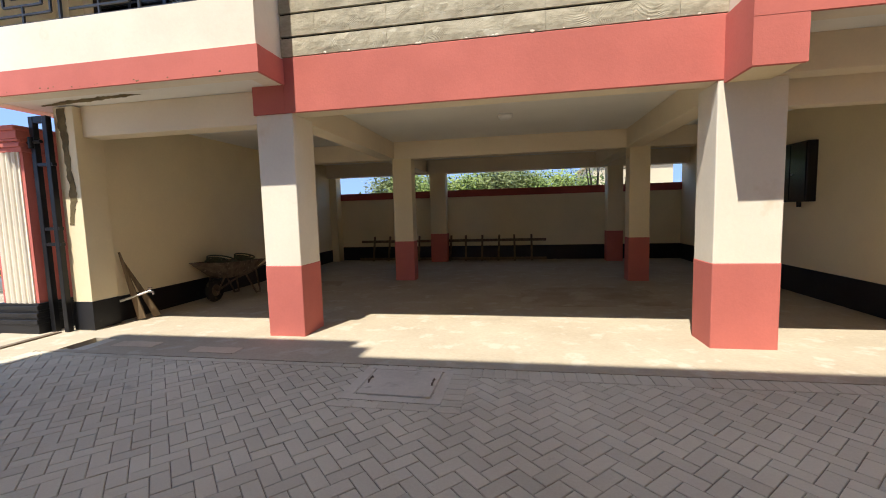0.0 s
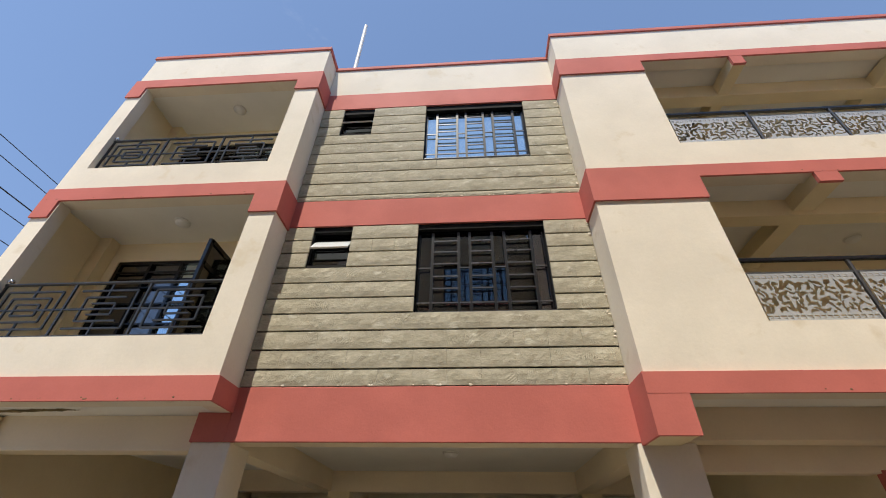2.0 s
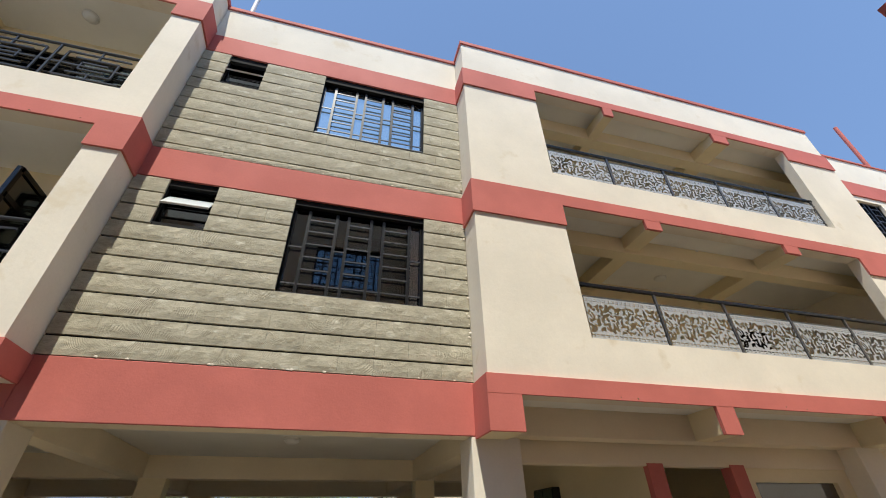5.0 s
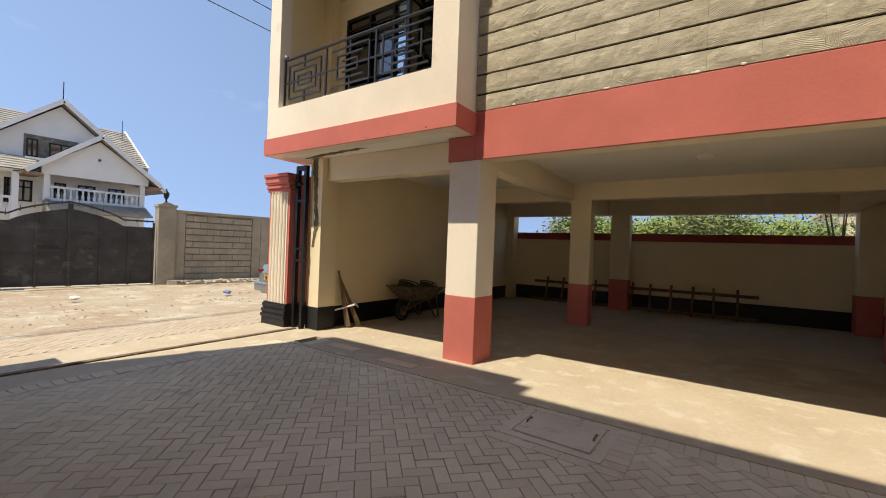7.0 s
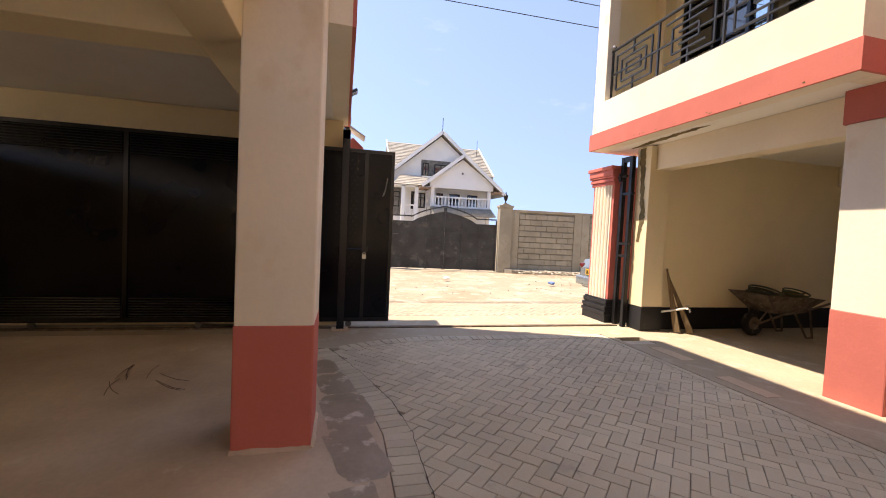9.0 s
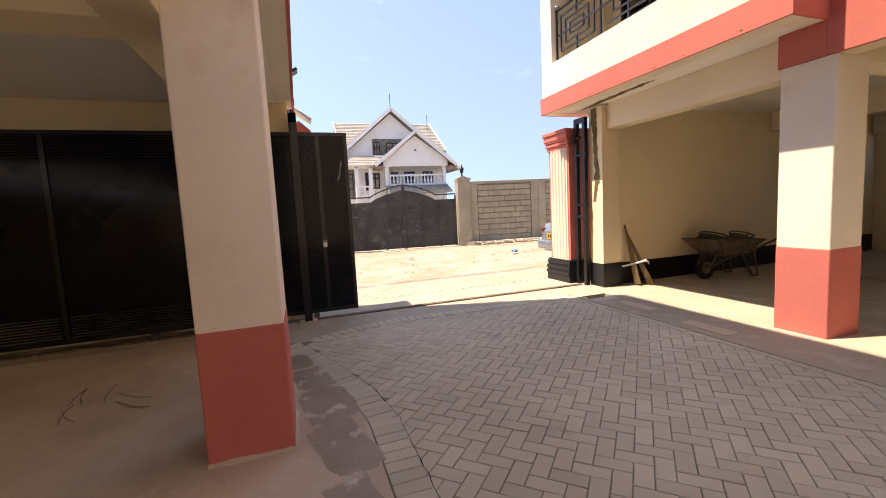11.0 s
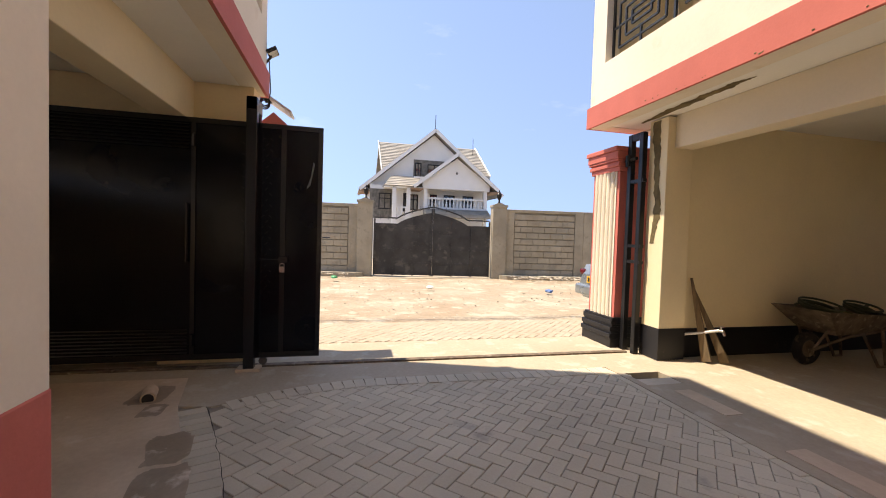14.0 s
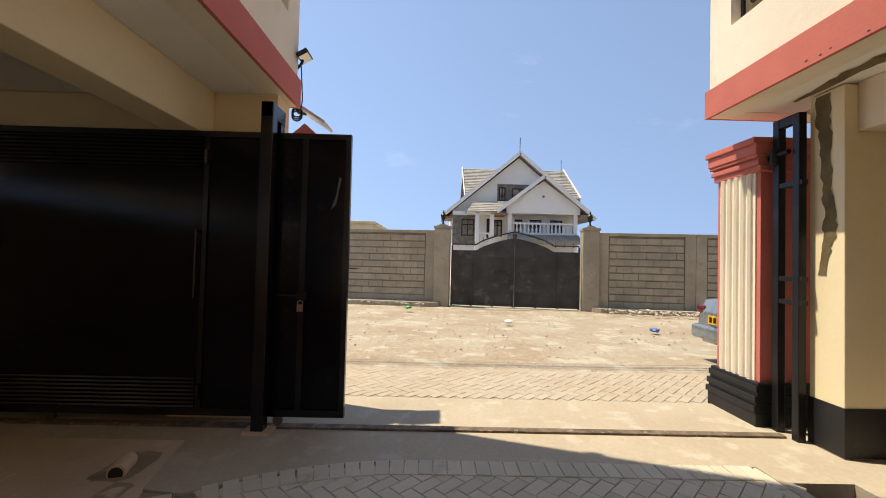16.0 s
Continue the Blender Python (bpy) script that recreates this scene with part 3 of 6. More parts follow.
ROP1, ROP2 = (3.60, 10.05, 3.74, 5.97), (3.60, 10.05, 6.72, 9.00)
wall("wall_east_wing", RX0, RX1, 2.962, 10.13, YP, YP + 0.2, CREAM, "cream rendered wing with long open corridors", [ROP1, ROP2])
wall("wall_east_wing_return", YP + 0.2, YC + 0.03, 2.96, 10.13, RX0, RX0 + 0.2, CREAM, "cream return of the corridor wing", axis="x")
wall("wall_east_wing_end", YP + 0.2, 12.6, 2.96, 10.13, RX1 - 0.2, RX1, CREAM, "cream end wall of the corridor wing", axis="x")
bands = [(RX0 - 0.03, RX1 + 0.03, YP - 0.03, YP, 2.96, 3.18), (RX0 - 0.03, RX1 + 0.03, YP - 0.03, YP, 5.97, 6.20), (RX0 - 0.03, RX1 + 0.03, YP - 0.03, YP, 9.0, 9.20),
         (RX0 - 0.03, 3.62, YP - 0.03, YP, 5.57, 5.97), (RX0 - 0.03, 3.60, YP - 0.03, YP, 8.69, 9.0), (10.05, RX1 + 0.03, YP - 0.03, YP, 8.72, 9.0), (10.05, RX1 + 0.03, YP - 0.03, YP, 5.6, 5.97),
         (RX0 - 0.03, RX0, YP, YC + 0.03, 2.96, 3.18), (RX0 - 0.03, RX0, YP + 0.02, YC - 0.006, 2.57, 2.96), (RX0 - 0.03, RX0, YP, YC + 0.03, 5.57, 6.20), (RX0 - 0.03, RX0, YP, YC + 0.03, 8.69, 9.20)]
joined("band_east_wing", bands, RED, "red painted bands round the corridor wing", "trim")
joined("coping_east_wing", [(RX0 - 0.03, RX1 + 0.03, YP - 0.03, YP + 0.23, 10.09, 10.185), (RX0 - 0.03, RX0 + 0.2, YP + 0.23, YC + 0.2, 10.09, 10.185)], RED, "thin red coping", "trim", 0.006)
joined("soffit_east_wing", [(RX0, RX1, YP + 0.2, YC + 0.03, 2.965, 3.05)], WHITE, "white soffit of the corridor wing", "ceiling")
joined("beam_end", [(RX0 - 0.03, 2.50, YP - 0.028, YP + 0.02, 2.57, 2.96), (5.16, 5.43, YP - 0.028, YP + 0.02, 2.63, 2.96), (8.12, 8.44, YP - 0.028, YP + 0.02, 2.63, 2.96),
                    (5.14, 5.45, YP - 0.028, YP + 0.02, 5.79, 5.971), (8.14, 8.48, YP - 0.028, YP + 0.02, 5.79, 5.971), (5.16, 5.38, YP - 0.028, YP + 0.02, 8.76, 9.001), (7.95, 8.36, YP - 0.028, YP + 0.02, 8.76, 9.001)], RED, "red painted ends of the cantilever beams", "trim")
joined("beam_cantilever", [(RX0, 2.49, YP + 0.02, YC + 0.02, 2.575, 2.97), (5.17, 5.42, YP + 0.02, YC + 0.05, 2.635, 2.97), (8.13, 8.43, YP + 0.02, YC + 0.05, 2.635, 2.97)]
       + [(x0, x1, YP + 0.02, 6.4, z, z + 0.27) for z, x0, x1 in ((5.792, 5.145, 5.445), (5.792, 8.145, 8.475), (8.762, 5.165, 5.375), (8.762, 7.955, 8.355))]
       + [(RX0 + 0.2, RX1 - 0.2, 4.88, 5.12, z, z + 0.35) for z in (5.72, 8.72)], YELLOW, "cream cantilever beams under the corridors", "beam", 0.006)
for k, (z0, z1) in enumerate(((3.2, 5.97), (6.2, 9.0))):
    slab("floor_corridor_%d" % (k + 1), RX0 + 0.2, RX1 - 0.2, YP + 0.2, 6.4, z0 - 0.15, z0, CONCRETE, "concrete corridor floor")
    slab("ceiling_corridor_%d" % (k + 1), RX0 + 0.2, RX1 - 0.2, YP + 0.2, 6.4, z1 + 0.06, z1 + 0.2, WHITE, "white corridor ceiling", "ceiling")
    wall("wall_corridor_%d" % (k + 1), RX0 + 0.2, RX1 - 0.2, z0, z1 + 0.06, 6.4, 6.6, YELLOW, "yellow cream corridor wall with dark doorways", [(8.9, 9.85, z0, z0 + 2.15)])
joined("roof_north", [(WX0, 17.0, 4.96, 12.6, 9.25, 9.4)], CONCRETE, "flat concrete roof behind the parapets", "roof")
joined("partition_north", [(WX1 - 0.2, WX1 - 0.1, 5.4, 12.6, 3.05, 9.25), (RX0 + 0.1, RX0 + 0.2, 4.98, 12.6, 3.05, 9.25), (WX0, 17.0, 12.5, 12.6, 3.05, 9.25)], CREAM, "cream inner walls that close the upper rooms", "wall")
# the next recess of the block
wall("wall_next_recess", RX1, 17.0, 2.90, 10.08, YC + 0.03, YC + 0.23, CREAM, "cream recessed wall beyond the corridor wing", [(12.1, 13.6, 7.15, 8.5), (12.1, 13.6, 4.17, 5.57)])
joined("band_next_recess", [(RX1, 17.0, YC - 0.005, YC + 0.03, z0, z1) for z0, z1 in ((2.6, 3.2), (5.66, 6.19), (8.65, 9.14), (10.08, 10.13))], RED, "flat red bands of the next recess", "trim")

# ---- south block, behind the camera ----
SY, SR, SX = 0.20, -0.28, -3.06
wall("wall_south_wing", WX0, SX, 2.912, 10.2, SY - 0.2, SY, CREAM, "cream rendered wing of the opposite block", [(-5.93, -3.4, 3.68, 5.95), (-5.93, -3.4, 6.70, 9.0)])
wall("wall_south_recess", SX, RX0, 2.9, 10.2, SR - 0.2, SR, STONE, "stone faced recessed wall of the opposite block", [(-0.39, 1.47, 4.17, 5.57), (-0.39, 1.47, 7.15, 8.52)])
wall("wall_south_wing_east", RX0, 12.6, 2.912, 10.2, SY - 0.2, SY, CREAM, "cream rendered corridor wing of the opposite block")
wall("wall_south_end", -7.5, SY - 0.2, 2.91, 10.2, WX0, WX0 + 0.2, CREAM, "cream street end of the opposite block", axis="x")
# unseen back walls; the gap between them is added to brighten the bay
wall("wall_south_back", WX0, 12.6, 2.9, 10.2, -7.7, -7.5, YELLOW, "unseen yellow cream back wall of the opposite block, open below for light")
wall("wall_south_garage_back", WX0 + 0.3, 12.6, -0.1, 2.30, -5.4, -5.2, YELLOW, "unseen low yellow cream wall, open above to light the opposite parking bay")
joined("band_south", [(WX0 - 0.03, SX, SY, SY + 0.03, 2.91, 3.18), (WX0 - 0.03, SX, SY, SY + 0.03, 5.95, 6.2), (WX0 - 0.03, WX0, -7.5, SY, 2.91, 3.18), (SX, RX0 - 0.03, SR, SR + 0.03, 2.9, 3.3), (RX0 - 0.03, 12.6, SY, SY + 0.03, 2.91, 3.18)], RED, "red painted bands of the opposite block", "trim")
joined("slab_south", [(WX0 + 0.2, 12.6, -7.5, SR - 0.2, 2.915, 3.05), (WX0 + 0.2, SX, SR - 0.2, SY - 0.2, 2.915, 3.05), (RX0, 12.6, SR - 0.2, SY - 0.2, 2.915, 3.05)], WHITE, "white soffit over the opposite parking bay", "ceiling")
joined("roof_south", [(WX0 + 0.2, 12.6, -7.5, SR - 0.2, 9.4, 9.55), (WX0 + 0.2, SX, SR - 0.2, SY - 0.2, 9.4, 9.55)], CONCRETE, "flat roof of the opposite block", "roof")
joined("balcony_back_south", [(WX0 + 0.2, SX, -1.2, -1.0, 3.05, 9.4), (WX0 + 0.2, SX, -1.0, SY - 0.2, 5.95, 6.1)], CREAM, "cream wall and slab behind the opposite balconies", "wall")
joined("beam_south", [(WX0 + 0.2, 12.5, -0.72, -0.43, 2.50, 2.915), (-2.93, -2.62, -5.2, -0.72, 2.5, 2.915), (SX, SX + 0.2, SR, SY - 0.2, 2.915, 10.2)], YELLOW, "yellow cream beams over the opposite parking bay", "beam", 0.008)
joined("pier_south_gate", [(WX0 + 0.02, WX0 + 0.3, -0.75, 0.14, -0.05, 2.915)], YELLOW, "yellow cream pier behind the sliding gate", "pier", 0.006)
column(-3.035, -2.52, -0.435, 0.03, 3.4, 0.797, CREAM, "cream column with a red base beside the driveway")
column(2.05, 2.6, -0.435, 0.03, 2.91, 0.797, CREAM, "cream column with a red base beside the driveway")
column(7.9, 8.4, -0.435, 0.03, 2.91, 0.797, CREAM, "cream column with a red base beside the driveway")
wall("wall_south_west", -5.2, -0.75, -0.05, 2.915, WX0 + 0.02, WX0 + 0.2, YELLOW, "yellow cream wall behind the rolled back gate", axis="x")
wall("wall_close_east", -7.7, 12.65, -0.1, 9.4, 17.0, 17.2, CREAM, "plain cream wall that closes the yard", axis="x")

# ---- windows, balconies and corridors of the north block ----
def grille_window(name, box, y, label, glass, f=1):
    """A steel window in its opening: frame, mullions, bars of the burglar grille, panes and a sill."""
    x0, x1, z0, z1 = box
    w, h = x1 - x0, z1 - z0
    t = thing(name, ((x0 + x1) / 2, y, z0), label, "window", "", "structure")
    b = bmesh.new()
    for a, c, e, g in ((x0, x1, z1 - 0.045, z1), (x0, x1, z0, z0 + 0.045), (x0, x0 + 0.04, z0 + 0.045, z1 - 0.045), (x1 - 0.04, x1, z0 + 0.045, z1 - 0.045)):
        bx(b, a, c, *sorted((y, y + 0.06 * f)), e, g)
    part("window_frame", b, BLACKM, t)
    cuts = [0.0, 0.11, 0.32, 0.41, 0.59, 0.69, 0.90, 1.0]
    xs = [x0 + 0.02 + c * (w - 0.04) for c in cuts]
    for x in xs[1:-1]:
        b = bmesh.new()
        flat_bar(b, (x, y + 0.005 * f, z0 + 0.04), (x, y + 0.005 * f, z1 - 0.04), 0.040, 0.05)
        part("mullion", b, DARKM, t)
    for k in range(7):
        a, c = xs[k] + 0.012, xs[k + 1] - 0.012
        b = bmesh.new()
        bx(b, a, c, *sorted((y + 0.036 * f, y + 0.042 * f)), z0 + 0.04, z1 - 0.04)
        part("pane", b, glass, t)
        heights = [0.12, 0.28, 0.42, 0.57, 0.72, 0.86] if k % 2 else [0.12, 0.52]
        for q in heights:
            b = bmesh.new()
            flat_bar(b, (a, y - 0.014 * f, z0 + q * h), (c, y - 0.014 * f, z0 + q * h), 0.020, 0.016)
            part("grille_bar", b, BARM, t)
    b = bmesh.new()
    bx(b, x0 + 0.003, x1 - 0.003, *sorted((y - 0.065 * f, y)), z0 + 0.001, z0 + 0.014)
    part("window_sill", b, GREYM, t)
    b = bmesh.new()
    bx(b, x0, x1, *sorted((y + 0.12 * f, y + 0.14 * f)), z0 + h * 0.45, z1)
    part("curtain", b, CURTAIN, t, "maroon curtain behind the glass")
    return t


def vent_window(box, y, label):
    x0, x1, z0, z1 = box
    t = thing("vent_window", ((x0 + x1) / 2, y, z0), label, "window", "toilet windows", "structure")
    b = bmesh.new()
    for a, c, e, g in ((x0, x1, z1 - 0.03, z1), (x0, x1, z0, z0 + 0.03), (x0, x0 + 0.03, z0, z1), (x1 - 0.03, x1, z0, z1)):
        bx(b, a, c, y, y + 0.05, e, g)
    part("window_frame", b, BLACKM, t)
    b = bmesh.new()
    bx(b, x0 + 0.02, x1 - 0.02, y + 0.03, y + 0.036, z0 + 0.02, (z0 + z1) / 2)
    part("pane", b, GLASSD, t)
    b = bmesh.new()
    v = bx(b, x0 + 0.02, x1 - 0.02, 0, 0.012, -0.26, 0)
    bmesh.ops.rotate(b, verts=b.verts, cent=(0, 0, 0), matrix=Matrix.Rotation(radians(-36), 3, "X"))
    bmesh.ops.translate(b, verts=b.verts, vec=(0, y + 0.01, z1 - 0.12))
    tp = part("tilted_pane", b, FROST, t, "top hung pane, pushed open")
    b = bmesh.new()
    bx(b, x0 + 0.02, x1 - 0.02, -0.008, 0.02, -0.285, -0.26)
    bmesh.ops.rotate(b, verts=b.verts, cent=(0, 0, 0), matrix=Matrix.Rotation(radians(-36), 3, "X"))
    bmesh.ops.translate(b, verts=b.verts, vec=(0, y + 0.01, z1 - 0.12))
    part("pane_edge", b, PVC, tp, "pale bright edge of the pane")
    b = bmesh.new()
    for f in (0.25, 0.5):
        flat_bar(b, (x0, y + 0.015, z0 + f * (z1 - z0)), (x1, y + 0.015, z0 + f * (z1 - z0)), 0.014, 0.012)
    part("bar", b, BLACKM, t)


WY = YC + 0.10
grille_window("window_1", WIN1, WY, "black steel window with a burglar grille and dark panes", GLASSW)
grille_window("window_2", WIN2, WY, "black steel window with a grille, panes reflecting the sky", GLASSB)
grille_window("window_3", (12.1, 13.6, 7.15, 8.5), WY, "black steel window with a grille beyond the corridor wing", GLASSD)
grille_window("window_4", (12.1, 13.6, 4.17, 5.57), WY, "black steel window with a grille beyond the corridor wing", GLASSD)
grille_window("window_6", (-0.39, 1.47, 4.17, 5.57), SR - 0.10, "black steel window with a grille on the opposite block", GLASSB, -1)
grille_window("window_7", (-0.39, 1.47, 7.15, 8.52), SR - 0.10, "black steel window with a grille on the opposite block", GLASSB, -1)
vent_window(VEN1, WY, "small black steel toilet window with its top pane open")
vent_window(VEN2, WY, "small black steel toilet window with its top pane open")
# a black sheet gives the rooms their shade by colour
joined("wall_behind_windows", [(-2.3, 2.0, YC + 0.6, YC + 0.65, 3.1, 9.2)], BLACKP, "black sheet painted as the shade of the rooms behind the windows", "wall")


def balcony_rail(x0, x1, y, z0, z1, label):
    t = thing("balcony_railing", ((x0 + x1) / 2, y, z0), label, "railing", "balcony railings")
    b = bmesh.new()
    rod(b, (x0, y, z1), (x1, y, z1), 0.022, 10)
    part("top_rail", b, RAILM, t, smooth=True)
    b = bmesh.new()
    flat_bar(b, (x0, y, z0 + 0.05), (x1, y, z0 + 0.05), 0.02, 0.02)
    part("bottom_rail", b, RAILM, t)
    n = 3
    for k in range(n + 1):
        x = x0 + (x1 - x0) * k / n
        x = min(max(x, x0 + 0.02), x1 - 0.02)
        b = bmesh.new()
        flat_bar(b, (x, y, z0), (x, y, z1), 0.026, 0.026)
        part("post", b, RAILM, t)
    b = bmesh.new()
    bmesh.ops.create_icosphere(b, subdivisions=2, radius=0.045, matrix=Matrix.Translation((x0 + 0.03, y, z1 + 0.05)))
    part("ball_cap", b, CHROME, t, "chrome ball", True)
    za, zb = z0 + 0.05, z1 - 0.02
    zm = (za + zb) / 2
    for k in range(n):
        a, c = x0 + (x1 - x0) * k / n, x0 + (x1 - x0) * (k + 1) / n
        xm = (a + c) / 2
        flip = k % 2

        def bar(p, q):
            bb = bmesh.new()
            flat_bar(bb, p, q, 0.022, 0.022)
            part("fret_bar", bb, RAILM, t)

        for i, (ix, iz) in enumerate(((0.13, 0.10), (0.25, 0.20), (0.36, 0.29))):
            l, r, lo, hi = a + ix, c - ix, za + iz, zb - iz
            segs = [((l, lo), (r, lo)), ((l, hi), (r, hi)), ((l, lo), (l, hi)), ((r, lo), (r, hi))]
            drop = (2 if (i + flip) % 2 else 3) if k != 0 else (2 if i == 9 else -1)
            for j, (p, q) in enumerate(segs):
                if j != drop:
                    bar((p[0], y, p[1]), (q[0], y, q[1]))
        bar((a, y + 0.002, zm), (c, y + 0.002, zm))
        bar((xm, y + 0.002, zb), (xm, y + 0.002, zb - 0.20))
        bar((xm, y + 0.002, za), (xm, y + 0.002, za + 0.20))
    return t


balcony_rail(-5.93, -2.80, YP + 0.1, 3.68, 4.49, "dark grey steel balcony railing with square fret pattern")
balcony_rail(-5.93, -2.84, YP + 0.1, 6.70, 7.50, "dark grey steel balcony railing with square fret pattern")


def balcony_door(z0, label, leaf_open):
    """A steel door and window unit in the balcony's back wall."""
    x0, x1, z1, y = -5.62, -3.3, z0 + 2.38, 5.42
    t = thing("balcony_door", ((x0 + x1) / 2, y, z0), label, "door", "", "structure")
    b = bmesh.new()
    for a, c, e, g in ((x0, x1, z1 - 0.06, z1), (x0, x0 + 0.06, z0, z1 - 0.06), (x1 - 0.06, x1, z0, z1 - 0.06), (x0 + 0.06, x1 - 0.06, z0, z0 + 0.04), (x0 + 0.06, x1 - 0.06, z0 + 1.98, z0 + 2.03)):
        bx(b, a, c, y, y + 0.06, e, g)
    part("door_frame", b, BLACKM, t)
    xs = [x0 + 0.06 + (x1 - x0 - 0.12) * k / 4 for k in range(5)]
    for k in range(4):
        b = bmesh.new()
        bx(b, xs[k] + 0.01, xs[k + 1] - 0.01, y + 0.03, y + 0.036, z0 + 0.04, z1 - 0.06)
        part("pane", b, GLASSD if k in (0, 1) else GLASSB, t)
    for x in xs[1:-1]:
        b = bmesh.new()
        flat_bar(b, (x, y, z0 + 0.04), (x, y, z1 - 0.06), 0.05, 0.05)
        part("mullion", b, BLACKM, t)
    for f in (0.5, 0.85, 1.2, 1.55, 1.85, 2.15):
        b = bmesh.new()
        flat_bar(b, (x0 + 0.06, y - 0.01, z0 + f), (x1 - 0.06, y - 0.01, z0 + f), 0.03, 0.025)
        part("grille_bar", b, BLACKM, t)
    if leaf_open:
        b = bmesh.new()
        lx, ly = -3.62, 4.80
        for (p, q) in (((lx, ly, z0 + 0.06), (lx, ly, z0 + 2.32)), ((lx, y - 0.02, z0 + 0.06), (lx, y - 0.02, z0 + 2.32)), ((lx, ly, z0 + 2.30), (lx, y, z0 + 2.30)), ((lx, ly, z0 + 1.9), (lx, y, z0 + 1.9)), ((lx, ly, z0 + 1.2), (lx, y, z0 + 1.2)), ((lx, ly, z0 + 0.1), (lx, y, z0 + 0.1))):
            flat_bar(b, p, q, 0.07, 0.05, (1, 0, 0))
        leaf = part("open_leaf", b, BLACKM, t, "door leaf standing open")
        b = bmesh.new()
        bx(b, lx - 0.004, lx + 0.004, ly, y - 0.02, z0 + 0.1, z0 + 2.3)
        part("leaf_pane", b, GLASSD, leaf)
    # dark curtain-coloured sheet stands in for the unlit room
    b = bmesh.new()
    bx(b, x0 - 0.05, x1 + 0.05, y + 0.25, y + 0.27, z0, z1)
    part("dark_room", b, CURTAIN, t)


balcony_door(3.2, "black steel balcony door and window, one leaf open", True)
balcony_door(6.2, "black steel balcony door and window, closed", False)


def dome_lamp(x, y, z):
    t = thing("ceiling_lamp", (x, y, z), "round white dome lamp on the ceiling", "ceiling lamp", "dome ceiling lamps")
    b = bmesh.new()
    lathe(b, [(0.125, z), (0.125, z - 0.02), (0.11, z - 0.03)], x, y, 20)
    part("base_ring", b, PVC, t, smooth=True)
    b = bmesh.new()
    lathe(b, [(0.108, z - 0.028), (0.10, z - 0.05), (0.075, z - 0.07), (0.03, z - 0.08)], x, y, 20)
    part("diffuser", b, LAMPW, t, smooth=True)
    return t


for p in ((-4.3, 4.85, 5.95), (-4.3, 4.85, 9.0), (0.0, 6.9, 2.9), (6.8, 5.0, 6.03), (9.2, 5.0, 6.03), (6.8, 5.9, 6.03)):
    dome_lamp(*p)


# laser cut corridor panels
LEAVES = []
random.seed(5)
for gi in range(17):
    for gj in range(6):
        LEAVES.append(((gi + 0.5) * 0.07 + random.uniform(-0.022, 0.022), 0.13 + gj * 0.072 + random.uniform(-0.02, 0.02), random.uniform(0.04, 0.095),
                       random.uniform(0, 2 * math.pi), random.uniform(0.6, 1.2), random.uniform(0.015, 0.027)))


def cut(u, v):
    """Whether the sheet is left standing at u, v: scattered crescent leaves and two key borders are cut out."""
    if 0.09 < v < 0.53:
        for cx, cy, r, a, span, w in LEAVES:
            dx, dy = u - cx + r * math.cos(a), v - cy + r * math.sin(a)
            phi = (math.atan2(dy, dx) - a + math.pi) % (2 * math.pi) - math.pi
            if abs(phi) < span and abs(math.hypot(dx, dy) - r) < w * math.cos(phi / span * math.pi / 2):
                return False
        return True
    q = v if v < 0.3 else 0.62 - v
    k = u % 0.07
    if 0.055 < q < 0.064 and k < 0.052 or 0.028 < q < 0.037 and 0.016 < k < 0.052 or 0.043 < k < 0.052 and 0.028 < q < 0.064:
        return False
    return True


def panel_mesh():
    cell, nu, nv = 0.0085, 140, 73
    on = [[cut((i + 0.5) * cell, (j + 0.5) * cell) for j in range(nv)] for i in range(nu)]
    ids, verts, faces = {}, [], []

    def vid(i, j, s):
        if (i, j, s) not in ids:
            ids[i, j, s] = len(verts)
            verts.append((i * cell, s * 0.004, j * cell))
        return ids[i, j, s]

    for i in range(nu):
        for j in range(nv):
            if not on[i][j]:
                continue
            q = ((i, j), (i + 1, j), (i + 1, j + 1), (i, j + 1))
            faces.append([vid(*p, 0) for p in q])
            faces.append([vid(*p, 1) for p in q[::-1]])
            for (di, dj), (p, r) in (((0, -1), (q[0], q[1])), ((1, 0), (q[1], q[2])), ((0, 1), (q[2], q[3])), ((-1, 0), (q[3], q[0]))):
                a, c = i + di, j + dj
                if not (0 <= a < nu and 0 <= c < nv and on[a][c]):
                    faces.append([vid(*p, 1), vid(*r, 1), vid(*r, 0), vid(*p, 0)])
    me = bpy.data.meshes.new("laser_cut_panel")
    me.from_pydata(verts, [], faces)
    me.materials.append(PANEL)
    return me


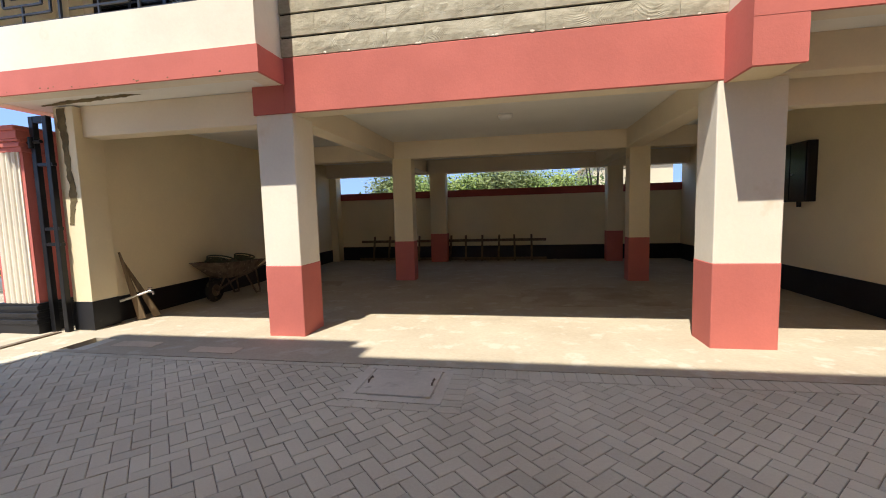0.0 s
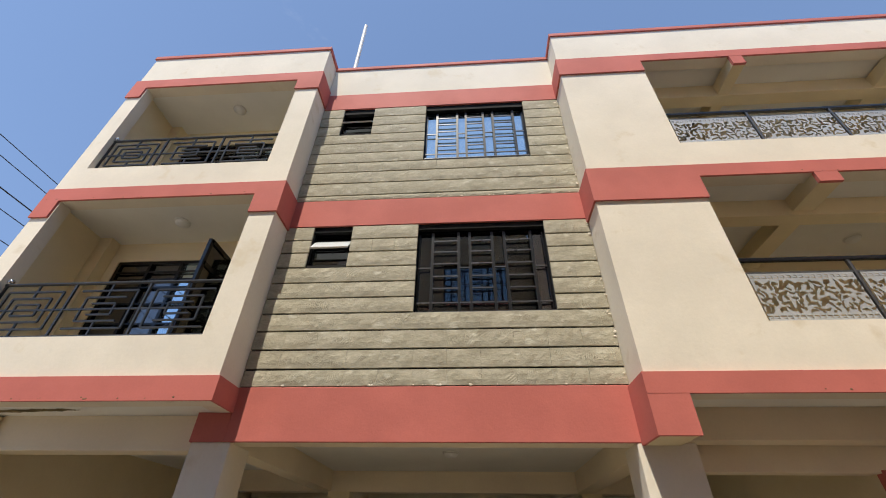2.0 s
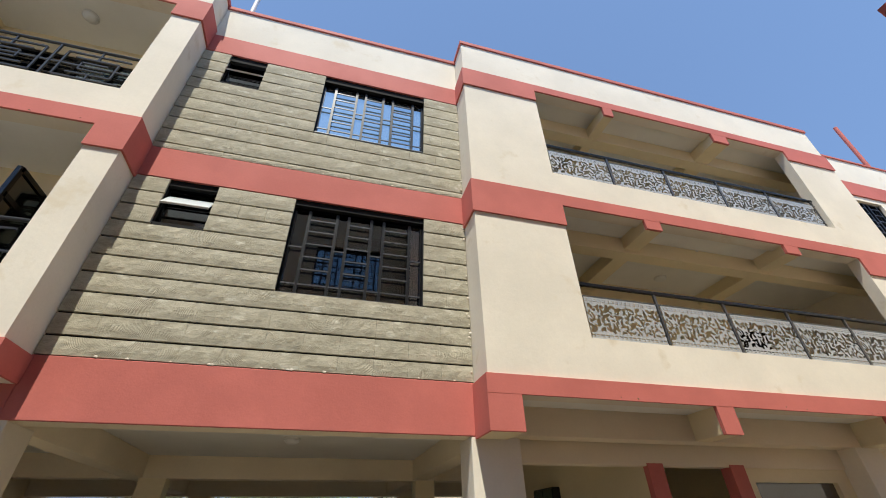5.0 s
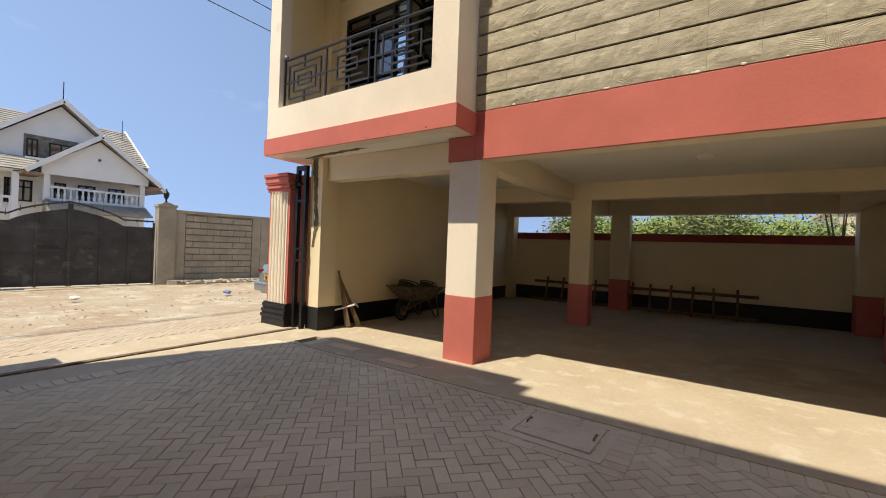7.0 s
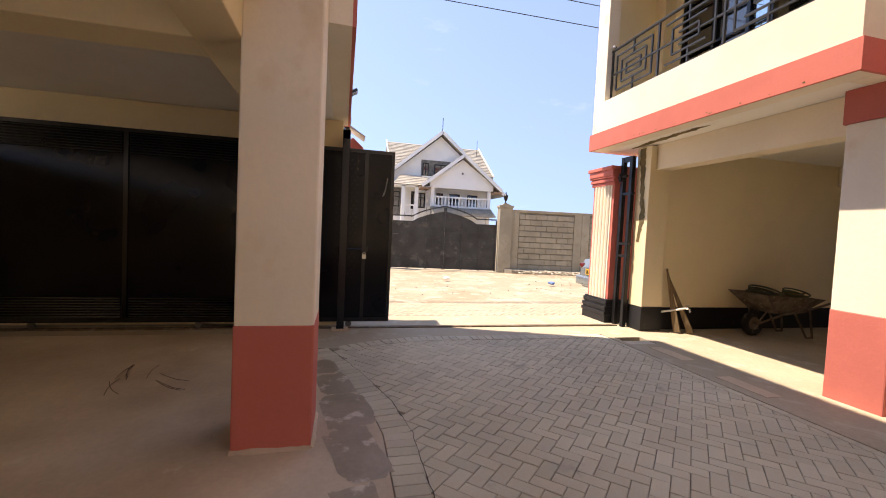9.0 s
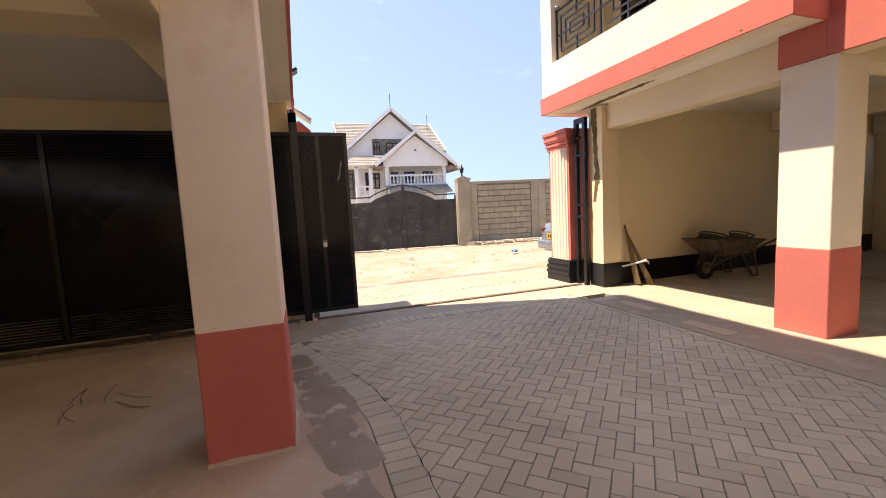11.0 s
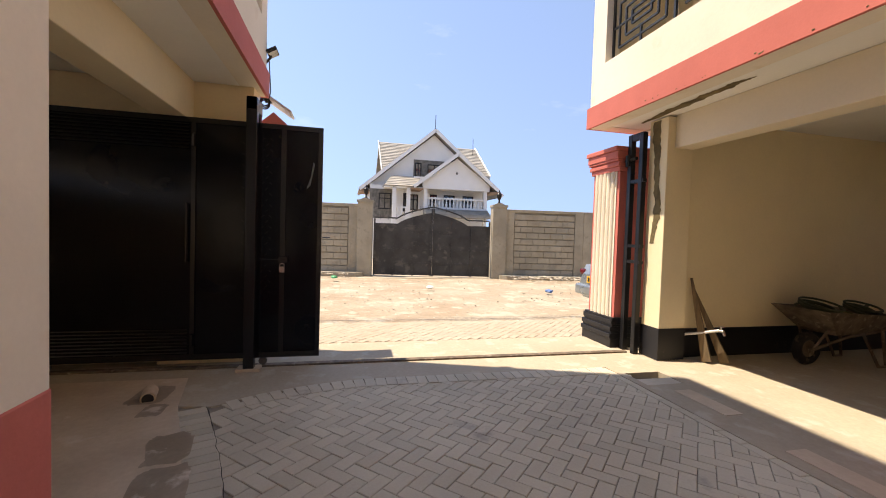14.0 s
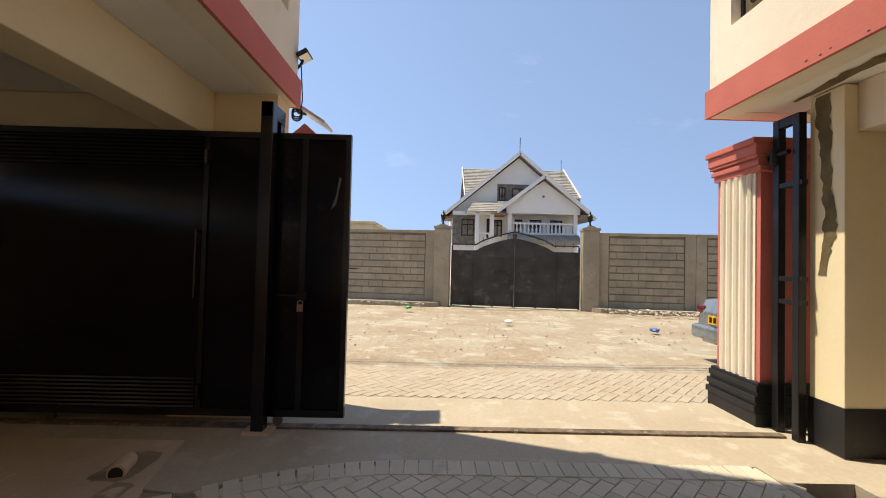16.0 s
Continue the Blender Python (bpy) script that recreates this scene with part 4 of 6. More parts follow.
PANEL_ME = panel_mesh()
for z0, hand in ((3.75, 4.60), (6.73, 7.52)):
    t = thing("corridor_railing", (6.8, YP + 0.1, z0), "grey steel corridor railing with laser-cut leaf pattern panels", "railing", "corridor railings")
    b = bmesh.new()
    flat_bar(b, (3.60, YP + 0.1, hand), (10.05, YP + 0.1, hand), 0.05, 0.05)
    bevelled(b, 0.008)
    part("handrail", b, BLACKM, t, "black handrail")
    b = bmesh.new()
    flat_bar(b, (3.60, YP + 0.1, z0 + 0.66), (10.05, YP + 0.1, z0 + 0.66), 0.025, 0.025)
    flat_bar(b, (3.60, YP + 0.1, z0 + 0.01), (10.05, YP + 0.1, z0 + 0.01), 0.025, 0.025)
    part("rail", b, GREYM, t)
    for k in range(6):
        x = 3.64 + k * 1.272
        b = bmesh.new()
        flat_bar(b, (x, YP + 0.1, z0 - 0.01), (x, YP + 0.1, hand - 0.02), 0.035, 0.035)
        part("post", b, GREYM, t)
        if k < 5:
            ob = new("laser_cut_panel", PANEL_ME)
            ob.parent = t
            ob.location = Vector((x + 0.04, YP + 0.085, z0 + 0.025)) - Vector(t.location)

# corridor and roof details
for x, z in ((9.375, 3.2), (9.375, 6.2)):
    b = bmesh.new()
    bx(b, x - 0.47, x + 0.47, 6.50, 6.54, z, z + 2.13)
    single("door_corridor", b, BLACKM, "black steel flat door in the corridor", "door", "structure")
for x, z in ((4.9, 8.3), (8.6, 8.3), (8.3, 5.45)):
    b = bmesh.new()
    bx(b, x, x + 0.16, 6.385, 6.40, z, z + 0.10)
    bevelled(b, 0.004)
    single("number_plate", b, WOOD, "small brown sign on the corridor wall", "sign")
b = bmesh.new()
rod(b, (-2.17, 5.05, 9.4), (-2.17, 5.05, 12.75), 0.045, 12)
single("roof_pipe", b, PVC, "pale standpipe on the flat roof", "pipe", group="roof standpipes", smooth=True)
b = bmesh.new()
rod(b, (15.35, 5.05, 9.4), (15.35, 5.05, 12.45), 0.055, 12)
single("roof_pipe", b, RED, "reddish standpipe on the flat roof", "pipe", group="roof standpipes", smooth=True)
b = bmesh.new()
rod(b, (4.95, YP + 0.12, 10.18), (4.95, YP + 0.12, 10.36), 0.012, 6)
rod(b, (5.05, YP + 0.12, 10.18), (5.03, YP + 0.12, 10.33), 0.02, 6, 0.005)
single("roof_rod", b, DARKM, "dark iron stubs on the parapet", "rod")

# ---- stairs beside the parking bay ----
joined("stair_post", [(4.5, 4.74, 4.985, 5.08, 0.0, 2.40), (5.82, 6.06, 4.985, 5.16, 0.0, 2.40)], RED, "red painted door posts of the stairwell", "post", 0.006)
wall("wall_stair_back", 4.7, 12.6, 0.0, 2.92, 7.6, 7.8, YELLOW, "yellow cream wall of the stairwell")
wall("wall_shop", 6.06, 12.6, 0.0, 2.38, 5.03, 5.15, YELLOW, "yellow cream wall with a dark grilled window", [(6.2, 7.7, 0.9, 2.2)])
b = bmesh.new()
bx(b, 6.2, 7.7, 5.10, 5.12, 0.9, 2.2)
single("window_5", b, GLASSD, "dark window beside the stairs", "window", "structure")
t = thing("staircase", (5.8, 6.7, 0), "concrete stair flight with a black steel balustrade", "staircase", "", "structure")
for k in range(8):
    b = bmesh.new()
    bx(b, 6.9 - 0.27 * (k + 1), 6.9 - 0.27 * k, 6.25, 7.5, 0.012 if k == 0 else 0.17 * k - 0.06, 0.17 * (k + 1))
    part("step", b, CONCRETE, t)
b = bmesh.new()
for dz in (0.95, 0.62, 0.2):
    flat_bar(b, (6.9, 6.2, 0.1 + dz), (4.72, 6.2, 1.47 + dz), 0.04, 0.03)
part("handrail", b, BLACKM, t, "black steel sloping rails")
for k in range(5):
    b = bmesh.new()
    x = 6.8 - k * 0.5
    z = 0.15 + (6.9 - x) * 0.63
    flat_bar(b, (x, 6.2, z - 0.12), (x, 6.2, z + 0.9), 0.03, 0.03)
    part("baluster", b, BLACKM, t)
b = bmesh.new()
bx(b, 5.55, 5.65, 7.585, 7.6, 1.35, 1.45)
single("light_switch", b, BLACKP, "black switch plate on the stair wall", "switch")

# ---- things under the parking bay ----
t = thing("meter_box", (4.44, 7.68, 1.44), "black steel meter cupboard on the yellow wall", "meter box")
b = bmesh.new()
bx(b, 4.36, 4.499, 7.32, 8.06, 1.44, 2.34)
bevelled(b, 0.01)
part("body", b, BLACKM, t)
for y0, y1 in ((7.34, 7.68), (7.70, 8.04)):
    b = bmesh.new()
    bx(b, 4.345, 4.36, y0, y1, 1.47, 2.31)
    bevelled(b, 0.004)
    d = part("door", b, BLACKM, t)
    b = bmesh.new()
    rod(b, (4.33, y1 - 0.05, 1.86), (4.345, y1 - 0.05, 1.86), 0.015, 8)
    part("lock", b, GREYM, d, "small grey lock")
b = bmesh.new()
rod(b, (4.45, 7.62, 1.36), (4.45, 7.62, 1.44), 0.03, 10)
part("cable_gland", b, BLACKP, t)


def wheelbarrow():
    t = thing("wheelbarrow", (-4.95, 7.05, 0.012), "muddy steel wheelbarrow with coiled hoses, by the wall", "wheelbarrow")
    cx = -4.95
    b = bmesh.new()
    bot = [(cx - 0.20, 6.66, 0.40), (cx + 0.20, 6.66, 0.40), (cx + 0.20, 7.22, 0.42), (cx - 0.20, 7.22, 0.42)]
    top = [(cx - 0.33, 6.34, 0.70), (cx + 0.33, 6.34, 0.70), (cx + 0.33, 7.50, 0.64), (cx - 0.33, 7.50, 0.64)]
    vb, vt = [b.verts.new(p) for p in bot], [b.verts.new(p) for p in top]
    vi = [b.verts.new((Vector(p) - Vector((cx, 6.95, 0))) * 0.96 + Vector((cx, 6.95, 0.03))) for p in bot]
    vj = [b.verts.new((p[0] + (0.02 if p[0] < cx else -0.02), p[1] + (0.02 if p[1] < 7 else -0.02), p[2])) for p in top]
    for k in range(4):
        n = (k + 1) % 4
        b.faces.new((vb[k], vb[n], vt[n], vt[k]))
        b.faces.new((vi[n], vi[k], vj[k], vj[n]))
        b.faces.new((vt[k], vt[n], vj[n], vj[k]))
    b.faces.new(vb[::-1])
    b.faces.new(vi)
    part("tray", b, RUST, t)
    b = bmesh.new()
    for s in (-1, 1):
        tube(b, [(cx + s * 0.07, 6.50, 0.21), (cx + s * 0.19, 6.85, 0.38), (cx + s * 0.22, 7.25, 0.44), (cx + s * 0.30, 7.95, 0.66)], 0.018, 8)
    part("handle_frame", b, RUST, t, smooth=True)
    for s in (-1, 1):
        b = bmesh.new()
        tube(b, [(cx + s * 0.21, 7.05, 0.42), (cx + s * 0.23, 7.30, 0.02), (cx + s * 0.23, 7.42, 0.02), (cx + s * 0.22, 7.34, 0.46)], 0.016, 7)
        part("leg", b, RUST, t, smooth=True)
        b = bmesh.new()
        tube(b, [(cx + s * 0.06, 6.52, 0.21), (cx + s * 0.20, 6.62, 0.56)], 0.014, 7)
        part("brace", b, RUST, t, smooth=True)
    b = bmesh.new()
    ring(b, (cx, 6.50, 0.212), 0.145, 0.055, "x", 28, 10, 0.9)
    wheel = part("tyre", b, RUBBER, t, smooth=True)
    b = bmesh.new()
    rod(b, (cx - 0.03, 6.50, 0.212), (cx + 0.03, 6.50, 0.212), 0.10, 18)
    rod(b, (cx - 0.09, 6.50, 0.212), (cx + 0.09, 6.50, 0.212), 0.015, 8)
    part("rim", b, RUST, wheel, smooth=True)
    for c, r in (((cx - 0.05, 6.72, 0.70), 0.21), ((cx + 0.06, 7.22, 0.69), 0.17)):
        h = bmesh.new()
        for k in range(4):
            ring(h, (c[0] + 0.02 * (k % 2), c[1] + 0.03 * math.sin(k * 2.1), c[2] - 0.05 + 0.03 * k), r - 0.018 * (k % 3), 0.013, "z", 26, 6)
        bmesh.ops.rotate(h, verts=h.verts, cent=c, matrix=Matrix.Rotation(radians(14), 3, "Y"))
        single("coiled_hose", h, ROPE, "coil of dark green hose lying in the wheelbarrow", "hose", group="coiled hoses", smooth=True)


wheelbarrow()


def ladder():
    t = thing("timber_ladder", (-1.8, 12.25, 0.012), "long rough timber ladder lying against the back wall", "ladder")
    for z, y in ((0.585, 12.36), (0.075, 12.15)):
        b = bmesh.new()
        flat_bar(b, (-4.55, y, z), (0.96, y, z), 0.075, 0.045)
        bevelled(b, 0.006)
        part("rail", b, WOOD, t)
    for k in range(11):
        x = -4.1 + k * 0.465
        b = bmesh.new()
        flat_bar(b, (x, 12.08, 0.015), (x + 0.02 * (k % 3 - 1), 12.345, 0.74), 0.055, 0.03)
        part("rung", b, WOOD, t)


ladder()
for (x, y, xt, yt, zt, w) in ((-5.15, 5.28, -5.35, 5.20, 1.0, 0.11), (-5.07, 5.46, -5.36, 5.23, 0.90, 0.10)):
    b = bmesh.new()
    p, q = Vector((x, y, 0.03)), Vector((xt, yt, zt))
    flat_bar(b, p, q, w, 0.03, (0.3, -1, 0.1))
    top = sorted(b.verts, key=lambda v: -v.co.z)[:4]
    for v in top:
        v.co = q + (v.co - q) * 0.25
    single("timber_offcut", b, WOOD, "pointed timber board leaning on the wall", "board", group="leaning boards")
t = thing("water_tap", (-5.1, 5.45, 0.42), "white plastic pipe with a chrome tap, out of the wall", "tap")
b = bmesh.new()
tube(b, [(-5.40, 5.16, 0.30), (-5.22, 5.25, 0.36), (-5.06, 5.33, 0.42)], 0.016, 10)
part("pipe", b, PVC, t, smooth=True)
b = bmesh.new()
tube(b, [(-5.06, 5.33, 0.42), (-5.02, 5.35, 0.42), (-5.01, 5.36, 0.37)], 0.018, 10)
rod(b, (-5.04, 5.34, 0.42), (-5.04, 5.34, 0.47), 0.008, 8)
rod(b, (-5.06, 5.32, 0.47), (-5.02, 5.36, 0.47), 0.008, 8)
part("tap_head", b, CHROME, t, smooth=True)
b = bmesh.new()
bx(b, -0.90, -0.05, 5.68, 6.42, 0.008, 0.0155)
single("floor_hatch", b, CONCRETE, "square inspection hatch in the parking floor", "hatch")


# bare cement where the gate frame was chased into the wall and soffit
def ragged(bm, pts, place, depth=0.004):
    """A ragged strip from a centre line of (a, b, half width); place maps a, b, d to the world."""
    left, right = [], []
    n = 40
    for k in range(n + 1):
        f = k / n * (len(pts) - 1)
        i = min(int(f), len(pts) - 2)
        f -= i
        a, c, w = (pts[i][m] * (1 - f) + pts[i + 1][m] * f for m in range(3))
        wl, wr = (w * (0.75 + 0.9 * abs(noise.noise((k * 0.43, pts[0][0], m)))) for m in (2, 7.5))
        o = 0.016 * noise.noise((k * 0.21, 5, pts[0][1])) + 0.010 * noise.noise((k * 0.9, 2, pts[0][1]))
        left.append(bm.verts.new(place(a - wl + o, c, depth)))
        right.append(bm.verts.new(place(a + wr + o, c, depth)))
    for k in range(n):
        bm.faces.new((left[k], right[k], right[k + 1], left[k + 1]))


b = bmesh.new()
ragged(b, [(-5.52, 2.88, 0.075), (-5.50, 2.5, 0.050), (-5.48, 2.1, 0.045), (-5.45, 1.80, 0.060), (-5.49, 1.60, 0.045), (-5.53, 1.40, 0.035)], lambda a, c, d: (a, 4.76 - d, c))
single("cement_patch", b, CRACK, "ragged bare cement patch on the pilaster", "wall patch", "structure")
b = bmesh.new()
ragged(b, [(4.72, -5.75, 0.02), (4.66, -5.2, 0.06), (4.62, -4.7, 0.05), (4.60, -4.35, 0.045), (4.60, -4.15, 0.004)], lambda a, c, d: (c, a, 2.915 - d))
single("soffit_crack", b, CRACK, "dark ragged crack along the soffit", "crack", "structure")

# ---- the gateway ----
def sliding_gate():
    t = thing("sliding_gate", (-5.73, -1.6, 0.03), "black gloss sheet steel sliding gate, rolled open", "gate")
    xa, xb, y0, y1, z0, z1 = -5.755, -5.705, -4.0, 0.86, 0.10, 2.50
    b = bmesh.new()
    for a, c, e, g in ((y0, y1, z1 - 0.05, z1), (y0, y1, z0, z0 + 0.06), (y1 - 0.045, y1, z0 + 0.06, z1 - 0.05), (y0, y0 + 0.05, z0 + 0.06, z1 - 0.05), (0.45, 0.50, z0 + 0.06, z1 - 0.05), (-0.38, -0.34, z0 + 0.06, z1 - 0.05), (-2.45, -2.40, z0 + 0.06, z1 - 0.05)):
        bx(b, xa, xb, a, c, e, g)
    part("gate_frame", b, BLACKM, t)
    for a, c in ((-3.95, -2.45), (-2.40, -0.38), (-0.34, 0.45), (0.50, 0.815)):
        b = bmesh.new()
        bx(b, xa + 0.018, xb - 0.018, a, c, z0 + 0.06, z1 - 0.05)
        part("sheet", b, GATEM, t)
    for a, c in ((-3.95, -2.45), (-2.40, -0.38)):
        for za in (0.17, 2.20):
            for k in range(8):
                b = bmesh.new()
                flat_bar(b, (xb - 0.012, a + 0.02, za + 0.033 * k), (xb - 0.012, c - 0.02, za + 0.033 * k), 0.014, 0.016, (1, 0, 0.4))
                part("louvre", b, BLACKM, t)
    b = bmesh.new()
    for j in range(30):
        for i in range(4):
            y, z = 0.09 + i * 0.075 + (0.037 if j % 2 else 0), 0.72 + j * 0.056
            s = 0.012 if (i + j) % 2 else -0.012
            flat_bar(b, (xb - 0.016, y - 0.014, z - s), (xb - 0.016, y + 0.014, z + s), 0.010, 0.008, (1, 0, 0))
    tagged(part("tread_pattern", b, BLACKM, t, "raised tread plate pattern"), kind="stuff")
    b = bmesh.new()
    rod(b, (xb + 0.03, -0.41, 1.08), (xb + 0.03, -0.41, 1.66), 0.012, 8)
    rod(b, (xb - 0.01, -0.41, 1.10), (xb + 0.03, -0.41, 1.10), 0.010, 8)
    rod(b, (xb - 0.01, -0.41, 1.64), (xb + 0.03, -0.41, 1.64), 0.010, 8)
    part("pull_handle", b, BLACKM, t, smooth=True)
    b = bmesh.new()
    rod(b, (xb + 0.012, 0.10, 1.12), (xb + 0.012, 0.50, 1.12), 0.011, 8)
    bx(b, xb, xb + 0.025, 0.44, 0.53, 1.09, 1.15)
    latch = part("latch_bolt", b, BLACKM, t)
    b = bmesh.new()
    bx(b, xb + 0.02, xb + 0.045, 0.455, 0.505, 0.99, 1.05)
    ring(b, (xb + 0.032, 0.48, 1.06), 0.022, 0.006, "x", 14, 6)
    part("padlock", b, CHROME, latch, "bright padlock")
    b = bmesh.new()
    rod(b, (xb, 0.87, 1.36), (xb, 0.95, 1.36), 0.006, 6)
    part("lock_pin", b, GREYM, t)
    for z in (2.28, 0.30):
        b = bmesh.new()
        rod(b, (xb + 0.01, -0.36, z - 0.06), (xb + 0.01, -0.36, z + 0.06), 0.016, 8)
        part("hinge", b, BLACKM, t, smooth=True)
    for y in (-3.4, -1.6, 0.3):
        b = bmesh.new()
        rod(b, (-5.75, y, 0.062), (-5.73, y, 0.062), 0.042, 14)
        part("roller", b, GREYM, t, smooth=True)
    b = bmesh.new()
    prism(b, [(0.70, 1.86), (0.74, 1.90), (0.78, 2.12), (0.765, 2.14), (0.74, 1.98)], "x", xb - 0.0175, xb - 0.0155)
    part("scratch", b, GREYM, t, "pale scraped patch")


sliding_gate()
t = thing("gate_guide_post", (-5.6, 0.22, 0), "black steel guide post of the sliding gate", "gate post")
b = bmesh.new()
bx(b, -5.675, -5.575, 0.14, 0.24, 0.0, 2.72)
bevelled(b, 0.006)
part("post", b, BLACKM, t)
b = bmesh.new()
bx(b, -5.86, -5.575, 0.145, 0.235, 2.60, 2.72)
bx(b, -5.86, -5.78, 0.15, 0.23, 2.40, 2.60)
part("roller_arm", b, BLACKM, t)
b = bmesh.new()
bx(b, -5.70, -5.55, 0.08, 0.30, 0.002, 0.03)
part("foot", b, CONC2, t, "cement footing")

t = thing("gate_catch_frame", (-5.76, 4.68, 0), "dark grey steel catch frame of the gate", "gate frame")
for x in (-5.655, -5.865):
    b = bmesh.new()
    bx(b, x - 0.034, x + 0.034, 4.65, 4.718, 0.0, 2.78)
    bevelled(b, 0.006)
    part("post", b, DARKM, t)
for z, h in ((2.74, 0.08), (2.18, 0.04), (1.36, 0.04), (1.16, 0.04)):
    b = bmesh.new()
    bx(b, -5.90 if h < 0.06 else -5.865, -5.60 if h < 0.06 else -5.655, 4.655, 4.71, z - h / 2, z + h / 2)
    part("crossbar", b, DARKM, t)
b = bmesh.new()
rod(b, (-5.95, 4.66, 2.46), (-5.70, 4.63, 2.46), 0.022, 8)
rod(b, (-5.86, 4.63, 2.38), (-5.86, 4.63, 2.52), 0.03, 10)
part("bolt", b, DARKM, t, smooth=True)


def gate_pillar(x0, x1, y0, y1, label):
    t = thing("gate_pillar", ((x0 + x1) / 2, (y0 + y1) / 2, 0), label, "gate pillar", "gate pillars", "structure")
    b = bmesh.new()
    bx(b, x0, x1, y0, y1, -0.08, 2.42)
    part("core", b, RED, t, "red painted sides")
    n = 5
    w = (x1 - x0 - 0.12) / n
    for k in range(n):
        b = bmesh.new()
        a = x0 + 0.06 + k * w
        prism(b, [(a + 0.012, y0), (a + 0.026, y0 - 0.03), (a + w * 0.5, y0 - 0.045), (a + w - 0.026, y0 - 0.03), (a + w - 0.012, y0)], "z", 0.40, 2.34)
        part("flute", b, CREAM, t, "cream fluting")
    b = bmesh.new()
    bx(b, x0 + 0.05, x1 - 0.05, y0 - 0.012, y0, 0.40, 2.36)
    part("fluted_ground", b, CREAM, t)
    for z0, z1, o in ((2.34, 2.40, 0.03), (2.40, 2.45, 0.05), (2.45, 2.47, 0.035), (2.47, 2.50, 0.06), (2.50, 2.60, 0.07), (2.60, 2.66, 0.09)):
        b = bmesh.new()
        bx(b, x0 - o, x1 + min(o, 0.03), y0 - o, y1 + o, z0, z1)
        bevelled(b, 0.008)
        part("cap_moulding", b, RED, t)
    for z0, z1, o in ((-0.05, 0.13, 0.06), (0.13, 0.19, 0.075), (0.19, 0.22, 0.055), (0.22, 0.28, 0.068), (0.28, 0.31, 0.045), (0.31, 0.37, 0.055), (0.37, 0.40, 0.04)):
        b = bmesh.new()
        bx(b, x0 - o, x1 + min(o, 0.03), y0 - o, y1 + o, z0, z1)
        bevelled(b, 0.006)
        part("base_moulding", b, BLACKP, t, "black painted base")
    return t


gate_pillar(-6.55, -5.97, 4.60, 5.10, "fluted gate pillar, red and cream with a black base")

# floodlight and solar lamp on the corner of the opposite block
t = thing("floodlight", (-6.2, 0.25, 3.36), "small black solar floodlight on the corner of the band", "floodlight")
b = bmesh.new()
bx(b, -0.11, 0.11, -0.02, 0.03, -0.075, 0.075)
bevelled(b, 0.008)
m = Matrix.Translation((-6.22, 0.26, 3.42)) @ Matrix.Rotation(radians(-60), 4, "X") @ Matrix.Diagonal((0.8, 0.8, 0.8, 1))
bmesh.ops.transform(b, matrix=m, verts=b.verts)
head = part("lamp_head", b, BLACKM, t)
b = bmesh.new()
bx(b, -0.095, 0.095, 0.031, 0.036, -0.06, 0.06)
bmesh.ops.transform(b, matrix=m, verts=b.verts)
part("lens", b, CHROME, head, "pale lens")
b = bmesh.new()
tube(b, [(-6.24, 0.19, 3.30), (-6.24, 0.235, 3.36), (-6.22, 0.25, 3.41)], 0.014, 8)
part("bracket", b, BLACKM, t)
b = bmesh.new()
tube(b, [(-6.26, 0.22, 3.34), (-6.27, 0.23, 3.15), (-6.27, 0.24, 3.0), (-6.28, 0.22, 2.9)], 0.006, 6)
part("cable", b, BLACKP, t)
t = thing("solar_panel", (-6.3, 0.25, 2.9), "small solar panel on a bracket by the band", "solar panel")
b = bmesh.new()
bx(b, -0.16, 0.16, -0.28, 0.28, -0.012, 0.012)
m = Matrix.Translation((-6.44, 0.22, 2.94)) @ Matrix.Rotation(radians(-32), 4, "X")
bmesh.ops.transform(b, matrix=m, verts=b.verts)
part("frame", b, PVC, t, "white frame")
b = bmesh.new()
bx(b, -0.145, 0.145, -0.265, 0.265, 0.013, 0.016)
bmesh.ops.transform(b, matrix=m, verts=b.verts)
part("cells", b, SOLAR, t)
b = bmesh.new()
tube(b, [(-6.25, 0.14, 3.0), (-6.35, 0.18, 2.9), (-6.44, 0.22, 2.92)], 0.015, 8)
part("bracket", b, DARKM, t)
b = bmesh.new()
for k in range(3):
    ring(b, (-6.33, 0.17, 2.86 + 0.02 * k), 0.05, 0.008, "x", 16, 6)
part("cable_coil", b, BLACKP, t, smooth=True)
b = bmesh.new()
bx(b, -6.52, -6.24, 0.14, 0.42, 2.3, 2.62)
prism(b, [(0.12, 2.62), (0.44, 2.62), (0.28, 2.76)], "x", -6.52, -6.24)
single("pillar_head", b, RED, "red capped head of the far gate pillar", "gate pillar", "structure")
b = bmesh.new()
bx(b, -6.52, -6.22, -0.4, 0.14, -0.06, 2.62)
single("pillar_south", b, CREAM, "cream gate pillar behind the open gate", "structure pillar", "structure")
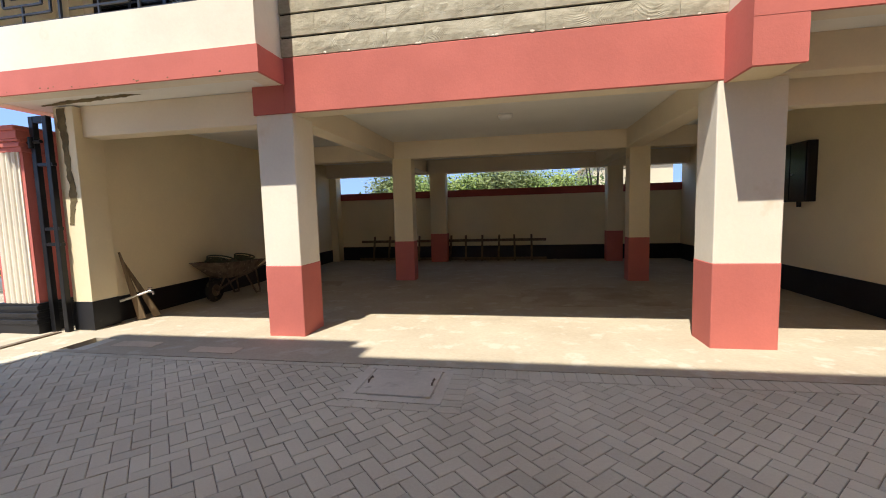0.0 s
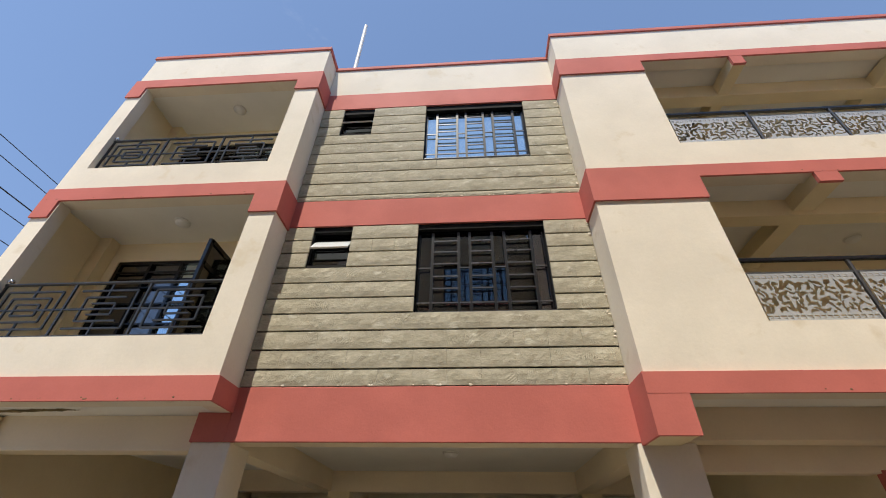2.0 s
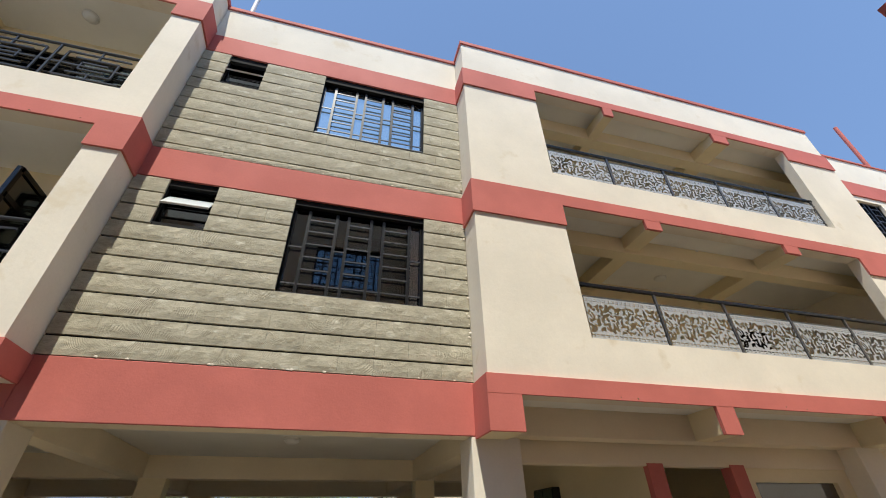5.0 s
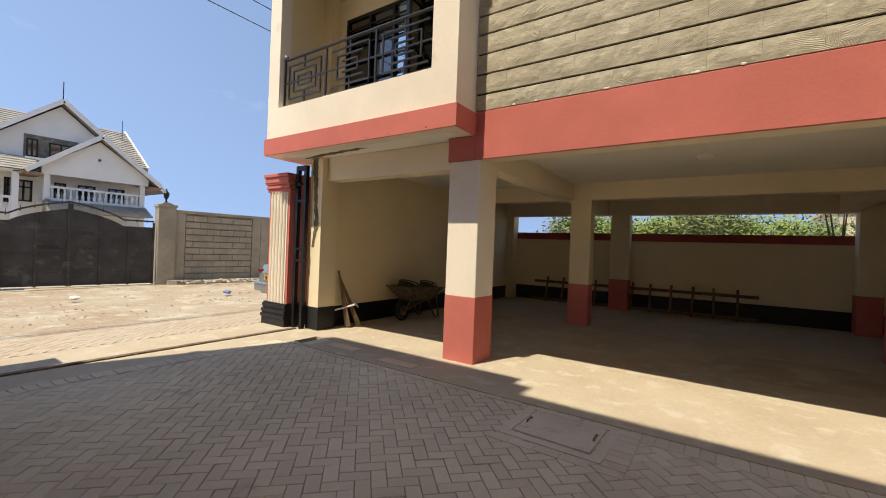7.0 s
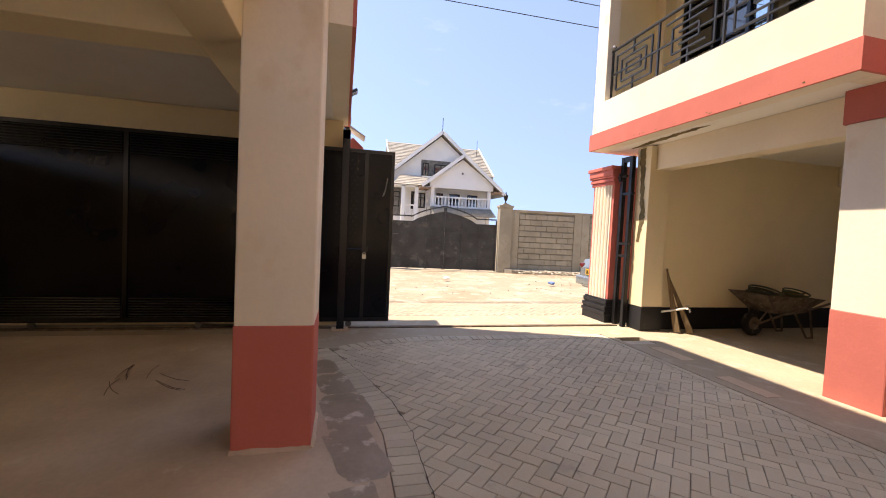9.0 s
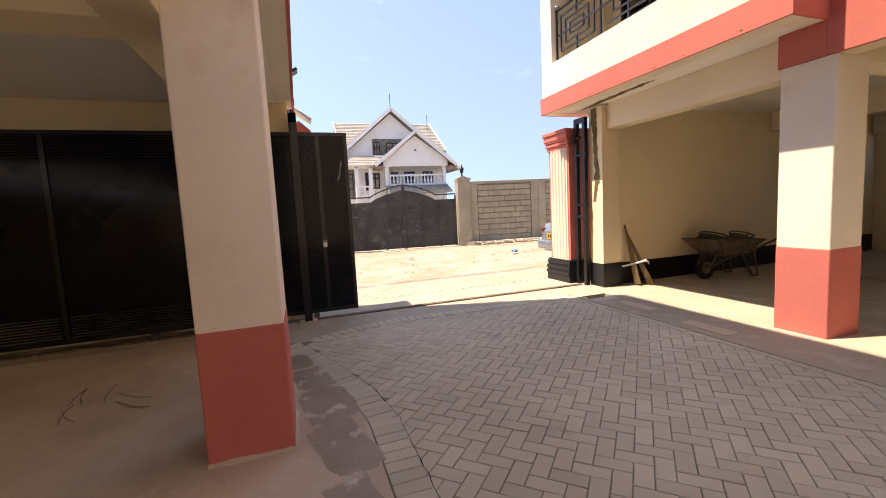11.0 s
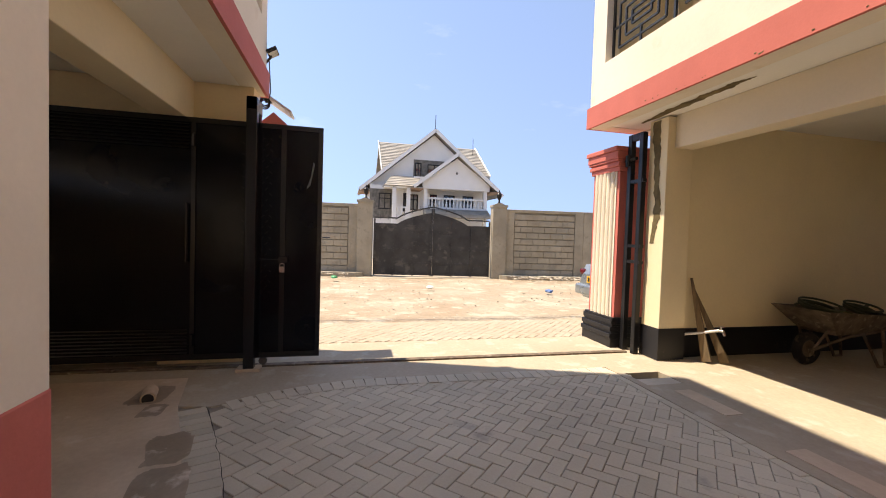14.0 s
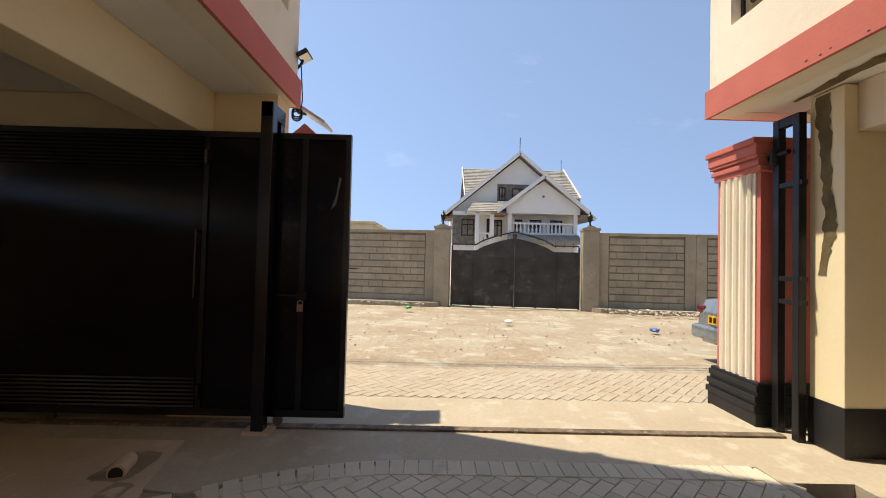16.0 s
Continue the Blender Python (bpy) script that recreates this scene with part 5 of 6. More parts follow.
for x0, x1, y0, y1 in ((-3.035, -2.52, -0.435, 0.03),):
    b = bmesh.new()
    ins = [(x0 - 0.004, y0 - 0.004), (x1 + 0.004, y0 - 0.004), (x1 + 0.004, y1 + 0.004), (x0 - 0.004, y1 + 0.004)]
    rim, top = [], []
    for i in range(4):
        (xa, ya), (xb, yb) = ins[i], ins[(i + 1) % 4]
        for k in range(12):
            f = k / 12
            w = 0.018 + 0.028 * abs(noise.noise((xa * 3 + f * 4, ya * 3 + i, 2.0)))
            nx, ny = (yb - ya), -(xb - xa)
            d = math.hypot(nx, ny)
            px, py = xa + (xb - xa) * f, ya + (yb - ya) * f
            rim.append(b.verts.new((px + nx / d * w, py + ny / d * w, 0.0075)))
            top.append(b.verts.new((px + nx / d * 0.001, py + ny / d * 0.001, 0.012 + w * 0.6)))
    for k in range(48):
        b.faces.new((rim[k], rim[(k + 1) % 48], top[(k + 1) % 48], top[k]))
    single("mortar_fillet", b, CONC2, "rough cement fillet round the foot of the column", "fillet", "structure")
t = thing("security_camera", (-2.5, -0.5, 2.7), "small dark camera under the soffit by the column", "camera")
b = bmesh.new()
rod(b, (-2.60, -0.46, 2.78), (-2.44, -0.52, 2.72), 0.05, 12)
part("body", b, BLACKP, t, smooth=True)
b = bmesh.new()
rod(b, (-2.60, -0.44, 2.80), (-2.62, -0.44, 2.90), 0.02, 8)
part("mount", b, PVC, t)

# ---- floor details of the yard ----
t = thing("manhole", (-0.82, 3.58, 0), "concrete manhole cover in a worn cement frame", "manhole")
rot = Matrix.Translation((-0.82, 3.58, 0)) @ Matrix.Rotation(radians(-1), 4, "Z") @ Matrix.Translation((0.82, -3.58, 0))
b = bmesh.new()
for a in ((-1.23, -0.41, 3.24, 3.32), (-1.23, -0.41, 3.86, 3.92), (-1.23, -1.14, 3.32, 3.86), (-0.49, -0.41, 3.32, 3.86)):
    bx(b, *a, -0.06, 0.006)
bmesh.ops.transform(b, matrix=rot, verts=b.verts)
part("frame", b, CEMENT, t)
b = bmesh.new()
bx(b, -1.122, -0.508, 3.338, 3.842, -0.05, 0.014)
bevelled(b, 0.006)
bmesh.ops.transform(b, matrix=rot, verts=b.verts)
gap = bmesh.new()
bx(gap, -1.145, -0.485, 3.315, 3.865, -0.055, -0.011)
bmesh.ops.transform(gap, matrix=rot, verts=gap.verts)
part("joint", gap, MORTAR, t, "dark open joint round the cover")
cover = part("cover", b, CEMENT, t, "grey concrete slab cover")
for x in (-1.09, -0.54):
    b = bmesh.new()
    tube(b, [(x, 3.54, 0.012), (x, 3.56, 0.028), (x, 3.64, 0.028), (x, 3.66, 0.012)], 0.008, 6)
    part("lifting_ring", b, RUST, cover)


def blotch(bm, cx, cy, rx, ry, z, seed, n=48, turn=0.0):
    vs = []
    for k in range(n):
        a = 2 * math.pi * k / n
        f = 1 + 0.22 * noise.noise((math.cos(a) * 1.9 + seed, math.sin(a) * 1.9, seed)) + 0.10 * noise.noise((math.cos(a) * 6 + seed, math.sin(a) * 6, seed))
        u, w = rx * f * math.copysign(abs(math.cos(a)) ** 0.4, math.cos(a)), ry * f * math.copysign(abs(math.sin(a)) ** 0.4, math.sin(a))
        vs.append(bm.verts.new((cx + u * math.cos(turn) - w * math.sin(turn), cy + u * math.sin(turn) + w * math.cos(turn), z)))
    bm.faces.new(vs)


b = bmesh.new()
for k, (x, y, rx, ry) in enumerate(((-4.09, 0.045, 0.20, 0.10), (-3.62, 0.165, 0.25, 0.115), (-3.05, 0.265, 0.29, 0.145), (-2.42, 0.325, 0.30, 0.125), (-1.83, 0.335, 0.24, 0.10))):
    blotch(b, x, y, rx * 1.04, ry * 1.25, 0.0085, k * 3.1, turn=0.24)
single("gutter_puddle", b, WET, "wet brown hollows of the shallow gutter", "wet patch", "stuff")
b = bmesh.new()
for k, (x, y, rx, ry) in enumerate(((1.3, 7.2, 1.1, 0.75), (-3.9, 8.3, 0.5, 0.3))):
    blotch(b, x, y, rx, ry, 0.0135, 40 + k * 2.3, 40)
single("dirt_stain", b, STAIN, "brown dirt stain on the parking floor", "stain", "stuff")
b = bmesh.new()
for k, (x, y, rx, ry) in enumerate(((-5.06, -0.44, 0.21, 0.13), (-4.72, -0.30, 0.12, 0.08))):
    blotch(b, x, y, rx, ry, 0.0085, 20 + k * 3.1)
single("damp_stain", b, WET, "damp stains on the concrete below the gate", "wet patch", "stuff")
t = thing("outlet_pipe", (-4.95, -0.42, 0.0), "short drain pipe end in the concrete", "pipe")
b = bmesh.new()
rod(b, (-5.08, -0.46, 0.035), (-4.90, -0.41, 0.03), 0.055, 14)
part("pipe", b, CONC2, t, smooth=True)
# the pipe is solid; a black disc paints the shade inside its end
b = bmesh.new()
rod(b, (-4.902, -0.4105, 0.03), (-4.895, -0.4085, 0.03), 0.042, 14)
part("bore", b, BLACKP, t)
for x0, y0 in ((-3.35, 4.18), (-4.45, 4.28)):
    b = bmesh.new()
    bx(b, x0, x0 + 0.55, y0 - 0.09, y0 + 0.09, 0.006, 0.0165)
    single("drain_slab", b, CONC2, "narrow cement drain cover in the apron", "drain cover", group="apron drain covers")
b = bmesh.new()
random.seed(4)
for k in range(9):
    x, y = -4.1 + random.uniform(-0.3, 0.3), -1.5 + random.uniform(-0.25, 0.25)
    a = random.uniform(-0.5, 0.9)
    pts = [(x + 0.13 * i * math.cos(a + 0.08 * i), y + 0.13 * i * math.sin(a + 0.08 * i), 0.010 + 0.005 * (i % 2)) for i in range(4)]
    tube(b, pts, 0.0022, 5)
single("twigs", b, BARK, "thin dry twigs on the concrete", "twigs", "stuff")

# ---- the street ----
FT = Matrix.Translation((-16.65, 4.31, -0.23)) @ Matrix.Rotation(radians(-7.5), 4, "Z") @ Matrix.Diagonal((1.0, 1.0, 1.045, 1.0))   # along local y, facing +x


def fpart(name, bm, material, parent, label="", smooth=False):
    bmesh.ops.transform(bm, matrix=FT, verts=bm.verts)
    return part(name, bm, material, parent, label, smooth)


random.seed(17)


def fence_bay(y0, y1, label, base=True):
    t = thing("fence_bay", FT @ Vector((0, (y0 + y1) / 2, 0)), label, "wall", "street wall bays")
    b = bmesh.new()
    bx(b, -0.2, 0.0, y0, y1, -0.1, 2.60)
    fpart("wall_core", b, FJOINT, t)
    b = bmesh.new()
    bx(b, -0.23, 0.06, y0, y1, 2.50, 2.60)
    bevelled(b, 0.008)
    fpart("coping", b, FENCE, t)
    for a in (y0, y1 - 0.34):
        b = bmesh.new()
        bx(b, 0.0, 0.055, a, a + 0.34, 0.0, 2.50)
        bevelled(b, 0.006)
        fpart("pilaster", b, FENCE, t)
    for k in range(10):
        z = 0.16 + k * 0.23
        n = int((y1 - y0 - 0.72) / 0.46)
        s = (y1 - y0 - 0.72) / n
        off = 0.5 * s if k % 2 else 0.0
        edges = [y0 + 0.36] + [y0 + 0.36 + off + s * i for i in range(0 if off else 1, n)] + [y1 - 0.36]
        for a, c in zip(edges, edges[1:]):
            b = bmesh.new()
            bx(b, 0.0, random.uniform(0.03, 0.045), a + 0.002, c - 0.002, z, z + 0.20)
            bevelled(b, 0.010, 1)
            fpart("stone", b, FENCE, t)
    if base:
        b = bmesh.new()
        bx(b, 0.0, 0.26, y0, y1, -0.1, 0.14)
        bevelled(b, 0.02)
        fpart("plinth", b, FENCE, t)


for y0, y1 in ((2.82, 5.95), (5.96, 9.15), (9.16, 12.3), (12.31, 15.5), (15.51, 18.7), (-6.6, -2.82), (-10.3, -6.61), (-14.0, -10.31)):
    fence_bay(y0, y1, "grey cement rendered wall bay with horizontal stone courses")


def fence_pillar(y, label):
    t = thing("fence_pillar", FT @ Vector((0, y, 0)), label, "gate pillar", "street gate pillars")
    b = bmesh.new()
    bx(b, -0.28, 0.20, y - 0.27, y + 0.27, -0.1, 2.66)
    bevelled(b, 0.01)
    fpart("shaft", b, FENCE, t)
    b = bmesh.new()
    bx(b, -0.32, 0.24, y - 0.30, y + 0.30, 2.66, 2.74)
    prism(b, [(y - 0.25, 2.74), (y + 0.25, 2.74), (y + 0.06, 2.82), (y - 0.06, 2.82)], "x", -0.2, 0.12)
    fpart("cap", b, FENCE, t)
    lamp = bmesh.new()
    lathe(lamp, [(0.07, 2.82), (0.03, 2.87), (0.03, 2.93), (0.075, 3.0), (0.10, 3.14), (0.03, 3.22), (0.015, 3.30)], -0.04, y, 10)
    bmesh.ops.transform(lamp, matrix=FT, verts=lamp.verts)
    single("pillar_lamp", lamp, DARKM, "black lantern lamp on the gate pillar", "lantern", group="pillar lanterns", smooth=True)


fence_pillar(-2.55, "grey cement gate pillar with a stepped cap")
fence_pillar(2.55, "grey cement gate pillar with a stepped cap")


def street_gate():
    t = thing("street_gate", FT @ Vector((0, 0, 0)), "black double leaf steel gate with an arched top", "gate")

    def arch(y):
        f = min(abs(y) / 1.28, 1.0)
        return 2.10 + 0.44 * math.sqrt(1 - f * f) * (0.55 + 0.45 * (1 - f))

    for s in (-1, 1):
        ys = [s * (0.003 + 2.197 * k / 18) for k in range(19)]
        b = bmesh.new()
        prism(b, [(ys[0], 0.08)] + [(y, arch(y) - 0.16) for y in ys] + [(ys[-1], 0.08)], "x", -0.055, -0.035)
        leaf = fpart("gate_leaf", b, GATEG, t)
        b = bmesh.new()
        for p, q in zip(ys, ys[1:]):
            flat_bar(b, (-0.03, p, arch(p) + 0.04), (-0.03, q, arch(q) + 0.04), 0.05, 0.05, (1, 0, 0))
        fpart("top_rail", b, GATEG, leaf)
        b = bmesh.new()
        for y in (ys[0] + s * 0.03, ys[-1], s * 0.75, s * 1.5):
            flat_bar(b, (-0.03, y, 0.05), (-0.03, y, arch(y) - (0.0 if abs(y) in (abs(ys[-1]),) or abs(y) < 0.2 else 0.16)), 0.06, 0.05, (1, 0, 0))
        for z in (0.10, 0.52, 1.0, 1.45, 1.85):
            flat_bar(b, (-0.03, ys[0], z), (-0.03, ys[-1], z), 0.05, 0.04, (1, 0, 0))
        fpart("stile", b, GATEG, leaf)
        for k in range(4):
            for z in (1.22, 1.66):
                b = bmesh.new()
                y = s * (0.22 + k * 0.16)
                ring(b, (-0.025, y, z), 0.055, 0.012, "x", 14, 5)
                fpart("ornament", b, GATEG, leaf)
        for y in (s * 0.4, s * 1.12, s * 1.85):
            b = bmesh.new()
            bx(b, -0.034, -0.022, y - 0.26, y + 0.26, 0.16, 0.46)
            bevelled(b, 0.004)
            fpart("pressed_panel", b, GATEG, leaf)
        for k in range(7):
            b = bmesh.new()
            y = s * (0.2 + k * 0.3)
            rod(b, (-0.03, y, arch(y) - 0.02), (-0.03, y, arch(y) + 0.16), 0.014, 6, 0.004)
            fpart("spike", b, GATEG, leaf)
    return t


street_gate()
slab("gate_sill", -17.2, -16.1, 2.1, 6.6, -0.28, -0.195, CONCRETE, "pale cement sill under the street gate", "sill")


# ---- the white house over the street ----
def villa():
    HX = -27.0
    t = thing("villa", (-30, 7, -0.1), "white two storey house with steep gables and grey tiles", "house")
    b = bmesh.new()
    holed(b, 2.7, 11.0, -0.3, 4.75, HX - 1.5, HX - 1.3, [(3.3, 4.15, 3.2, 4.25), (5.0, 5.3, 3.1, 4.3), (5.4, 6.05, 3.2, 4.25), (6.9, 7.4, 3.3, 4.3), (7.9, 8.7, 3.2, 4.3), (9.3, 10.1, 3.3, 4.3)], "x")
    bx(b, HX - 9.0, HX - 1.5, 2.7, 2.9, -0.3, 4.9)
    bx(b, HX - 9.0, HX - 1.5, 10.8, 11.0, -0.3, 4.9)
    bx(b, HX - 9.2, HX - 9.0, 2.7, 11.0, -0.3, 4.9)
    part("wall", b, HWALL, t)
    b = bmesh.new()
    bx(b, HX - 1.31, HX - 1.28, 2.7, 4.3, 2.6, 4.5)
    part("stone_cladding", b, HSTONE, t, "grey stone cladding")
    b = bmesh.new()
    prism(b, [(2.6, 4.75), (11.8, 4.75), (7.2, 8.35)], "x", HX - 2.0, HX - 1.8)
    part("gable_wall", b, HWALL, t)
    b = bmesh.new()
    prism(b, [(6.1, 4.55), (10.85, 4.55), (10.85, 4.95), (8.46, 6.55), (6.1, 4.95)], "x", HX - 0.2, HX)
    part("gable_wall", b, HWALL, t)
    # roofs: slabs that follow the gables, tiles in rows
    def slope(p0, p1, x0, x1, over, parent, name="roof"):
        b = bmesh.new()
        (ya, za), (yb, zb) = p0, p1
        d = Vector((0, yb - ya, zb - za))
        n = max(6, int(d.length / 0.34))
        up = Vector((0, -(zb - za), yb - ya)).normalized()
        if up.z < 0:
            up = -up
        for k in range(n):
            a = Vector((0, ya, za)) + d * (k / n)
            c = Vector((0, ya, za)) + d * ((k + 1) / n)
            rows = [a + up * 0.06, c + up * 0.02, c - up * 0.10, a - up * 0.10]
            r0, r1 = [b.verts.new((x0, v.y, v.z)) for v in rows], [b.verts.new((x1, v.y, v.z)) for v in rows]
            for i in range(4):
                b.faces.new((r0[i], r0[(i + 1) % 4], r1[(i + 1) % 4], r1[i]))
            b.faces.new(r0)
            b.faces.new(r1[::-1])
        return part(name, b, ROOF, parent)
    for p in ((2.0, 4.45), (12.4, 4.45)):
        slope(p, (7.2, 8.6), HX - 6.0, HX - 1.35, 0, t)
        b = bmesh.new()
        flat_bar(b, (HX - 1.34, p[0], p[1] - 0.02), (HX - 1.34, 7.2, 8.58), 0.22, 0.06, (1, 0, 0))
        part("barge_board", b, HWALL, t, "white barge board")
    for p in ((5.45, 4.6), (11.4, 4.6)):
        slope(p, (8.46, 6.82), HX - 3.2, HX + 0.35, 0, t)
        b = bmesh.new()
        flat_bar(b, (HX + 0.36, p[0], p[1] - 0.02), (HX + 0.36, 8.46, 6.80), 0.22, 0.06, (1, 0, 0))
        part("barge_board", b, HWALL, t, "white barge board")
    b = bmesh.new()
    for y0, y1 in ((5.3, 6.1), (10.8, 11.45)):
        bx(b, HX - 1.2, HX + 0.3, y0, y1, 4.42, 4.52)
    bx(b, HX - 4.0, HX - 1.4, 1.95, 2.7, 4.32, 4.42)
    part("eave_soffit", b, FASCIA, t, "brown eave soffits")
    # the main roof behind, ridge across the view
    n = 18
    for y0, y1 in ((3.6, 5.6), (5.6, 7.6), (7.6, 9.6), (9.6, 11.8)):
        b = bmesh.new()
        saw = [(HX - 2.6, 5.55)]
        for k in range(n):
            xa, za = HX - 2.6 - 4.0 * k / n, 5.95 + 2.75 * k / n
            saw += [(xa, za), (xa - 4.0 / n, za + 2.75 / n - 0.045)]
        prism(b, saw + [(HX - 6.6, 8.5), (HX - 10.5, 5.6), (HX - 10.5, 5.45), (HX - 6.6, 8.2)], "y", y0 + 0.003, y1 - 0.003)
        part("main_roof", b, ROOF, t)
    for yy in (3.53, 11.8):
        b = bmesh.new()
        flat_bar(b, (HX - 2.55, yy + 0.03, 5.93), (HX - 6.6, yy + 0.03, 8.74), 0.09, 0.07)
        part("verge_board", b, HWALL, t, "white verge board")
    # dormer recess with its windows
    # a dark grey panel paints the shade of the recess
    b = bmesh.new()
    bx(b, HX - 1.79, HX - 1.76, 5.75, 8.0, 5.45, 6.62)
    part("dormer_shade", b, HSTONE, t)
    for y0, y1, z0, z1 in ((5.85, 6.3, 5.5, 6.4), (6.75, 7.75, 5.5, 6.35)):
        w = bmesh.new()
        for a, c, e, g in ((y0, y1, z1 - 0.06, z1), (y0, y1, z0, z0 + 0.06), (y0, y0 + 0.06, z0, z1), (y1 - 0.06, y1, z0, z1), ((y0 + y1) / 2 - 0.03, (y0 + y1) / 2 + 0.03, z0, z1)):
            bx(w, HX - 1.75, HX - 1.70, a, c, e, g)
        wob = part("window", w, BLACKP, t)
        w = bmesh.new()
        bx(w, HX - 1.745, HX - 1.735, y0, y1, z0, z1)
        part("pane", w, GLASSD, wob)
    b = bmesh.new()
    bx(b, HX - 1.8, HX - 1.1, 5.7, 8.05, 5.28, 5.42)
    part("dormer_sill", b, HWALL, t)
    # porch roof between
    b = bmesh.new()
    saw = []
    for k in range(6):
        xa, za = HX + 0.05 - 1.35 * k / 6, 4.64 + 0.80 * k / 6
        saw += [(xa, za), (xa - 1.35 / 6, za + 0.10)]
    prism(b, saw + [(HX - 1.3, 4.62)], "y", 3.55, 6.1)
    for v in b.verts:
        if v.co.y < 4:
            v.co.y += (v.co.z - 4.64) * 0.75
    part("porch_roof", b, ROOF, t)
    b = bmesh.new()
    bx(b, HX - 1.3, HX - 0.1, 3.6, 6.1, 4.50, 4.615)
    part("porch_fascia", b, HWALL, t)
    for y0, y1, z0, z1 in ((3.3, 4.15, 3.2, 4.25), (5.0, 5.3, 3.1, 4.3), (5.4, 6.05, 3.2, 4.25), (6.9, 7.4, 3.3, 4.3), (7.9, 8.7, 3.2, 4.3), (9.3, 10.1, 3.3, 4.3)):
        w = bmesh.new()
        ym = (y0 + y1) / 2
        for a, c, e, g in ((y0, y1, z1 - 0.07, z1), (y0, y1, z0, z0 + 0.07), (y0, y0 + 0.07, z0, z1), (y1 - 0.07, y1, z0, z1), (ym - 0.03, ym + 0.03, z0, z1), (y0, y1, z1 - 0.38, z1 - 0.32)):
            bx(w, HX - 1.40, HX - 1.27, a, c, e, g)
        wob = part("window", w, BLACKP, t)
        w = bmesh.new()
        bx(w, HX - 1.38, HX - 1.36, y0, y1, z0, z1)
        part("pane", w, GLASSD, wob)
    for y in (4.25, 5.2, 6.35, 10.6):
        b = bmesh.new()
        bx(b, HX - 0.35, HX - 0.10, y - 0.12, y + 0.12, -0.2, 4.56)
        part("pillar", b, HWALL, t)
    for y0, y1, z in ((6.45, 10.5, 3.42), (4.3, 5.2, 2.75)):
        b = bmesh.new()
        bx(b, HX - 0.32, HX - 0.12, y0, y1, z + 0.50, z + 0.60)
        rail = part("balcony_rail", b, HWALL, t)
        b = bmesh.new()
        bx(b, HX - 0.32, HX - 0.12, y0, y1, z - 0.08, z)
        part("balcony_kerb", b, HWALL, t)
        n = int((y1 - y0) / 0.24)
        for k in range(n):
            b = bmesh.new()
            yy = y0 + (k + 0.5) * (y1 - y0) / n
            lathe(b, [(0.05, z), (0.075, z + 0.15), (0.04, z + 0.32), (0.055, z + 0.50)], HX - 0.22, yy, 8)
            part("baluster", b, HWALL, rail)
    b = bmesh.new()
    bx(b, HX - 1.4, HX - 0.1, 6.3, 10.8, 3.22, 3.33)
    part("balcony_floor", b, HWALL, t)
    b = bmesh.new()
    for k in range(5):
        bx(b, HX - 0.1, HX + 1.15 - 0.22 * k, 6.2, 10.7, 2.72 + 0.11 * k, 2.83 + 0.11 * k)
    part("canopy_roof", b, ROOF, t)
    b = bmesh.new()
    rod(b, (HX - 1.5, 7.2, 8.6), (HX - 1.5, 7.2, 9.6), 0.025, 6)
    part("lightning_rod", b, DARKM, t)
    b = bmesh.new()
    rod(b, (HX - 5.5, 11.3, 7.9), (HX - 5.5, 11.3, 9.2), 0.02, 6)
    part("lightning_rod", b, DARKM, t)
    b = bmesh.new()
    rod(b, (HX, 8.46, 5.6), (HX + 0.03, 8.46, 5.6), 0.08, 10)
    part("gable_lamp", b, HSTONE, t)
    t.scale = (1.0, 0.94, 1.0)
    t.location = (-30, 6.54, -0.32)


villa()
for x0, x1, y0, y1, h, lab in ((-34, -26, -7.5, -2.2, 3.4, "low flat beige building behind the street wall"), (4.2, 8.2, 24, 30, 3.75, "beige flat roofed building behind the boundary wall")):
    t = thing("flat_building", ((x0 + x1) / 2, (y0 + y1) / 2, -0.1), lab, "building")
    b = bmesh.new()
    bx(b, x0, x1, y0, y1, -0.2, h)
    part("wall", b, HBEIGE, t)
    b = bmesh.new()
    bx(b, x0 - 0.15, x1 + 0.15, y0 - 0.15, y1 + 0.15, h, h + 0.14)
    bevelled(b, 0.02)
    part("roof_edge", b, HBEIGE, t)
    for k in range(3):
        b = bmesh.new()
        if x0 < 0:
            bx(b, x1, x1 + 0.03, y0 + 0.8 + k * 1.6, y0 + 1.6 + k * 1.6, 1.2, 2.3)
        else:
            bx(b, x0 + 0.9 + k * 2.0, x0 + 2.1 + k * 2.0, y0 - 0.03, y0, 1.2, 2.3)
        part("window", b, GLASSD, t)


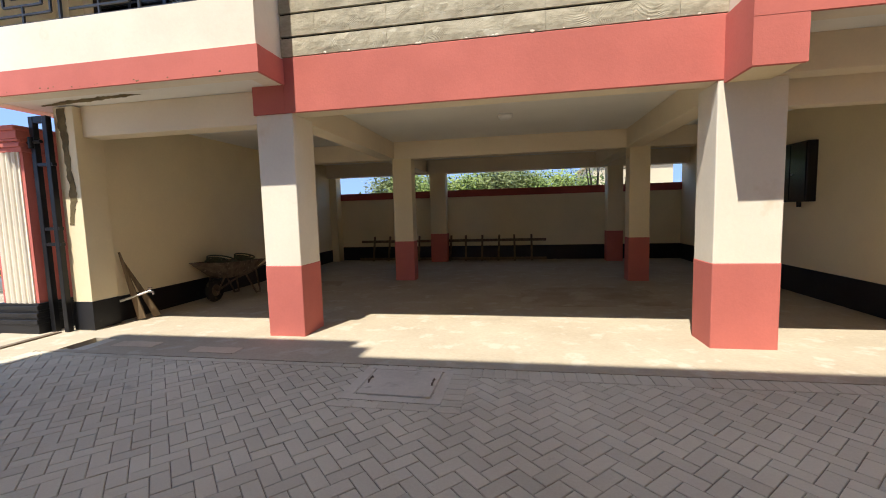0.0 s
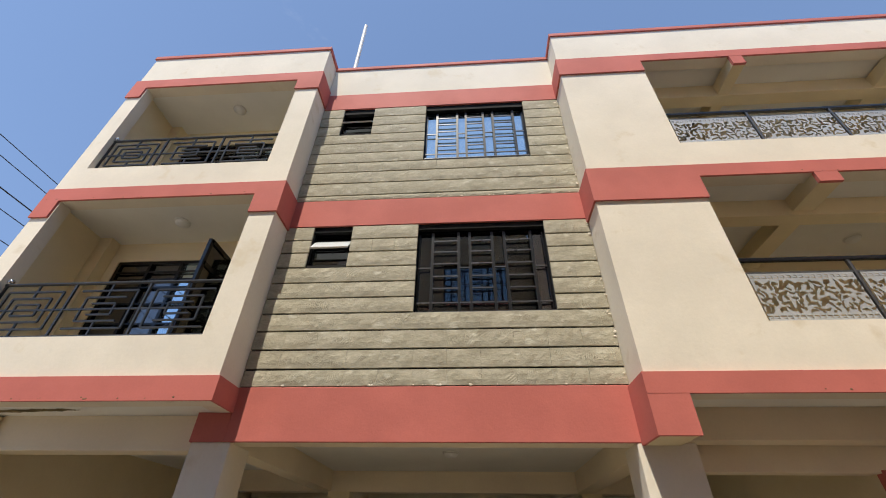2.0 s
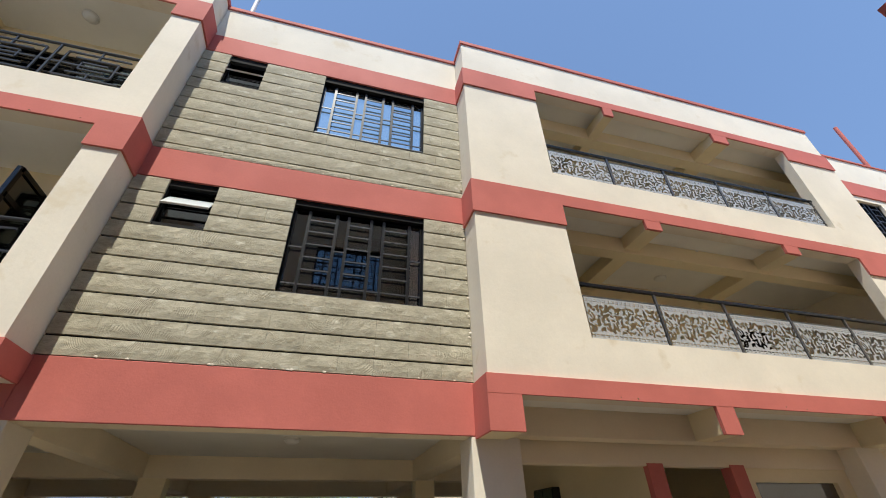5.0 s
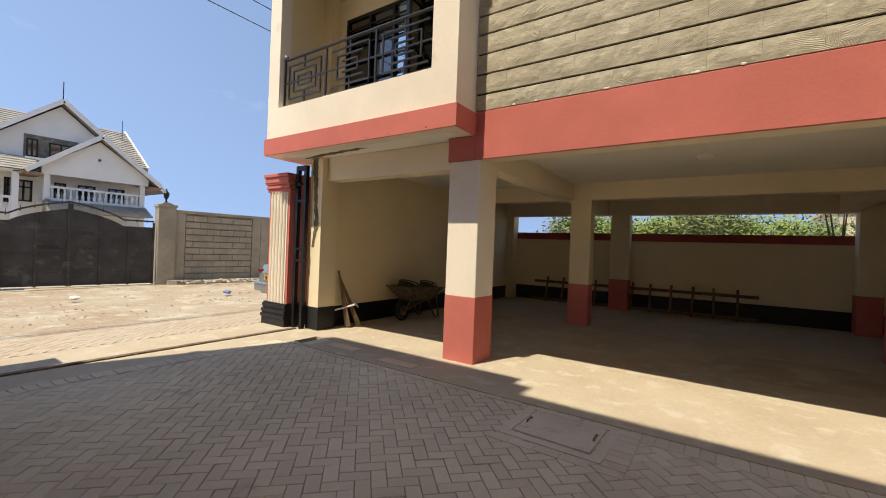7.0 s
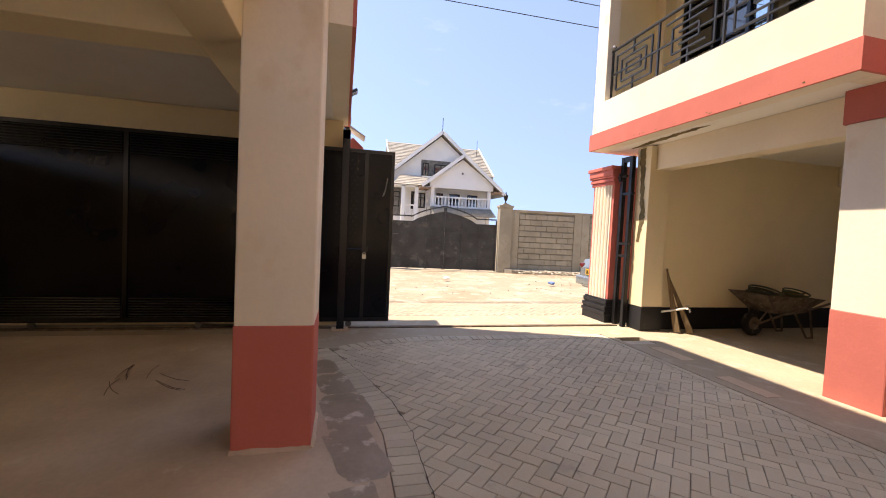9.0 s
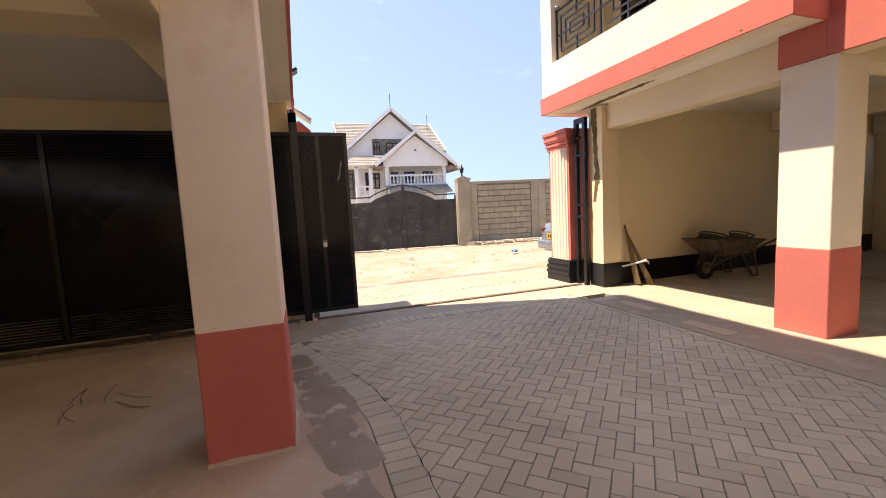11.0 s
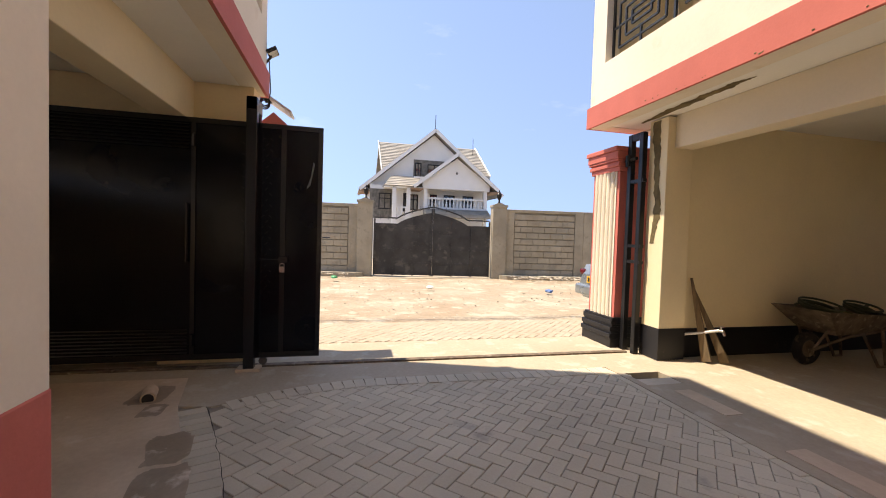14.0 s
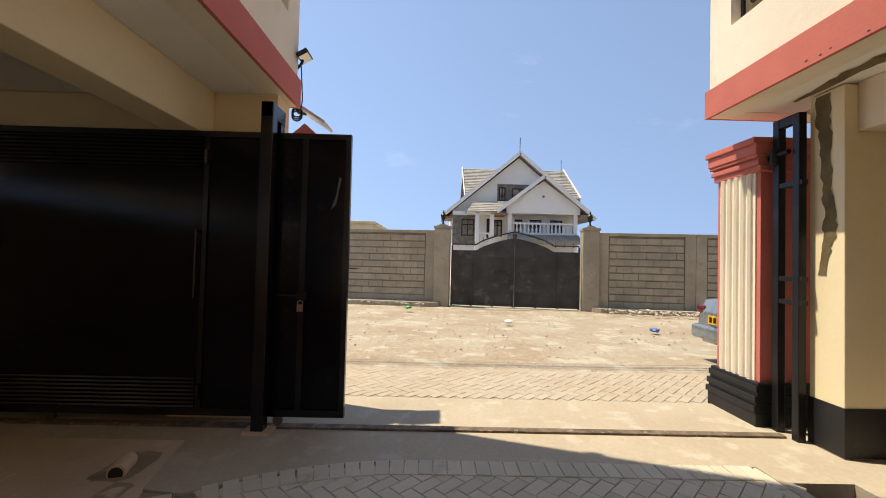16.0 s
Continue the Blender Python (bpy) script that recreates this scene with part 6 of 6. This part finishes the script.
def parked_car():
    """A saloon seen from behind, heading along +y."""
    x0, y0 = -9.0, 5.86
    cx = x0 + 0.85
    t = thing("parked_car", (cx, y0 + 2.2, -0.07), "silver blue saloon car parked on the street", "car")
    secs = [(0.0, 0.45, 0.80, 0.70), (0.10, 0.30, 0.98, 0.80), (0.55, 0.24, 1.02, 0.84), (1.2, 0.22, 1.0, 0.85), (2.8, 0.22, 0.98, 0.85), (3.9, 0.22, 0.86, 0.83), (4.3, 0.28, 0.72, 0.72), (4.42, 0.36, 0.62, 0.6)]
    b = bmesh.new()
    rings = []
    for d, lo, hi, hw in secs:
        prof = [(-hw * 0.92, lo), (-hw, lo + 0.12), (-hw, (lo + hi) / 2), (-hw * 0.96, hi - 0.1), (-hw * 0.84, hi), (hw * 0.84, hi), (hw * 0.96, hi - 0.1), (hw, (lo + hi) / 2), (hw, lo + 0.12), (hw * 0.92, lo)]
        rings.append([b.verts.new((cx + u, y0 + d, z - 0.07)) for u, z in prof])
    for p, q in zip(rings, rings[1:]):
        for k in range(10):
            b.faces.new((p[k], p[(k + 1) % 10], q[(k + 1) % 10], q[k]))
    b.faces.new(rings[0][::-1])
    b.faces.new(rings[-1])
    bevelled(b, 0.02, 2)
    part("body", b, CARP, t, smooth=True)
    b = bmesh.new()
    rings = []
    for d, z, hw in ((0.5, 0.98, 0.70), (1.0, 1.40, 0.58), (2.2, 1.43, 0.58), (3.1, 0.95, 0.70)):
        rings.append([b.verts.new((cx + u, y0 + d, zz - 0.07)) for u, zz in ((-hw - 0.06, 0.92), (-hw, z), (hw, z), (hw + 0.06, 0.92))])
    for p, q in zip(rings, rings[1:]):
        for k in range(3):
            b.faces.new((p[k], p[k + 1], q[k + 1], q[k]))
    cab = part("cabin", b, GLASSD, t, "dark glazed cabin", smooth=True)
    b = bmesh.new()
    v = [(cx - 0.58, y0 + 0.98, 1.345), (cx + 0.58, y0 + 0.98, 1.345), (cx + 0.58, y0 + 2.25, 1.375), (cx - 0.58, y0 + 2.25, 1.375)]
    prism(b, [(p[0], p[1]) for p in v], "z", 1.345, 1.385)
    part("roof", b, CARP, t)
    b = bmesh.new()
    bx(b, cx - 0.80, cx + 0.80, y0 - 0.07, y0 + 0.15, 0.30, 0.52)
    bevelled(b, 0.05, 3)
    part("rear_bumper", b, CARP, t, smooth=True)
    for s in (-1, 1):
        b = bmesh.new()
        bx(b, cx + s * 0.66 - 0.09, cx + s * 0.66 + 0.09, y0 + 0.0, y0 + 0.12, 0.70, 0.82)
        bevelled(b, 0.03, 2)
        part("tail_lamp", b, TAIL, t, "red tail lamp", True)
        for d in (0.85, 3.55):
            b = bmesh.new()
            ring(b, (cx + s * 0.76, y0 + d, 0.23), 0.22, 0.085, "x", 22, 8)
            w = part("tyre", b, RUBBER, t, smooth=True)
            b = bmesh.new()
            rod(b, (cx + s * 0.70, y0 + d, 0.23), (cx + s * 0.82, y0 + d, 0.23), 0.17, 16)
            part("rim", b, GREYM, w)
    b = bmesh.new()
    bx(b, cx - 0.42, cx + 0.10, y0 - 0.03, y0 - 0.015, 0.56, 0.69)
    plate = part("number_plate", b, AMBER, t, "amber rear number plate")
    b = bmesh.new()
    for k in range(5):
        bx(b, cx - 0.38 + k * 0.09, cx - 0.32 + k * 0.09, y0 - 0.034, y0 - 0.030, 0.585, 0.665)
    part("plate_marks", b, BLACKP, plate)


parked_car()

# loose stones, litter
def rubble(n, where, sizes, seed, name, material, label):
    random.seed(seed)
    b = bmesh.new()
    for _ in range(n):
        x, y = where()
        s = random.uniform(*sizes)
        g = bmesh.ops.create_icosphere(b, subdivisions=1, radius=s)
        m = Matrix.Translation((x, y, -0.085 + s * 0.3)) @ Matrix.Rotation(random.uniform(0, 6.3), 4, "Z") @ Matrix.Diagonal((random.uniform(0.8, 1.5), random.uniform(0.7, 1.1), random.uniform(0.4, 0.75), 1))
        for v in g["verts"]:
            v.co = m @ (v.co * random.uniform(0.8, 1.2))
    return single(name, b, material, label, "stones", "stuff")


rubble(800, lambda: (random.uniform(-15.8, -7.9), random.uniform(-2.5, 11)), (0.006, 0.026), 7, "pebbles", PEBBLE, "scattered pale stones on the earth street")
for y0, y1 in ((2.55, 11.0), (-11.0, -2.55)):
    b = bmesh.new()
    inner = y0 if y0 > 0 else y1
    far = y1 if y0 > 0 else y0
    sg = 1 if y0 > 0 else -1
    prism(b, [(0.1, inner), (0.32, inner + 0.05 * sg), (0.48, inner + 0.28 * sg), (0.52, inner + 0.6 * sg), (0.52, far), (0.1, far)], "z", 0.0, 0.17)
    bmesh.ops.recalc_face_normals(b, faces=b.faces)
    bmesh.ops.transform(b, matrix=FT, verts=b.verts)
    single("wall_foot", b, FENCE, "low cement plinth along the street wall foot", "plinth", "structure")
rubble(260, lambda: ((FT @ Vector((random.uniform(0.3, 1.3) ** 1.5, random.uniform(2.9, 9.0), 0))).to_tuple()[:2]), (0.02, 0.075), 8, "rubble", PEBBLE, "heap of broken stones along the wall foot")
rubble(70, lambda: ((FT @ Vector((random.uniform(0.3, 1.0), random.uniform(-7.0, -2.9), 0))).to_tuple()[:2]), (0.02, 0.06), 9, "rubble", PEBBLE, "broken stones along the wall foot")
for p, mt, lab in (((-14.9, 0.75), GREENP, "scrap of green plastic on the earth"), ((-11.6, 6.6), BLUEP, "scrap of blue plastic on the earth"), ((-12.4, 3.4), PVC, "scrap of white plastic on the earth")):
    b = bmesh.new()
    bmesh.ops.create_icosphere(b, subdivisions=2, radius=0.13)
    for v in b.verts:
        v.co *= 0.7 + 0.6 * abs(noise.noise(v.co * 9 + Vector((p[0], 0, 0))))
        v.co.z = v.co.z * 0.45 - 0.04
        v.co += Vector((p[0], p[1], 0))
    single("litter", b, mt, lab, "litter", group="street litter")

# overhead cables along the street, between poles
CABLES = ((-9.4, 6.82), (-9.3, 7.3), (-9.4, 7.73), (-9.35, 8.25), (-9.4, 8.65))
for yp in (-48.0, 48.0):
    t = thing("utility_pole", (-9.75, yp, -0.1), "tall timber utility pole on the street", "pole", "utility poles")
    b = bmesh.new()
    rod(b, (-9.75, yp, -0.2), (-9.75, yp, 10.0), 0.15, 10, 0.10)
    part("pole", b, WOOD, t, smooth=True)
    for x, z in CABLES:
        b = bmesh.new()
        flat_bar(b, (-9.75, yp, z + 0.44), (x, yp, z + 0.44), 0.06, 0.06)
        part("arm", b, DARKM, t)
for k, (x, z) in enumerate(CABLES):
    b = bmesh.new()
    pts = [(x, -48 + 8 * i, z - 0.06 + 0.5 * ((i - 6) / 6) ** 2) for i in range(13)]
    r = 0.010 if k != 2 else 0.015
    rings = [[b.verts.new((p[0] + r * math.cos(q * 1.2566), p[1], p[2] + r * math.sin(q * 1.2566))) for q in range(5)] for p in pts]
    for p, q in zip(rings, rings[1:]):
        for i in range(5):
            b.faces.new((p[i], p[(i + 1) % 5], q[(i + 1) % 5], q[i]))
    single("overhead_cable", b, BLACKP, "thin dark overhead cable along the street", "cable", group="overhead cables")


# ---- greenery behind the boundary wall ----
def shrub(x, y, h, r, seed, leaf, label, size=0.055, count=1500):
    random.seed(seed)
    t = thing("tree", (x, y, -0.1), label, "tree", "trees behind the wall")
    b = bmesh.new()
    rod(b, (x, y, -0.12), (x + 0.05, y, h * 0.45), 0.09, 8, 0.06)
    tips = []
    for k in range(9):
        a = k * 2.4
        q = (x + r * 0.7 * math.cos(a) * random.uniform(0.5, 1), y + r * 0.7 * math.sin(a) * random.uniform(0.5, 1), h * random.uniform(0.6, 0.9))
        rod(b, (x + 0.03, y, h * (0.25 + 0.02 * k)), q, 0.04, 6, 0.012)
        tips.append(Vector(q))
    part("trunk", b, BARK, t)
    verts, faces = [], []
    for k in range(count):
        c = random.choice(tips) + Vector((random.gauss(0, r * 0.26), random.gauss(0, r * 0.26), random.gauss(0, h * 0.09)))
        u = Vector((random.gauss(0, 1), random.gauss(0, 1), random.gauss(0, 0.6))).normalized()
        w = u.orthogonal().normalized()
        s = size * random.uniform(0.6, 1.3)
        i = len(verts)
        verts += [(c - u * s)[:], (c + w * s * 0.45)[:], (c + u * s)[:], (c - w * s * 0.45)[:]]
        faces.append((i, i + 1, i + 2, i + 3))
    me = bpy.data.meshes.new("crown")
    me.from_pydata(verts, [], faces)
    me.materials.append(leaf)
    ob = new("crown", me)
    ob.parent = t
    ob.matrix_parent_inverse = Matrix.Translation(-Vector(t.location))
    return t


for k, (x, y, h, r) in enumerate(((-6.2, 20.6, 3.2, 1.4), (-4.3, 20.2, 3.3, 1.4), (-2.2, 20.8, 3.2, 1.4), (-0.3, 20.2, 3.35, 1.4), (1.5, 20.6, 3.2, 1.3), (3.0, 21.4, 3.1, 1.2), (-5.2, 22.4, 3.4, 1.5), (-1.0, 22.6, 3.5, 1.5))):
    shrub(x, y, h, r, 30 + k, LEAF if k % 3 else LEAF2, "dense green bush behind the boundary wall", 0.085, 3000)
shrub(2.6, 14.3, 3.3, 0.8, 50, LEAF2, "thin bare branched shrub with few round leaves", 0.05, 170)
shrub(3.5, 14.6, 3.1, 0.8, 51, LEAF2, "thin bare branched shrub with few round leaves", 0.05, 170)

# ---- small flaws of paint and plaster ----
def flecks(name, spots, size, material, label, seed):
    """Small uneven flakes lying on faces that look south."""
    random.seed(seed)
    b = bmesh.new()
    for x, y, z in spots():
        s, n = random.uniform(*size), random.randint(5, 8)
        ring_v = [b.verts.new((x + s * random.uniform(0.6, 1.3) * math.cos(6.283 * k / n), y, z + s * random.uniform(0.35, 0.8) * math.sin(6.283 * k / n))) for k in range(n)]
        tip = b.verts.new((x, y - 0.004, z))
        for k in range(n):
            b.faces.new((ring_v[k], ring_v[(k + 1) % n], tip))
    single(name, b, material, label, "flaws", "stuff")


flecks("paint_chips", lambda: [(random.uniform(a, c), YP - 0.0315, z + random.uniform(0.0, 0.03)) for a, c, z, n in
       ((WX0, WX1, 2.925, 14), (WX0, WX1, 5.965, 8), (RX0, RX1, 2.975, 14), (3.7, 10.0, 5.985, 12), (3.7, 10.0, 9.015, 8)) for _ in range(n)],
       (0.006, 0.016), CRACK, "small dark chips along the lower edges of the red bands", 61)
flecks("mortar_splashes", lambda: [(RX0 - 0.01 - abs(random.gauss(0, 0.02)), YC - 0.012, random.uniform(a, c)) for a, c, n in ((3.3, 5.6, 26), (6.3, 8.6, 24)) for _ in range(n)]
       + [(random.uniform(WX1 + 0.1, RX0 - 0.1), YC - 0.010, z) for z in (3.215, 6.205) for _ in range(16)],
       (0.008, 0.024), CREAM, "pale mortar splashes along the edge of the stone wall", 62)

# ---- stone courses of the recessed wall ----
RECESS = bpy.data.objects["wall_recess"]
random.seed(11)
STONES = {}


def stone_mesh(w, h, kind):
    """A rough faced block: a bevelled face with an uneven, tooled front."""
    key = (round(w, 2), round(h, 3), kind)
    if key not in STONES:
        nu, nv = 6, 3
        verts, faces = [], []
        for j in range(nv + 1):
            for i in range(nu + 1):
                u, v = i / nu, j / nv
                rim = i in (0, nu) or j in (0, nv)
                d = (0.003 if j in (0, nv) else 0.0) + 0.006 * noise.noise((u * 5 + kind * 5.3, v * 4, w * 9)) - (0.0 if rim else 0.002)
                verts.append(((u - 0.5) * key[0], d, (v - 0.5) * key[1]))
        for j in range(nv):
            for i in range(nu):
                a = j * (nu + 1) + i
                faces.append((a, a + 1, a + nu + 2, a + nu + 1))
        edge = [i for i in range(nu)] + [(nu + 1) * j + nu for j in range(nv)] + [(nu + 1) * nv + i for i in range(nu, 0, -1)] + [(nu + 1) * j for j in range(nv, 0, -1)]
        k0 = len(verts)
        verts += [(verts[e][0], 0.045, verts[e][2]) for e in edge]
        m = len(edge)
        for k in range(m):
            faces.append((edge[(k + 1) % m], edge[k], k0 + k, k0 + (k + 1) % m))
        me = bpy.data.meshes.new("stone_block")
        me.from_pydata(verts, [], faces)
        me.materials.append(STONE)
        STONES[key] = me
    return STONES[key]


for joints in ((3.20, 3.416, 3.665, 3.92, 4.17, 4.402, 4.65, 4.906, 5.168, 5.403, 5.66), (6.19, 6.31, 6.59, 6.854, 7.09, 7.345, 7.612, 7.86, 8.117, 8.384, 8.65)):
    for z0, z1 in zip(joints, joints[1:]):
        ch, zc = z1 - z0, (z0 + z1) / 2
        spans, x = [], WX1 + 0.006
        blocks = sorted(w for w in (WIN1, WIN2, VEN1, VEN2) if w[2] < zc < w[3])
        for w in blocks:
            spans.append((x, w[0]))
            x = w[1]
        spans.append((x, RX0 - 0.006))
        for a, c in spans:
            n_st = max(1, round((c - a) / random.uniform(0.36, 0.46)))
            s = (c - a) / n_st
            for k in range(n_st):
                piece("stone_block", stone_mesh(s + 0.0005, ch - 0.026, random.randrange(5)), RECESS, (a + (k + 0.5) * s, YC - 0.002 + random.uniform(-0.0015, 0.0015), zc))

# ---- paving blocks ----
BED = bpy.data.objects["joint_bed"]


def edge_y(x):
    """The curved south border of the paving."""
    pts = ((-5.6, -0.27), (-4.75, 0.06), (-4.3, 0.24), (-3.78, 0.43), (-3.16, 0.62), (-2.63, 0.70), (13, 0.70))
    for (xa, ya), (xb, yb) in zip(pts, pts[1:]):
        if xa <= x <= xb:
            return ya + (yb - ya) * (x - xa) / (xb - xa)
    return 0.7


def edge_x(y):
    """The bowed west border of the paving, towards the gateway."""
    return -5.2 + 0.52 * max(0.0, (1.5 - y) / 1.5) ** 2


def in_yard(x, y):
    return edge_y(x) - 0.04 < y < 4.05 and x > edge_x(y) + 0.02


L, W, G = 0.2, 0.1, 0.0022


def block_verts(cx, cy, c, s, l, w, z, tilt=(0, 0)):
    out = []
    for zz, inset in ((z - 0.03, 0.0), (z - 0.004, 0.0), (z, 0.0035)):
        for u, v in ((-1, -1), (1, -1), (1, 1), (-1, 1)):
            a, b2 = u * (l / 2 - G - inset), v * (w / 2 - G - inset)
            out.append((cx + a * c - b2 * s, cy + a * s + b2 * c, zz + tilt[0] * a + tilt[1] * b2))
    return out


BF = [(0, 1, 5, 4), (1, 2, 6, 5), (2, 3, 7, 6), (3, 0, 4, 7), (4, 5, 9, 8), (5, 6, 10, 9), (6, 7, 11, 10), (7, 4, 8, 11), (8, 9, 10, 11)]


def herringbone(x0, x1, y0, y1, turn):
    """Centres and turns of the blocks of a herringbone over a rectangle."""
    c, s = math.cos(turn), math.sin(turn)
    r = int(max(x1 - x0, y1 - y0) / W) + 8
    mx, my = (x0 + x1) / 2, (y0 + y1) / 2
    for i in range(-r, r):
        for j in range(-r // 2, r // 2):
            ox, oy = (i - 2 * j) * W, (i + 2 * j) * W
            for u, v, a in ((ox + 0.1, oy + 0.05, 0.0), (ox + 0.05, oy + 0.2, math.pi / 2)):
                x, y = mx + u * c - v * s, my + u * s + v * c
                if x0 < x < x1 and y0 < y < y1:
                    yield x, y, turn + a


me_block = bpy.data.meshes.new("paving_block")
me_block.from_pydata(block_verts(0, 0, 1, 0, L, W, 0.0), [], BF)
me_block.materials.append(PAVER)
random.seed(21)
verts, faces = [], []


def joined_block(x, y, a, l=L, w=W, z=0.0):
    k = len(verts)
    verts.extend(block_verts(x, y, math.cos(a), math.sin(a), l, w, z + random.uniform(-0.0025, 0.0015), (random.uniform(-0.01, 0.01), random.uniform(-0.015, 0.015))))
    faces.extend([tuple(k + i for i in f) for f in BF])


for x, y, a in herringbone(-5.5, 9.5, -0.1, 4.06, math.pi / 4):
    if not in_yard(x, y):
        continue
    if -3.45 < x < -0.55 and 0.75 < y < 2.65:
        ob = piece("paving_block", me_block, BED, (x, y, random.uniform(-0.0025, 0.0015)), a)
        ob.rotation_euler = (random.uniform(-0.012, 0.012), random.uniform(-0.010, 0.010), a)
    else:
        joined_block(x, y, a)
# soldier courses along the borders
x = -4.74
while x < 9.4:
    x2 = x + 0.1 / math.hypot(1, (edge_y(x + 0.1) - edge_y(x)) / 0.1)
    a = math.atan2(edge_y(x2) - edge_y(x), x2 - x)
    joined_block((x + x2) / 2 + 0.1 * math.sin(a), (edge_y(x) + edge_y(x2)) / 2 - 0.1 * math.cos(a) + 0.005, a + math.pi / 2, z=0.007)
    x = x2
y = 0.22
while y < 3.9:
    y2 = y + 0.1
    a = math.atan2(y2 - y, edge_x(y2) - edge_x(y))
    joined_block((edge_x(y) + edge_x(y2)) / 2 + 0.09, (y + y2) / 2, a + math.pi / 2, z=0.007)
    y = y2
x = -5.0
while x < 9.4:
    if x < -1.35:
        joined_block(x, 3.925, 0.0, L, 0.09, 0.005)
        x += 0.2
    else:
        joined_block(x, 3.872 if not -1.25 < x < -0.40 else 3.945, math.pi / 2, L if not -1.25 < x < -0.40 else 0.06, 0.1, 0.005)
        x += 0.1
b = bmesh.new()
left, right = [], []
for k in range(150):
    x = -4.72 + k * 0.03
    o, w = 0.012 * noise.noise((x * 9, 3.0, 1.0)), 0.0015 + 0.005 * abs(noise.noise((x * 6, 8.0, 2.0)))
    left.append(b.verts.new((x, edge_y(x) + 0.006 + o - w, 0.0125)))
    right.append(b.verts.new((x, edge_y(x) + 0.006 + o + w, 0.0125)))
for k in range(149):
    b.faces.new((left[k], left[k + 1], right[k + 1], right[k]))
single("paving_crack", b, MORTAR, "dark open joint along the curved border of the paving", "crack", "structure")
for k in range(4):
    joined_block(-1.18 + 0.2 * k, 3.17, -0.02, z=0.004)
for k in range(8):
    joined_block(-0.33, 3.16 + 0.1 * k, 0.0, 0.17, 0.1, 0.007)
me = bpy.data.meshes.new("paving_blocks")
me.from_pydata(verts, [], faces)
me.materials.append(PAVER_J)
ob = new("paving_blocks", me)
tagged(ob, "grey brown concrete paving blocks in herringbone", "", "", "stuff")
ob.parent = BED
verts, faces = [], []
for x, y, a in herringbone(-7.72, -6.58, -4.4, 11.9, math.pi / 4):
    joined_block(x, y, a, z=-0.004)
me = bpy.data.meshes.new("street_paving_blocks")
me.from_pydata(verts, [], faces)
me.materials.append(PAVER_S)
ob = new("street_paving_blocks", me)
tagged(ob, "dusty pale paving blocks of the street edge", "", "", "stuff")
ob.parent = bpy.data.objects["street_bed"]
